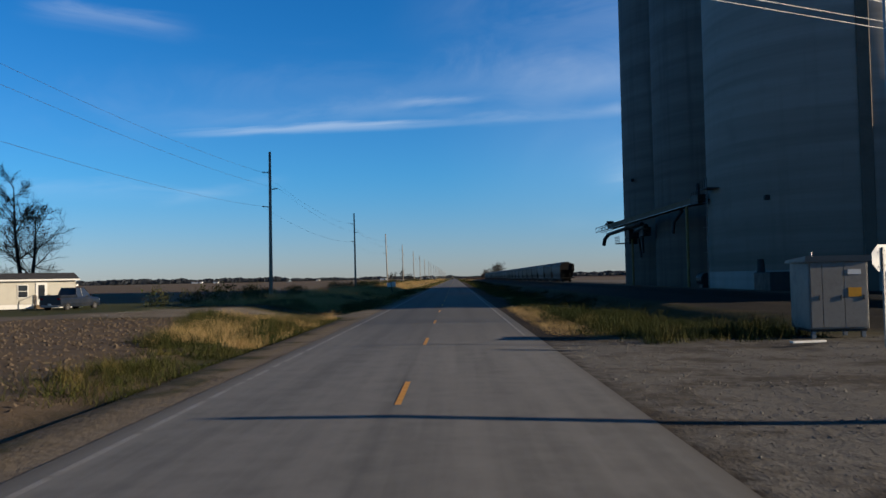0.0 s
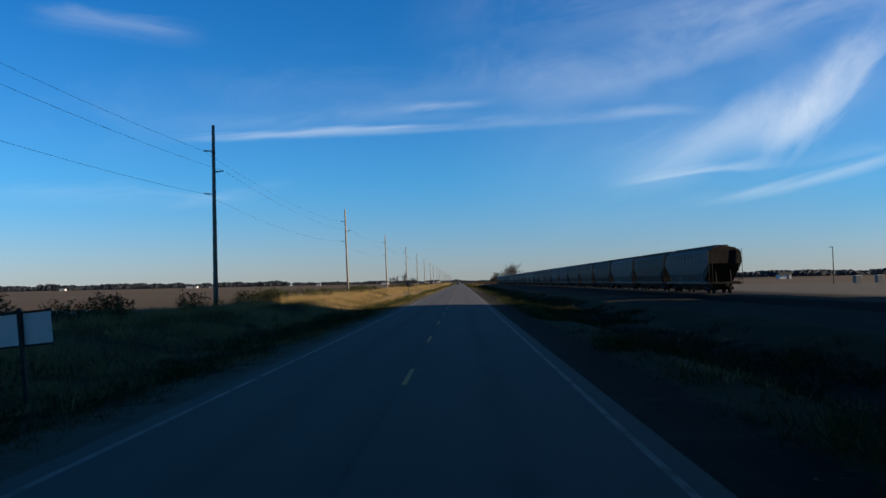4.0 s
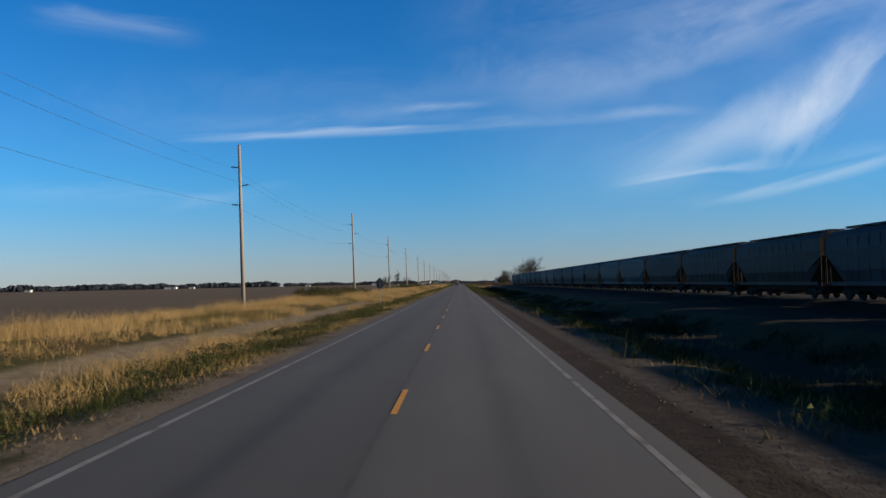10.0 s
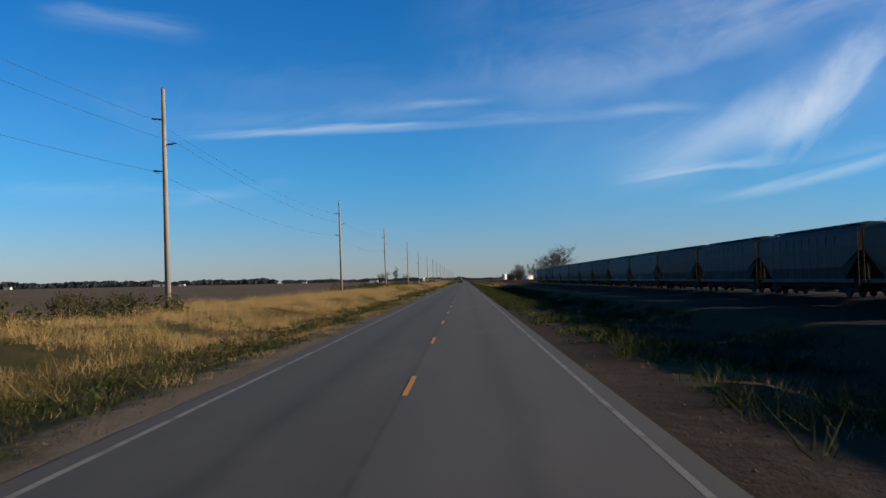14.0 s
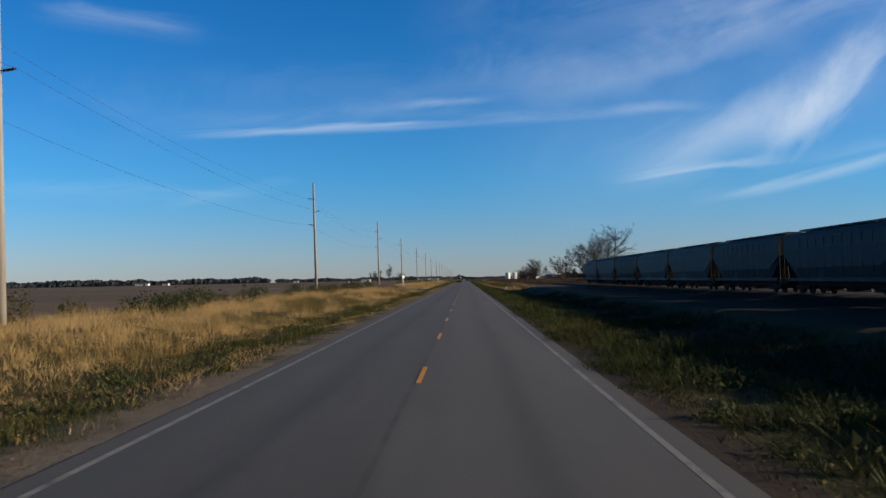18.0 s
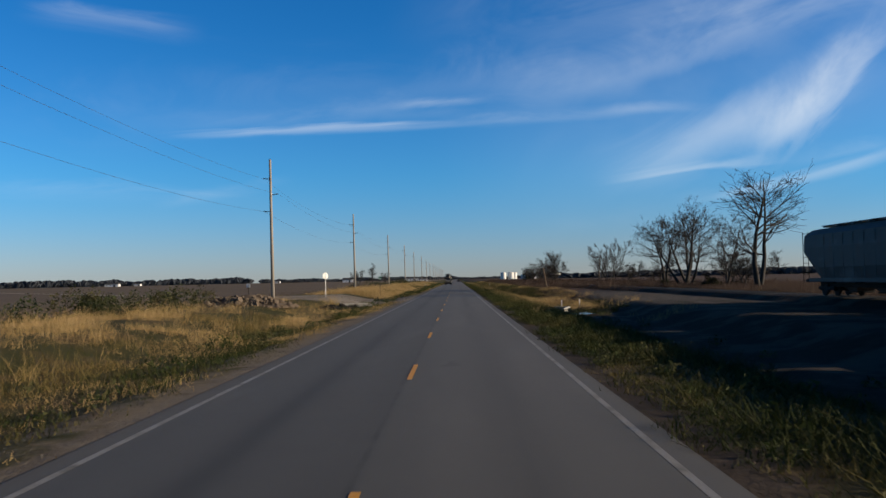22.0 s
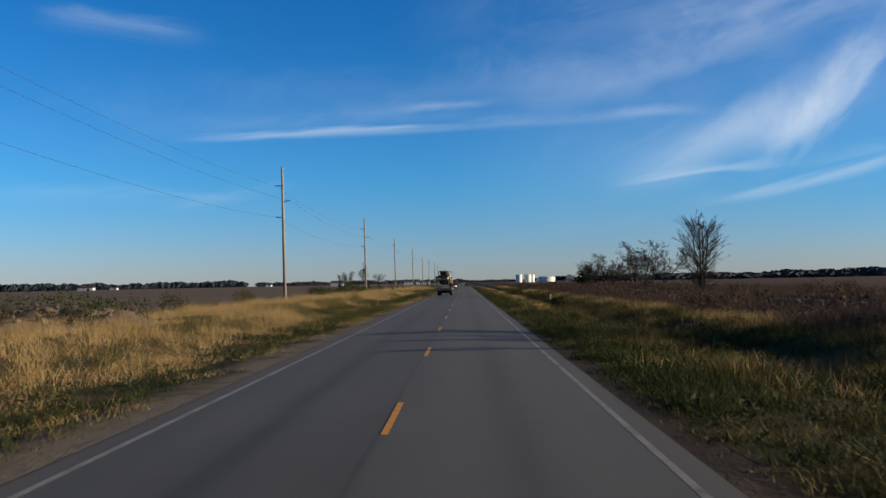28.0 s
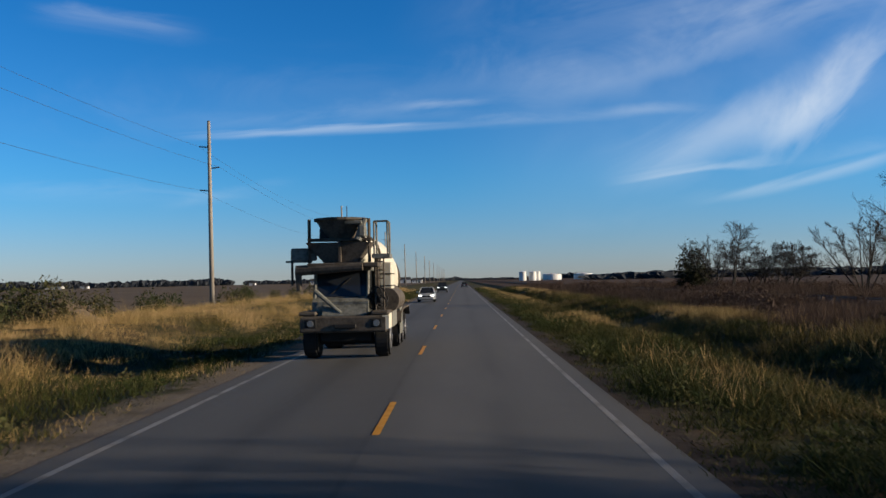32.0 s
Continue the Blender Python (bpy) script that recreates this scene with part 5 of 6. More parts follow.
    part("winch_plate", box(B(), (0.05, -0.09, 0.95), (0.62, 0.06, 0.12), 0.02), BLACK, bp)
    for s in (-1, 1):
        wheel(t, s * 1.02, 0.95, 0.56, 0.42)
        for yy in (4.4, 5.75, 7.1):
            wheel(t, s * 0.95, yy, 0.52, 0.56)
    # cab
    cx = -0.12
    bm = loft([[(cx - 0.82, y, 1.2), (cx - 0.82, y, z), (cx + 0.78, y, z), (cx + 0.78, y, 1.2)] for y, z in ((0.35, 1.62), (0.62, 1.75), (2.3, 1.75))])
    cab = part("cab", bm, DUSTY, t)
    part("windshield", loft([[(cx - 0.74, y, z), (cx + 0.70, y, z), (cx + 0.70, y + 0.03, z), (cx - 0.74, y + 0.03, z)] for y, z in ((0.6, 1.76), (0.82, 2.5))]), GLASS, cab)
    for sx in (cx - 0.78, cx + 0.74):
        part("cab_post", rod(B(), (sx, 0.6, 1.7), (sx, 0.84, 2.55), 0.055, None, 6), DUSTY, cab)
        part("side_window", box(B(), (sx, 1.5, 2.15), (0.04, 1.2, 0.66)), GLASS, cab)
    part("cab_roof", box(B(), (cx, 1.55, 2.55), (1.66, 1.6, 0.1), 0.03), DUSTY, cab)
    part("cab_rear", box(B(), (cx, 2.28, 2.1), (1.6, 0.08, 0.9)), DUSTY, cab)
    part("hood_plate", loft([[(cx - 0.5, y, z), (cx + 0.72, y, z), (cx + 0.72, y, z - 0.04), (cx - 0.5, y, z - 0.04)] for y, z in ((0.12, 1.25), (0.5, 1.72))]), DUSTY, cab)
    part("wiper", rod(B(), (cx - 0.3, 0.6, 1.85), (cx + 0.25, 0.75, 2.3), 0.015, None, 5), BLACK, cab)
    # drum along the chassis, mouth high in front
    bm = B()
    prof = [(0.0, 0.55), (1.1, 0.8), (2.6, 1.18), (3.9, 1.25), (5.0, 1.15), (6.0, 0.7), (6.3, 0.3)]
    rings = []
    ax = Matrix.Translation((0.05, 1.6, 3.2)) @ Matrix.Rotation(radians(-12), 4, "X")
    for y, r in prof:
        r *= 0.86
        rings.append([bm.verts.new(ax @ Vector((r * math.cos(2 * math.pi * i / 28), y, r * math.sin(2 * math.pi * i / 28)))) for i in range(28)])
    for a, b in zip(rings[:-1], rings[1:]):
        for i in range(28):
            bm.faces.new((a[i], a[(i + 1) % 28], b[(i + 1) % 28], b[i]))
    bm.faces.new(rings[-1])
    bmesh.ops.recalc_face_normals(bm, faces=bm.faces)
    drum = part("drum", bm, CREAM, t, "cream painted drum", smooth=True)
    bm = B()
    for y, r in ((1.12, 0.73), (4.6, 1.07)):
        for i in range(28):
            a0, a1 = 2 * math.pi * i / 28, 2 * math.pi * (i + 1) / 28
            rod(bm, ax @ Vector((r * math.cos(a0), y, r * math.sin(a0))), ax @ Vector((r * math.cos(a1), y, r * math.sin(a1))), 0.04, None, 4, False)
    part("drum_ring", bm, GRIME, drum)
    part("front_pedestal", box(box(B(), (-0.55, 2.5, 2.0), (0.14, 0.2, 2.0)), (0.75, 2.5, 2.0), (0.14, 0.2, 2.0)), GRIME, t)
    part("rear_pedestal", box(B(), (0.1, 7.6, 1.7), (1.4, 0.3, 1.4), 0.05), GRIME, t)
    # collector: hopper cone, trapezoid chute, platform and rails
    bm = B()
    rod(bm, (cx, 0.75, 3.38), (cx, 0.75, 3.95), 0.42, 0.74, 20)
    part("charge_hopper", bm, GRIME, t, "cement-caked charge hopper")
    part("hopper_rim", rod(B(), (cx, 0.75, 3.93), (cx, 0.75, 4.0), 0.80, 0.80, 20), GRIME, t)
    part("collector", loft([[(cx - 0.45, 0.3, 2.72), (cx + 0.45, 0.3, 2.72), (cx + 0.45, 1.1, 2.72), (cx - 0.45, 1.1, 2.72)],
                            [(cx - 0.95, 0.15, 3.3), (cx + 0.9, 0.15, 3.3), (cx + 0.9, 1.3, 3.3), (cx - 0.95, 1.3, 3.3)]]), GRIME, t)
    part("collector_ridge", box(B(), (cx + 0.02, 0.2, 3.05), (0.07, 0.16, 0.6)), GRIME, t)
    part("platform", box(B(), (cx + 0.1, 0.55, 2.66), (2.0, 0.9, 0.12), 0.02), GRIME, t)
    part("platform_upper", box(B(), (cx, 0.35, 3.38), (1.8, 0.3, 0.08), 0.01), GRIME, t)
    for sx in (cx - 0.86, cx + 0.84):
        part("hopper_stanchion", rod(B(), (sx, 0.3, 2.7), (sx, 0.3, 3.97), 0.05, None, 6), GRIME, t)
    bm = B()
    for dx in (0.86, 1.24):
        for y in (0.3, 1.0):
            rod(bm, (dx, y, 2.9), (dx, y, 3.88), 0.03, None, 5)
        rod(bm, (dx, 0.3, 3.88), (dx, 1.0, 3.88), 0.03, None, 5)
    rod(bm, (0.86, 0.3, 3.88), (1.24, 0.3, 3.88), 0.03, None, 5)
    box(bm, (1.05, 0.65, 2.9), (0.5, 0.9, 0.12))
    part("ladder_cage", bm, DUSTY, t)
    bm = B()
    for i in range(7):
        rod(bm, (0.86, 0.5, 1.3 + 0.24 * i), (1.1, 0.5, 1.3 + 0.24 * i), 0.018, None, 5)
    for dx in (0.86, 1.1):
        rod(bm, (dx, 0.5, 1.2), (dx, 0.5, 2.9), 0.025, None, 5)
    part("ladder", bm, GRIME, t)
    bm = B()
    rod(bm, (-1.35, 0.25, 2.52), (0.55, 0.1, 2.6), 0.15, 0.11, 10)
    rod(bm, (-1.3, 0.25, 2.5), (-1.28, 0.3, 1.95), 0.1, 0.08, 8)
    part("fold_over_chute", bm, GRIME, t, "folded discharge chute")
    part("chute_ram", rod(B(), (-0.85, 0.3, 1.95), (-0.1, 0.2, 1.3), 0.07, 0.05, 8), DUSTY, t)
    part("mirror_arm", box(B(), (-1.3, 0.4, 2.78), (0.75, 0.04, 0.06)), DUSTY, t)
    part("mirror", box(B(), (-1.15, 0.38, 2.98), (0.72, 0.08, 0.36), 0.02), DUSTY, t)
    part("mirror_bracket", box(B(), (-1.5, 0.4, 2.6), (0.06, 0.06, 1.0)), GRIME, t)
    part("water_tank", rod(B(), (0.95, 2.9, 1.75), (0.95, 4.4, 1.75), 0.34, None, 16), GRIME, t)
    part("hose_reel", rod(B(), (0.85, 0.8, 1.7), (1.0, 0.8, 1.7), 0.28, None, 14), BLACK, t)
    part("antenna", rod(B(), (cx + 0.12, 1.0, 3.95), (cx + 0.12, 1.0, 4.4), 0.012, None, 4), BLACK, t)
    part("fuel_box", box(B(), (1.0, 2.6, 1.05), (0.45, 1.6, 0.55), 0.05), DUSTY, t)


mixer_truck()

# ---- trees ----
BARK = plain("bare_bark", (0.022, 0.0185, 0.016), 0.9, 0, 0.5, 3.0, 0.5, 20, 0.4)
TWIG = plain("bare_twigs", (0.020, 0.0155, 0.013), 0.9, 0, 0.3)


def tubes(name, segs, mat, parent):
    """Tapered tubes; the finest twigs are single narrow blades."""
    V, F = [], []
    for a, b, r0, r1, n in segs:
        d = (b - a).normalized()
        u = d.orthogonal().normalized()
        w = d.cross(u)
        o = len(V)
        if n == 1:
            V += [tuple(a + u * r0), tuple(a - u * r0), tuple(b)]
            F.append((o, o + 1, o + 2))
            continue
        for p, r in ((a, r0), (b, r1)):
            for i in range(n):
                an = 2 * math.pi * i / n
                V.append(tuple(p + u * (r * math.cos(an)) + w * (r * math.sin(an))))
        for i in range(n):
            F.append((o + i, o + (i + 1) % n, o + n + (i + 1) % n, o + n + i))
    return pydata(name, V, F, mat, parent, smooth=True)


def bare_tree(seed, height, label, stems=1, lean=0.05, low=0.2, reach=0.36, tilt=(1.0, 0.45), kids=(14, 7, 4), wob=0.06, rise=0.1, fine=2, girth=0.018, sub=(0.45, 0.85), tip=0.16, start=0.30, even=0.6):
    """Stems that taper to the top, limbs along them, branches on the limbs and twigs on the branches."""
    rnd = random.Random(seed)
    t = thing("tree", label, "tree")
    trunks, crown = [], []

    def limb(p, d, length, r0, lv, turn):
        n = (10, 7, 4, 3)[lv]
        r = r0
        for i in range(n):
            f = (i + 1) / n
            g = wob * (0.7 + 0.45 * lv)
            d = (d + Vector((rnd.gauss(0, g), rnd.gauss(0, g), rnd.gauss(0, g * 0.7) + (rise * 0.25 if lv else 0.0)))).normalized()
            q = p + d * (length / n)
            r2 = max(0.013, r0 * (1 - 0.86 * f))
            (trunks[-1] if lv == 0 else crown).append((p, q, r, r2, (9, 6, 4, 3)[lv]))
            if lv < 3 and not (lv == 0 and f < low):
                want = kids[lv] / n
                for _ in range(int(want) + (rnd.random() < want - int(want))):
                    at = rnd.random()
                    ff = (i + at) / n
                    if lv == 0:
                        g0 = min(1.0, max(0.0, (ff - low) / (1 - low)))
                        tl = (tilt[0] + (tilt[1] - tilt[0]) * g0) * rnd.uniform(0.85, 1.15)
                        ln = height * reach * max(tip, math.sin(math.pi * (start + (0.96 - start) * g0))) * rnd.uniform(0.7, 1.15)
                        turn += 2.4 + rnd.uniform(-0.5, 0.5)
                    else:
                        tl = rnd.uniform(*sub)
                        ln = length * rnd.uniform(0.40, 0.78) * (1 - 0.45 * ff)
                        turn = rnd.uniform(0, 6.283)
                    side = Matrix.Rotation(turn, 3, d) @ d.orthogonal().normalized()
                    nd = (d * math.cos(tl) + side * math.sin(tl)).normalized()
                    if nd.z < -0.25:
                        nd.z *= -0.3
                    limb(p.lerp(q, at), nd, ln, max(0.014, min(r2 * 0.72, 0.012 + ln * 0.017)), lv + 1, turn)
            if lv >= 2:
                for _ in range(fine):
                    side = Vector((rnd.gauss(0, 1), rnd.gauss(0, 1), rnd.gauss(0.2, 0.8))).normalized()
                    e = q + (d * 1.2 + side).normalized() * rnd.uniform(0.25, 0.7) * height / 13
                    crown.append((q, e, 0.011, 0.0, 1))
            p, r = q, r2

    for s in range(stems):
        a = 2 * math.pi * s / stems + rnd.uniform(0, 0.9)
        ln = lean * rnd.uniform(even, 1.3)
        o = Vector((math.cos(a), math.sin(a), 0)) * (0.25 if stems > 1 else 0)
        trunks.append([])
        limb(o + Vector((0, 0, -0.2)), Vector((math.cos(a) * ln, math.sin(a) * ln, 1)).normalized(), height * rnd.uniform(0.80, 1.05), height * girth * rnd.uniform(0.8, 1.1), 0, rnd.uniform(0, 6))
    k = height / max(q.z for _, q, _, _, _ in sum(trunks, crown))
    for lst in (*trunks, crown):
        lst[:] = [(a * k, b * k, r0, r1, n) for a, b, r0, r1, n in lst]
    for stem in trunks:
        tubes("trunk", stem, BARK, t)
    tubes("crown", crown, TWIG, t)
    return t


PROTO = {
    "broad": bare_tree(11, 13.0, "large bare tree with several leaning stems by the railway", 3, 0.42, 0.38, 0.44, (0.95, 0.85), (12, 8, 5), 0.10, 0.0, 1, 0.0195, (0.5, 1.0), 0.55),
    "broad2": bare_tree(24, 13.0, "large bare tree with wide dark branches by the railway", 2, 0.30, 0.36, 0.48, (1.15, 0.80), (13, 8, 5), 0.10, 0.0, 1, 0.022, (0.5, 1.0), 0.50),
    "tall": bare_tree(37, 12.0, "tall bare tree with several upright stems in brush", 5, 0.09, 0.10, 0.44, (0.95, 0.50), (13, 7, 3), 0.025, 0.04, 1, 0.0125, (0.28, 0.55), 0.34, 0.14, 0.5),
    "round": bare_tree(41, 10.0, "rounded bare tree with fine grey twigs", 8, 0.52, 0.25, 0.26, (0.55, 0.40), (8, 7, 4), 0.045, 0.04, 1, 0.0105, (0.35, 0.7), 0.40, 0.35, 0.15),
    "low": bare_tree(59, 6.0, "low bare tree with bent spreading branches", 3, 0.60, 0.22, 0.50, (1.0, 0.7), (11, 8, 5), 0.17, 0.06, 2, 0.020, (0.5, 1.1), 0.45),
    "home": bare_tree(71, 16.8, "tall bare shade tree behind a mobile home", 2, 0.09, 0.12, 0.34, (1.25, 0.60), (17, 9, 6), 0.07, 0.02, 2, 0.017, (0.45, 0.95), 0.45, 0.25),
    "thin": bare_tree(83, 12.0, "slender bare tree with few limbs", 2, 0.22, 0.30, 0.32, (0.75, 0.55), (11, 8, 5), 0.09, 0.03, 2, 0.014, (0.45, 0.9), 0.45),
}
PLACES = [
    ("home", -49.5, 92.0, 16.8, 20), ("home", -58.0, 90.0, 14.5, 130),
    ("broad", 38.0, 724.0, 15.2, 0), ("broad2", 38.0, 735.0, 13.2, 70), ("broad", 40.5, 729.5, 12.5, 150),
    ("thin", 38.0, 703.0, 10.8, 40), ("broad2", 38.0, 691.0, 16.0, 200), ("low", 41.0, 712.0, 6.0, 90), ("low", 39.0, 697.5, 5.5, 200), ("low", 40.0, 748.0, 5.5, 30),
    ("round", 37.3, 782.5, 11.4, 10), ("low", 38.0, 770.0, 5.2, 140), ("thin", 38.0, 802.0, 9.4, 60),
    ("tall", 34.0, 868.5, 11.8, 0), ("low", 38.0, 914.0, 9.0, 200), ("thin", 38.0, 925.0, 11.8, 80), ("broad2", 38.0, 933.0, 9.2, 10), ("round", 39.0, 942.0, 7.2, 20),
    ("low", 38.0, 957.0, 6.0, 100), ("thin", 38.0, 961.0, 7.0, 130), ("low", 35.5, 960.0, 6.2, 60), ("thin", 35.2, 968.0, 10.4, 15), ("round", 36.5, 979.0, 7.2, 45), ("thin", 36.5, 994.0, 6.5, 0),
    ("home", -102.0, 1581.0, 25.0, 60), ("round", -118.0, 1590.0, 15.0, 10), ("round", -88.0, 1600.0, 12.0, 100), ("round", -128.0, 1605.0, 12.0, 170),
]
used = set()
for kind, x, y, h, rz in PLACES:
    ob = PROTO[kind]
    h0 = {"broad": 13.0, "broad2": 13.0, "tall": 12.0, "round": 10.0, "low": 6.0, "home": 16.8, "thin": 12.0}[kind]
    m = pose(x, y, float(land(x, y)) - 0.05, 0, 0, rz)
    m = m @ Matrix.Diagonal((h / h0, h / h0, h / h0, 1))
    if kind in used:
        copy_thing(ob, m)
    else:
        ob.matrix_basis = m
        used.add(kind)


# ---- the pale field road ----
fr = [(-20.0, 689.5), (-30.0, 705.0), (-60.0, 744.0), (-115.0, 820.5), (-260.0, 1020.0), (-600.0, 1490.0)]
V, F = [], []
for i, (fx, fy) in enumerate(fr):
    for sx in (-1, 1):
        V.append((fx + sx * 2.4, fy - sx * 1.8, float(land(fx, fy)) + 0.05))
    if i:
        F.append((2 * i - 2, 2 * i - 1, 2 * i + 1, 2 * i))
tagged(pydata("field_road", V, F, plain("pale_dirt_track", (0.27, 0.235, 0.19), 0.95, 0, 0.4, 0.4, 0.6, 5, 0.3)), "pale dirt farm road across the field", "road", kind="structure")

# ---- leafy shrubs and grasses ----
DRY = leafy("dry_grass_blades", (0.29, 0.190, 0.078), (0.45, 0.325, 0.155), (0.225, 0.158, 0.060), lo=0.52)
GREEN = leafy("green_verge_blades", (0.015, 0.022, 0.0045), (0.038, 0.046, 0.011), (0.115, 0.088, 0.029), trans=0.14, lo=0.555)
OLIVE = leafy("olive_bank_blades", (0.065, 0.055, 0.016), (0.135, 0.105, 0.036), (0.20, 0.145, 0.058), trans=0.15, lo=0.52)
WEED = leafy("brown_weed_stems", (0.048, 0.031, 0.023), (0.094, 0.065, 0.048), (0.066, 0.045, 0.033))
SHRUB = leafy("dark_shrub_leaves", (0.016, 0.026, 0.009), (0.046, 0.058, 0.020), (0.066, 0.058, 0.026))
WEEDLEAF = leafy("broad_weed_leaves", (0.018, 0.030, 0.008), (0.046, 0.062, 0.017), (0.066, 0.062, 0.026))
# ditch grass: verge blades again, with shade put into the colour
SHADED_DITCH = leafy("shaded_ditch_blades", (0.00992, 0.0155, 0.00434), (0.026, 0.0322, 0.00868), (0.0527, 0.0434, 0.0161), lo=0.55)
rng = np.random.default_rng(7)
LATTICE = np.random.default_rng(99).random((257, 257))


def patchy(x, y, s=0.12):
    """Smooth random field from 0 to 1 with three octaves."""
    out, amp, tot = 0.0, 1.0, 0.0
    for _ in range(3):
        u, v = np.abs(x * s + 311.7), np.abs(y * s + 97.3)
        i, j = np.floor(u).astype(int), np.floor(v).astype(int)
        f, g = u - i, v - j
        f, g = f * f * (3 - 2 * f), g * g * (3 - 2 * g)
        L = lambda a, b: LATTICE[a % 257, b % 257]
        out = out + amp * ((L(i, j) * (1 - f) + L(i + 1, j) * f) * (1 - g) + (L(i, j + 1) * (1 - f) + L(i + 1, j + 1) * f) * g)
        tot, amp, s = tot + amp, amp * 0.55, s * 2.3
    return np.clip((out / tot - 0.5) * 1.9 + 0.5, 0, 1)


def blades(name, x, y, h, width, lean, mat, label, per=6, radius=0.12):
    """Tufts of grass blades, each blade a narrow leaning triangle."""
    n = len(x)
    X = np.repeat(x, per) + rng.normal(0, radius, n * per)
    Y = np.repeat(y, per) + rng.normal(0, radius, n * per)
    H = np.repeat(h, per) * rng.uniform(0.35, 1.2, n * per)
    Z = land(X, Y) - 0.02
    a = rng.uniform(0, np.pi, n * per)
    w = width * rng.uniform(0.6, 1.4, n * per) / 2
    l = lean * H
    V = np.zeros((n * per, 3, 3), np.float32)
    V[:, 0] = np.stack([X - np.cos(a) * w, Y - np.sin(a) * w, Z], -1)
    V[:, 1] = np.stack([X + np.cos(a) * w, Y + np.sin(a) * w, Z], -1)
    V[:, 2] = np.stack([X + rng.normal(0, 1, n * per) * l, Y + rng.normal(0, 1, n * per) * l, Z + H], -1)
    ob = tri_mesh(name, V, mat)
    return tagged(ob, label, "grass", kind="stuff")


def drives(x, y):
    """False where bare drives and the crossing lie."""
    return ~(((y > 45) & (y < 55.5) & (x < 0) & (x > -34)) | ((y > 674) & (y < 700.0 + 2.0 * np.sin(x)) & (x < 0)))


def scatter(n, x0, x1, y0, y1):
    return rng.uniform(x0, x1, n), rng.uniform(y0, y1, n)


def kept(x, y, p, chance):
    k = rng.random(len(x)) < chance
    return x[k], y[k], p[k]


def kept4(x, y, p, q, chance):
    k = rng.random(len(x)) < chance
    return x[k], y[k], p[k], q[k]


def path_free(x, y):
    return ~((np.abs(x + 11.0 + 0.5 * np.sin(y * 0.11)) < 0.85) & (y > 234) & (y < 376))


def thin_patch(x, y):
    """Bare, sparsely grown ground round the culvert at the gravel drive."""
    return 1 - 0.72 * smooth(646, 652, y) * smooth(676, 672, y) * smooth(0.25, 0.6, patchy(x, y, 0.4))


def belt_edge(x, y):
    """Where the green belt beside the left shoulder gives way to straw."""
    return -8.6 + 2.6 * (patchy(y * 0 + 3.0, y, 0.06) - 0.5) - 2.2 * smooth(770, 800, y) + 1.6 * (patchy(x, y, 0.5) - 0.5)


# tall dry grass of the left fence row
x, y = scatter(150000, -21.5, -6.4, 60, 1075)
p = patchy(x, y, 0.22)
dry_side = smooth(0.6, -0.8, x - belt_edge(x, y))
pile = ((x + 16) ** 2 / 20 + (y - 655.5) ** 2 / 9 < 1) | ((y > 640) & (y < 674) & (x < -12) & (rng.random(len(x)) < 0.7)) | ((y > 691) & (y < 704) & (x < -12))
x, y, p = kept(x, y, p, (1 - 0.55 * smooth(930, 980, y)) * smooth(0.08, 0.42, p) * smooth(-22.0, -18.5, x) * (0.12 + 0.88 * dry_side) * drives(x, y) * path_free(x, y) * ~pile * thin_patch(x, y))
edge = smooth(-7.6, -11.5, x) * smooth(-22.0, -18.5, x)
tall = (0.16 + 0.70 * patchy(x + 7, y - 5, 0.35)) * (0.50 + 0.58 * edge) * (0.35 + 1.15 * patchy(x - 3, y + 9, 1.1))
mixed = (patchy(x * 1.6 + 50, y * 0.5 + 9, 0.20) + rng.normal(0, 0.06, len(x)) > 0.65) & (x > -15.5)
for sel, mat, lab in ((~mixed, DRY, "tall straw-coloured dry grass on the verge"), (mixed, OLIVE, "olive grass in bands among the straw")):
    blades("dry_grass", x[sel], y[sel], tall[sel] * (1.0 if mat == DRY else 0.8), 0.0125, 0.50, mat, lab, 9, 0.20)
# greener grass and weeds next to the left shoulder
x, y = scatter(120000, -12.5, -4.35, 56, 1075)
p = patchy(x + 30, y, 0.3)
q = patchy(x + 5, y + 71, 0.9)
green_side = smooth(-1.6, 0.8, x - belt_edge(x, y))
bare = smooth(618, 626, y) * smooth(648, 640, y) + smooth(770, 774, y) * smooth(792, 786, y)
x, y, p, q = kept4(x, y, p, q, (0.25 + 0.75 * smooth(0.05, 0.5, p)) * (0.10 + 0.90 * green_side) * smooth(-4.35, -4.95, x + 0.9 * (q - 0.5) + 0.9 * bare) * drives(x, y) * path_free(x, y) * thin_patch(x, y))
blades("verge_grass", x, y, (0.07 + 0.33 * p * smooth(-4.5, -6.4, x)) * (0.5 + 1.0 * q), 0.0165, 0.55, GREEN, "short green and yellow verge grass", 7, 0.13)
x, y = scatter(34000, -10.5, -4.5, 56, 1075)
p = patchy(x - 13, y + 40, 0.3)
x, y, p = kept(x, y, p, smooth(0.35, 0.75, p) * smooth(-4.4, -5.2, x) * drives(x, y) * path_free(x, y))
blades("dry_grass", x, y, 0.05 + 0.22 * p, 0.011, 0.6, DRY, "short dry tufts among the verge grass", 9, 0.20)
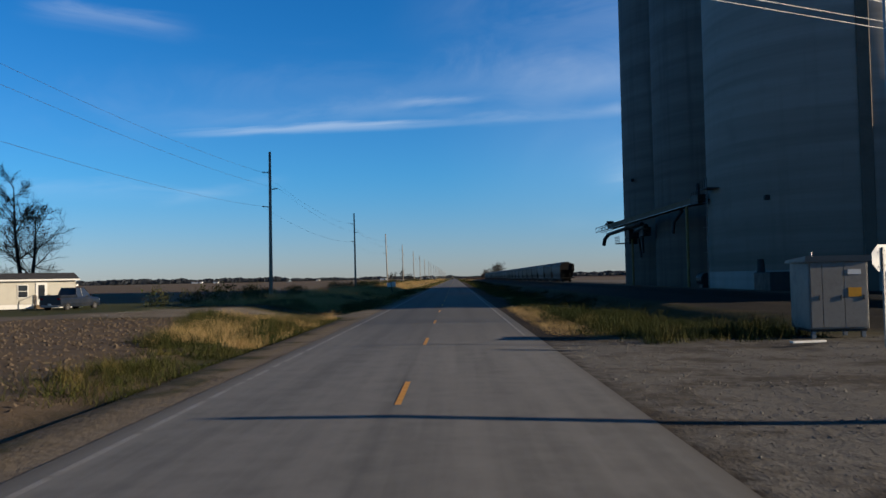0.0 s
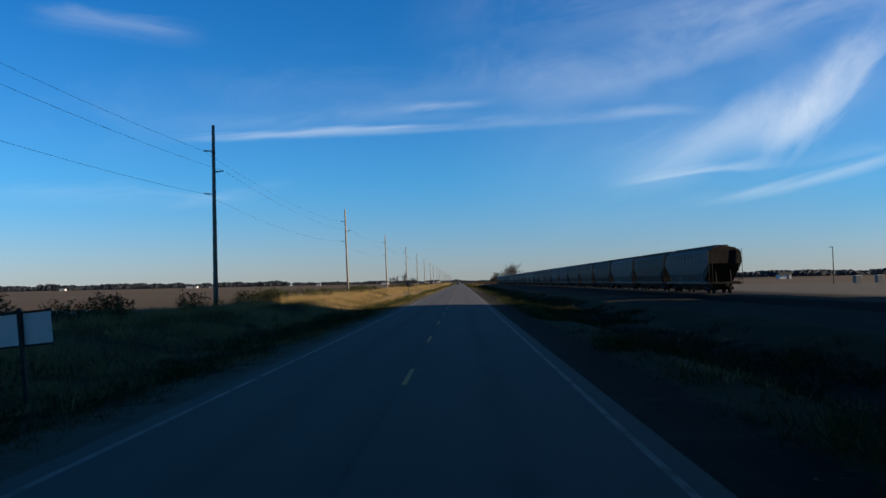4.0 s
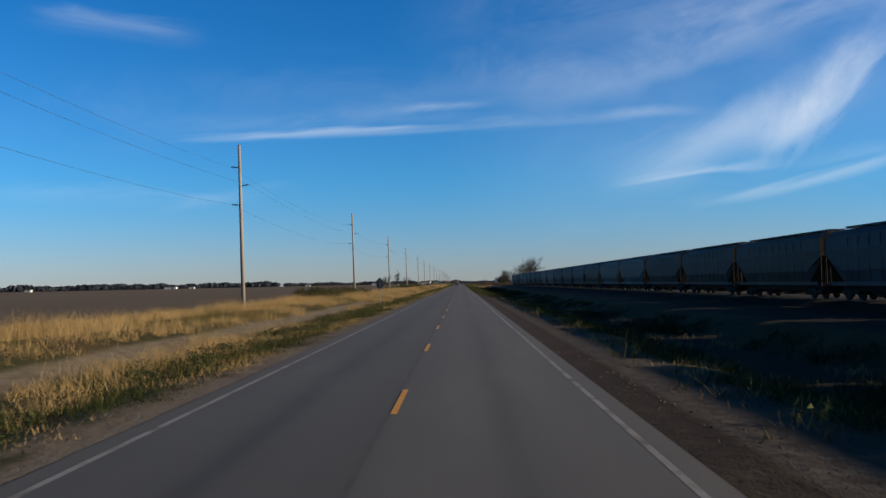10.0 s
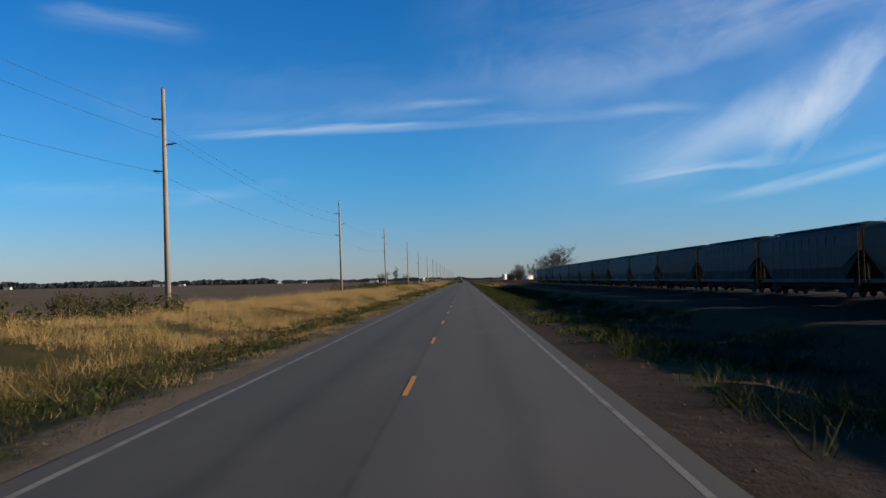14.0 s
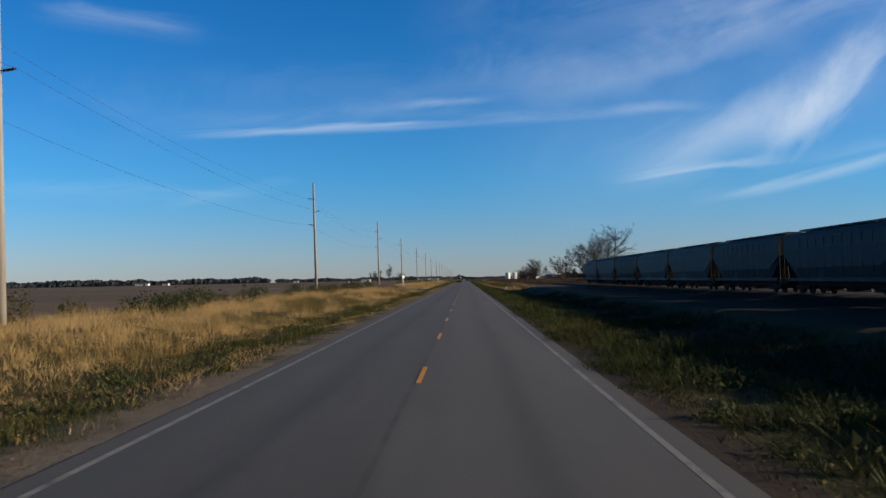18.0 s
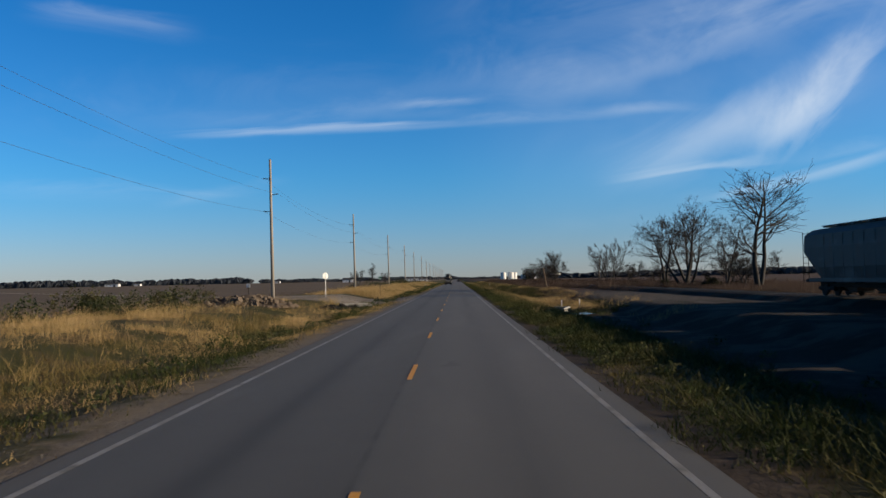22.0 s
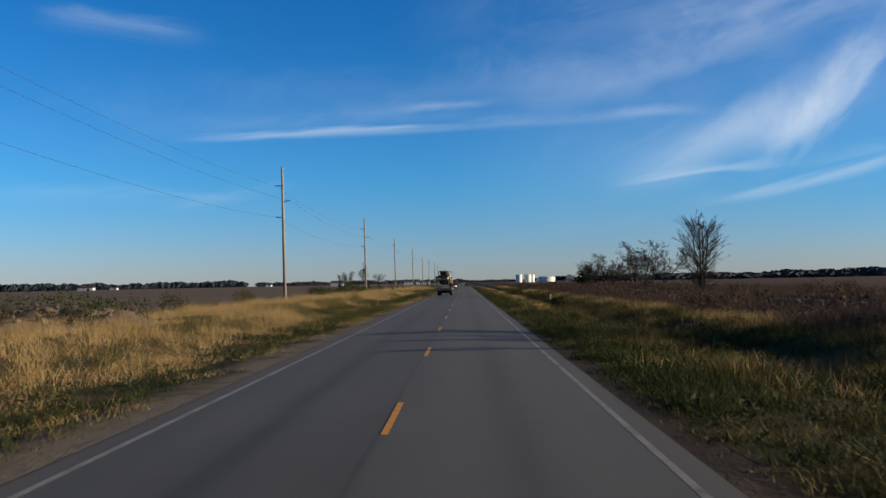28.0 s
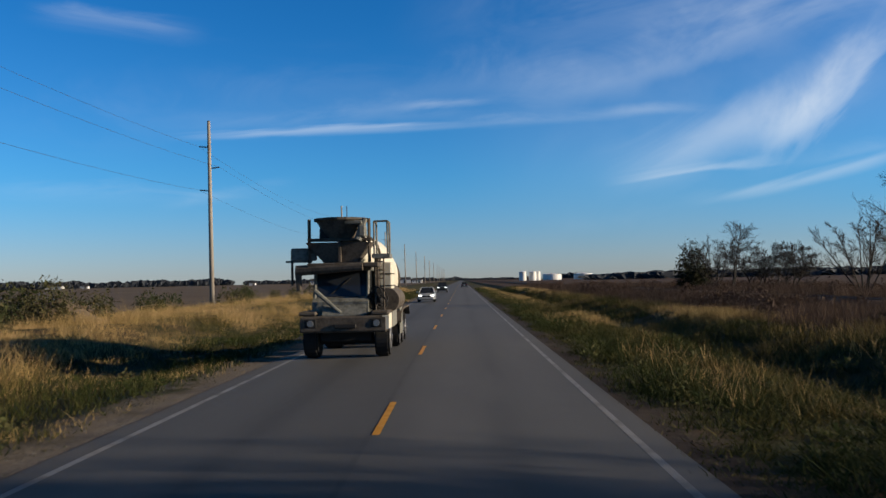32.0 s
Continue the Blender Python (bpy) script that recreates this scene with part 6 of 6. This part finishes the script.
# right verge and ditch
x, y = scatter(170000, 3.9, 14.5, 26, 1075)
p = patchy(x - 60, y, 0.3)
q = patchy(x + 17, y + 23, 0.75)
wide = 1.35 * smooth(440.0, 400.0, y)
yard = (y > 604) & (y < 652) & (x > 9.0)
near = smooth(690.0, 720.0, y)
sparse = np.where(y < 440, smooth(0.30, 0.62, p) * 0.8, smooth(0.05, 0.45, p))
x, y, p, q = kept4(x, y, p, q, (sparse * (1 - near) + near * (0.5 + 0.5 * p) * smooth(0.02, 0.35, q)) * smooth(3.95, 4.45, x - wide + 0.8 * (q - 0.5)) * (1 - 0.5 * smooth(920, 960, y)) * ~yard * np.where((y > 264) & (y < 385) & (x < 6.7 + 0.8 * (q - 0.5)), 0.22, 1.0))
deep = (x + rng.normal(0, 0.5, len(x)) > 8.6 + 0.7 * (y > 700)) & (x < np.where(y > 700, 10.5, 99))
thin = ~(deep & (rng.random(len(x)) < 0.45))
x, y, p, q, deep = x[thin], y[thin], p[thin], q[thin], deep[thin]
tall = (0.12 + 0.42 * p) * (0.40 + 0.60 * smooth(4.1, 5.8, x)) * (0.45 + 1.0 * q)
crest = ~deep & (y > 640) & (np.abs(x + rng.normal(0, 0.5, len(x)) - 7.6) < 1.0) & (q > 0.4)
for sel, mat, lab, w in ((~deep & ~crest, GREEN, "green and yellow grass beside the road", 0.020), (crest, OLIVE, "olive and straw grass on the ditch crest", 0.018), (deep, SHADED_DITCH, "ditch grass with shade in its dark colour", 0.026)):
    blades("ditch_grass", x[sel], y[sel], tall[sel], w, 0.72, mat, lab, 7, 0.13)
x, y = scatter(82000, 3.95, 8.8, 440, 920)
q = patchy(x + 17, y + 23, 0.75)
p = patchy(x - 41, y, 1.3)
x, y, p = kept(x, y, p, (0.35 + 0.65 * q) * smooth(4.0, 4.6, x + 0.7 * (q - 0.5)) * (0.45 + 0.55 * smooth(690, 720, y)))
blades("ditch_grass", x, y, 0.07 + 0.29 * p * smooth(4.0, 5.1, x), 0.025, 0.95, GREEN, "lush clumped green grass along the shoulder", 7, 0.11)
x, y = scatter(60000, 5.6, 16.5, 640, 1075)
p = patchy(x + 11, y, 0.25)
ridge = np.exp(-((x - 7.9) / 0.7) ** 2) + np.exp(-((x - 14.2) / 1.3) ** 2)
x, y, p = kept(x, y, p, np.clip(smooth(0.45, 0.8, p) * (0.14 + 1.0 * ridge * smooth(690, 760, y) * smooth(0.35, 0.7, patchy(x * 0, y, 0.09))), 0, 1) * ((x < 9.2) | (x > 12.4)))
blades("dry_grass", x, y, 0.18 + 0.40 * p, 0.020, 0.45, DRY, "straw-coloured tufts along the ditch bank", 7, 0.16)
x, y = scatter(3200, 7.6, 13.0, 660, 692)
p = patchy(x, y, 0.4)
x, y, p = kept(x, y, p, smooth(0.25, 0.6, p))
blades("dry_grass", x, y, 0.25 + 0.5 * p, 0.013, 0.45, DRY, "straw-coloured tufts beside the gravel yard", 9, 0.18)
x, y = scatter(16000, 5.0, 13.0, 26, 640)
p = patchy(x + 91, y, 0.3)
x, y, p = kept(x, y, p, smooth(0.6, 0.8, p) * smooth(5.2, 8.0, x) * (y < 596))
blades("dry_grass", x, y, 0.08 + 0.24 * p, 0.012, 0.55, DRY, "sparse dry tufts along the ditch", 9, 0.18)
# olive hummocks on the far bank of the ditch
x, y = scatter(30000, 10.0, 16.0, 700, 1000)
p, q = patchy(x + 61, y, 0.28), patchy(x - 8, y + 3, 0.8)
x, y, p, q = kept4(x, y, p, q, smooth(0.15, 0.5, p) * smooth(9.9, 11.2, x) * smooth(16.2, 14.0, x) * (1 - 0.5 * smooth(900, 960, y)))
blades("verge_grass", x, y, (0.16 + 0.40 * p) * (0.5 + 0.9 * q), 0.022, 0.6, OLIVE, "olive and straw hummocks on the ditch bank", 8, 0.16)
# lush growth between the gravel lot and the track
x, y = scatter(5200, 5.8, 14.0, 22, 50)
p = patchy(x + 4, y, 0.35)
q = patchy(x, y + 15, 1.1)
x, y, p, q = kept4(x, y, p, q, smooth(0.0, 0.9, (x - 5.6) / 2.0 - 0.2) * smooth(14.0, 12.0, x) * smooth(22.5, 26.0, y + 0.4 * (11 - x)) * smooth(0.1, 0.5, p + 0.3 * q))
blades("verge_grass", x, y, (0.22 + 0.55 * p) * (0.5 + 0.9 * q) * (0.5 + 0.5 * smooth(5.8, 8.0, x)), 0.022, 0.5, GREEN, "lush green grass at the edge of the gravel lot", 10, 0.16)
x, y = scatter(1300, 4.6, 6.4, 27, 56)
blades("dry_grass", x, y, rng.uniform(0.05, 0.22, len(x)), 0.015, 0.7, DRY, "flattened dry grass along the lot's edge", 7, 0.16)
# rough grass in front of the gravel drive
x, y = scatter(9000, -14.5, -5.4, 12, 46)
p = patchy(x, y, 0.4)
q = patchy(x + 9, y, 1.2)
left_rim = -7.6 - 0.20 * (y - 14.0)
x, y, p, q = kept4(x, y, p, q, smooth(0.1, 0.5, p) * smooth(-5.6, -6.3, x + 0.5 * (q - 0.5)) * smooth(-0.8, 0.8, x - left_rim + 1.6 * (p - 0.5)) * smooth(11, 17, y))
blades("verge_grass", x, y, (0.15 + 0.45 * p) * (0.5 + 0.9 * q) * smooth(-5.4, -6.8, x), 0.018, 0.5, GREEN, "rough green grass before the gravel drive", 9, 0.14)
x, y = scatter(3000, -13.0, -6.2, 26, 46)
p = patchy(x + 2, y + 8, 0.5)
x, y, p = kept(x, y, p, smooth(0.35, 0.7, p) * smooth(-0.5, 0.8, x + 7.6 + 0.2 * (y - 14.0)))
blades("dry_grass", x, y, 0.2 + 0.45 * p, 0.015, 0.45, DRY, "dry tufts before the gravel drive", 8, 0.14)
# thick straw beyond the gravel drive, round the name sign
x, y = scatter(6500, -16.5, -8.2, 704, 735)
p, q = patchy(x + 13, y, 0.4), patchy(x, y + 27, 1.1)
x, y, p, q = kept4(x, y, p, q, (0.3 + 0.7 * smooth(0.1, 0.5, p)) * smooth(-8.2, -9.8, x) * smooth(-16.5, -14.5, x) * smooth(704, 709, y))
blades("dry_grass", x, y, (0.45 + 0.55 * p) * (0.6 + 0.7 * q), 0.016, 0.45, DRY, "thick pale straw grass beyond the gravel drive", 9, 0.2)
# the overgrown mound between the ditch and the gravel lane
y = rng.uniform(658, 740, 7000)
x = 10.6 + (y - 658) * 0.082 + rng.normal(0, 0.95, len(y))
p, q = patchy(x + 21, y, 0.35), patchy(x, y - 33, 1.0)
for sel, mat, lab in ((q < 0.55, DRY, "straw-coloured tufts on a mound beside the gravel lane"), (q >= 0.55, WEED, "reddish dead weeds on a mound beside the gravel lane")):
    blades("dry_grass", x[sel], y[sel], (0.20 + 0.55 * p[sel]) * (0.6 + 0.6 * q[sel]), 0.017, 0.45, mat, lab, 8, 0.18)
# brown weeds between ditch and trees
x, y = scatter(90000, 13.8, 56.0, 694, 1075)
p = patchy(x, y, 0.12)
x, y, p = kept(x, y, p, (0.3 + 0.7 * p) * (np.abs(x - TRACK_X) > 1.8) * ((x > 23.5) | (y > 736)) * (1 - 0.6 * smooth(36.0, 50.0, x)))
blades("brown_weeds", x, y, (0.25 + 1.0 * p * p + 0.25 * rng.random(len(x))) * (0.6 + 0.4 * smooth(14.0, 17.0, x)), 0.03, 0.35, WEED, "dense red-brown dead weeds", 7, 0.35)
x, y = scatter(8000, 30.0, 42.0, 630, 700)
blades("brown_weeds", x, y, np.full(len(x), 0.8), 0.03, 0.3, WEED, "red-brown dead weeds under the trees", 6, 0.3)


def shrubs(name, centres, label, mat=SHRUB, count=170, leaf=1.0):
    """Clumps of many small leaves round short stems."""
    out = []
    for cx, cy, r, h in centres:
        n = int(count * r * r)
        u = rng.normal(0, 1, (n, 3))
        u /= np.linalg.norm(u, axis=1)[:, None]
        rad = rng.uniform(0.35, 1.0, n) ** 0.5
        bump_ = 1 + 0.35 * np.sin(u[:, 0] * 5 + cx) * np.cos(u[:, 1] * 4 + cy)
        c = u * (rad * bump_)[:, None] * np.array([r, r, h * 0.62])
        c[:, 2] = np.abs(c[:, 2] + h * 0.35)
        c += np.array([cx, cy, float(land(cx, cy))])
        a, b = rng.normal(0, 1, (n, 3)), rng.normal(0, 1, (n, 3))
        s = rng.uniform(0.03, 0.09, n)[:, None] * leaf
        out.append(np.stack([c, c + a * s, c + b * s], 1))
    return tagged(tri_mesh(name, np.concatenate(out).astype(np.float32), mat), label, "shrub", kind="stuff")


def stones(name, label, n, x0, x1, y0, y1, s0, s1, mat, power=2.5):
    """Loose stones: low eight-sided lumps half sunk in the ground."""
    x, y = scatter(n, x0, x1, y0, y1)
    s = s0 + (s1 - s0) * rng.random(n) ** power
    base = np.array([(1, 0, 0), (0, 1, 0), (-1, 0, 0), (0, -1, 0), (0, 0, 1)], float)
    P = base[None] * s[:, None, None] * rng.uniform(0.6, 1.3, (n, 5, 1))
    a = rng.uniform(0, 6.28, n)
    c, q = np.cos(a)[:, None], np.sin(a)[:, None]
    P = np.stack([P[..., 0] * c - P[..., 1] * q, P[..., 0] * q + P[..., 1] * c, P[..., 2] * 0.7], -1)
    P += np.stack([x, y, land(x, y) - 0.004], -1)[:, None]
    V = np.stack([P[:, [i, (i + 1) % 4, 4]] for i in range(4)], 1).reshape(-1, 3, 3)
    return tagged(tri_mesh(name, V.astype(np.float32), mat), label, "stones", kind="stuff")


STONE = leafy("limestone_chips", (0.062, 0.0583, 0.0533), (0.211, 0.198, 0.18), (0.124, 0.115, 0.102), 0.9, 0.0)
CLOD = leafy("soil_clods", (0.0465, 0.0341, 0.0248), (0.124, 0.0961, 0.0694), (0.0806, 0.0608, 0.0434), 0.95, 0.0)
stones("gravel", "loose pale limestone gravel on the lot", 16000, 4.3, 17.0, -2.0, 25.0, 0.010, 0.042, STONE, 3.0)
stones("gravel", "loose dark gravel along the road shoulder", 9000, 4.1, 5.4, 26.0, 900.0, 0.012, 0.05, CLOD)
stones("gravel", "loose gravel along the road shoulders", 9000, -5.4, -4.1, 20.0, 900.0, 0.010, 0.030, STONE)
stones("gravel", "loose gravel and lumps on the drives", 6000, -22.0, -4.4, 44.5, 56.0, 0.012, 0.06, STONE, 3.0)
stones("clods", "lumps of dry earth on the gravel drive", 4000, -18.0, -4.6, 674.0, 698.0, 0.012, 0.07, CLOD, 3.0)
stones("clods", "clods of dry earth on bare ground", 15000, -30.0, -7.2, 4.0, 45.0, 0.015, 0.13, CLOD, 3.0)
stones("clods", "clods of dark earth along the shoulder", 6000, 4.4, 8.0, 180.0, 660.0, 0.012, 0.06, CLOD, 4.0)
stones("clods", "clods along the edge of the ploughed field", 9000, -34.0, -21.0, 85.0, 900.0, 0.04, 0.2, CLOD, 3.0)

cent = []
for y0, y1, n in ((60, 100, 16), (140, 225, 34), (232, 300, 34), (375, 430, 46), (520, 566, 22), (585, 640, 30), (640, 660, 10), (775, 850, 10), (880, 925, 22), (935, 1060, 14)):
    for _ in range(n):
        r = rng.uniform(0.5, 1.25)
        cent.append((rng.uniform(-23.5, -16.5), rng.uniform(y0, y1), r, 0.55 + r * rng.uniform(0.7, 1.1)))
cent += [(-20.4, 906.0, 2.3, 2.3), (-19.2, 904.5, 1.4, 1.6), (-19.0, 797.5, 0.9, 1.7), (-22.0, 800.5, 1.0, 1.9), (-25.0, 802.0, 1.2, 1.8), (-17.2, 794.8, 0.7, 1.3)]
shrubs("shrubs", cent, "dark green leafy shrubs along the fence row", SHRUB, 750, 1.15)
cent = [(rng.uniform(6.2, 12.0), rng.uniform(30, 1060), rng.uniform(0.2, 0.5), rng.uniform(0.25, 0.45)) for _ in range(520)]
cent += [(rng.uniform(-9, -6), rng.uniform(60, 1060), rng.uniform(0.2, 0.55), rng.uniform(0.2, 0.5)) for _ in range(1000)]
cent += [(rng.uniform(4.7, 9.0), rng.uniform(690, 960), rng.uniform(0.18, 0.42), rng.uniform(0.14, 0.30)) for _ in range(600)]
cent += [(rng.uniform(4.6, 8.0), rng.uniform(400, 690), rng.uniform(0.18, 0.42), rng.uniform(0.14, 0.30)) for _ in range(700)]
shrubs("low_weeds", cent, "low dark green broad-leaved weeds on the verges", WEEDLEAF, 620, 0.75)
BRUSH = leafy("dead_brush_twigs", (0.030, 0.020, 0.015), (0.070, 0.046, 0.034), (0.050, 0.034, 0.028))
cent = [(*((rng.uniform(15.5, 23.0), rng.uniform(742, 1070)) if rng.random() < 0.45 else (rng.uniform(29.5, 46.0), rng.uniform(696, 1070))), rng.uniform(0.5, 1.5), rng.uniform(0.7, 1.7)) for _ in range(330)]
shrubs("dead_brush", cent, "tangled dead brown brush in the weeds", BRUSH, 260, 1.4)
EVERGREEN = leafy("dark_evergreen_leaves", (0.010, 0.014, 0.007), (0.026, 0.030, 0.014), (0.034, 0.030, 0.018))
CEDAR = [(35.3, 986.0, 1.5, 7.6), (36.6, 987.2, 1.5, 6.6), (34.0, 985.0, 1.4, 5.6), (37.8, 988.0, 1.5, 4.4), (35.6, 984.6, 1.6, 3.4)]
for clumps in (CEDAR, [(34.5, 722.5, 0.8, 1.3)], [(34.0, 697.0, 1.2, 1.7)], [(33.5, 741.0, 0.7, 1.0)]):
    b = shrubs("bush", clumps, "dense dark evergreen bush beside the railway", EVERGREEN, 800, 2.4)
    b["kind"] = ""
    tagged(b, category="bush")

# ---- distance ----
# blue-grey leaf colour: the haze of distance is painted in
HAZY_TREES = leafy("far_woods", (0.034, 0.040, 0.049), (0.046, 0.053, 0.063), (0.040, 0.046, 0.056), trans=0.0)


def far_wood(name, pts, h, label, dens=0.13):
    """A far belt of wood: rounded crowns of uneven height, each a fan of broad facets."""
    out = []
    k = np.arange(7)
    for (x0, y0), (x1, y1) in zip(pts[:-1], pts[1:]):
        L = math.hypot(x1 - x0, y1 - y0)
        n = int(L * dens * 10)
        f = rng.uniform(0, 1, n)
        hh = h * (0.40 + 0.60 * patchy(f * L + x0, f * 0, 0.016)) * rng.uniform(0.5, 1.15, n)
        cx, cy = x0 + (x1 - x0) * f, y0 + (y1 - y0) * f + rng.uniform(-25, 25, n)
        w = rng.uniform(5, 11, n)
        an = np.pi * k / 6
        rx = cx[:, None] + w[:, None] * np.cos(an)[None] * rng.uniform(0.8, 1.2, (n, 7))
        rz = hh[:, None] * (0.58 + 0.42 * np.sin(an)[None] * rng.uniform(0.85, 1.1, (n, 7)))
        ry = np.broadcast_to(cy[:, None], rx.shape) + rng.uniform(-3, 3, rx.shape)
        P = np.stack([rx, ry, rz], -1)
        C = np.repeat(np.stack([cx, cy, -0.3 + 0 * cx], -1)[:, None], 6, 1)
        out.append(np.stack([C, P[:, :-1], P[:, 1:]], 2).reshape(-1, 3, 3))
    return tagged(tri_mesh(name, np.concatenate(out).astype(np.float32), HAZY_TREES), label, "woods", kind="stuff")


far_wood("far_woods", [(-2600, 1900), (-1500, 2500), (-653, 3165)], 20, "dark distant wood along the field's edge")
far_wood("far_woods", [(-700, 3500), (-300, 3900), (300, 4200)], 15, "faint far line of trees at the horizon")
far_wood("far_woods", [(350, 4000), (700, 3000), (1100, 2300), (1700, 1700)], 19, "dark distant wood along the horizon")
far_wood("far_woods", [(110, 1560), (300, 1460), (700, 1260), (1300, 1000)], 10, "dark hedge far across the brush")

TANK = plain("white_tank_paint", (0.576, 0.576, 0.562), 0.5, 0, 0.12, 0.2)
for x, y, r, h in ((66, 1727, 3.8, 9.5), (77, 1735, 4.0, 9.5), (82.5, 1740, 3.4, 9.5), (116, 1900, 12.0, 7.0), (156, 1905, 12.0, 7.0)):
    t = thing("storage_tank", "white cylindrical storage tank far across the fields", "tank", pose(x, y, 0))
    part("shell", rod(B(), (0, 0, -0.2), (0, 0, h), r, None, 32), TANK, t, smooth=False)
    part("roof", rod(B(), (0, 0, h), (0, 0, h + r * 0.12), r, r * 0.1, 32), TANK, t)
BARN = plain("far_white_siding", (0.54, 0.533, 0.518), 0.7, 0, 0.15, 0.3)


def farm_house(x, y, L, W, H, rz=0, roofm=None, wall=None, label="white farm building far across the fields"):
    f = thing("farm_building", label, "building", pose(x, y, 0, 0, 0, rz))
    part("wall", box(B(), (0, 0, H / 2 - 0.2), (L, W, H + 0.4)), wall or BARN, f)
    part("roof", extrude_profile(B(), [(-W / 2 - 0.4, H), (W / 2 + 0.4, H), (0, H + W * 0.28)], "x", -L / 2 - 0.4, L / 2 + 0.4), roofm or SHINGLE, f)
    part("door", box(B(), (L * 0.2, -W / 2 - 0.03, H * 0.4), (L * 0.15, 0.08, H * 0.8)), DARK_STEEL, f)
    for i in (-0.35, -0.1):
        part("window", box(B(), (L * i, -W / 2 - 0.03, H * 0.6), (L * 0.08, 0.08, H * 0.25)), GLASS, f)


for a in ((-742, 2338, 30, 12, 5), (-690, 2345, 14, 9, 4), (-1010, 2150, 14, 10, 5), (-1300, 2000, 18, 10, 6), (-420, 2500, 12, 9, 4),
          (-150, 1720, 14, 9, 4), (-60, 1700, 18, 9, 3.6), (-44, 1700, 10, 8, 3),
          (420, 1400, 16, 9, 5), (560, 1500, 12, 9, 5), (330, 1250, 12, 8, 5)):
    farm_house(*a)
farm_house(196, 600, 7, 6, 2.6)
# yard lamp and pumps on the far side of the track
lamp = thing("yard_lamp", "tall yard lamp post in the gravel lot", "lamp", pose(83.5, 285.0, 0.1))
part("pole", rod(B(), (0, 0, -0.2), (0, 0, 8.1), 0.13, 0.09, 10), DARK_STEEL, lamp)
part("head", box(B(), (-0.35, 0, 8.1), (0.8, 0.3, 0.16), 0.04), DARK_STEEL, lamp)
for x, y in ((92, 292), (97, 292), (108, 294), (110.5, 294)):
    bin_ = thing("storage_bin", "pale storage bin standing in the gravel lot", "bin", pose(x, y, 0.1))
    part("body", box(B(), (0, 0, 0.8), (1.5, 1.5, 1.7), 0.08), CAB, bin_)
    part("lid", box(B(), (0, 0, 1.7), (1.6, 1.6, 0.12), 0.04), WHITE, bin_)
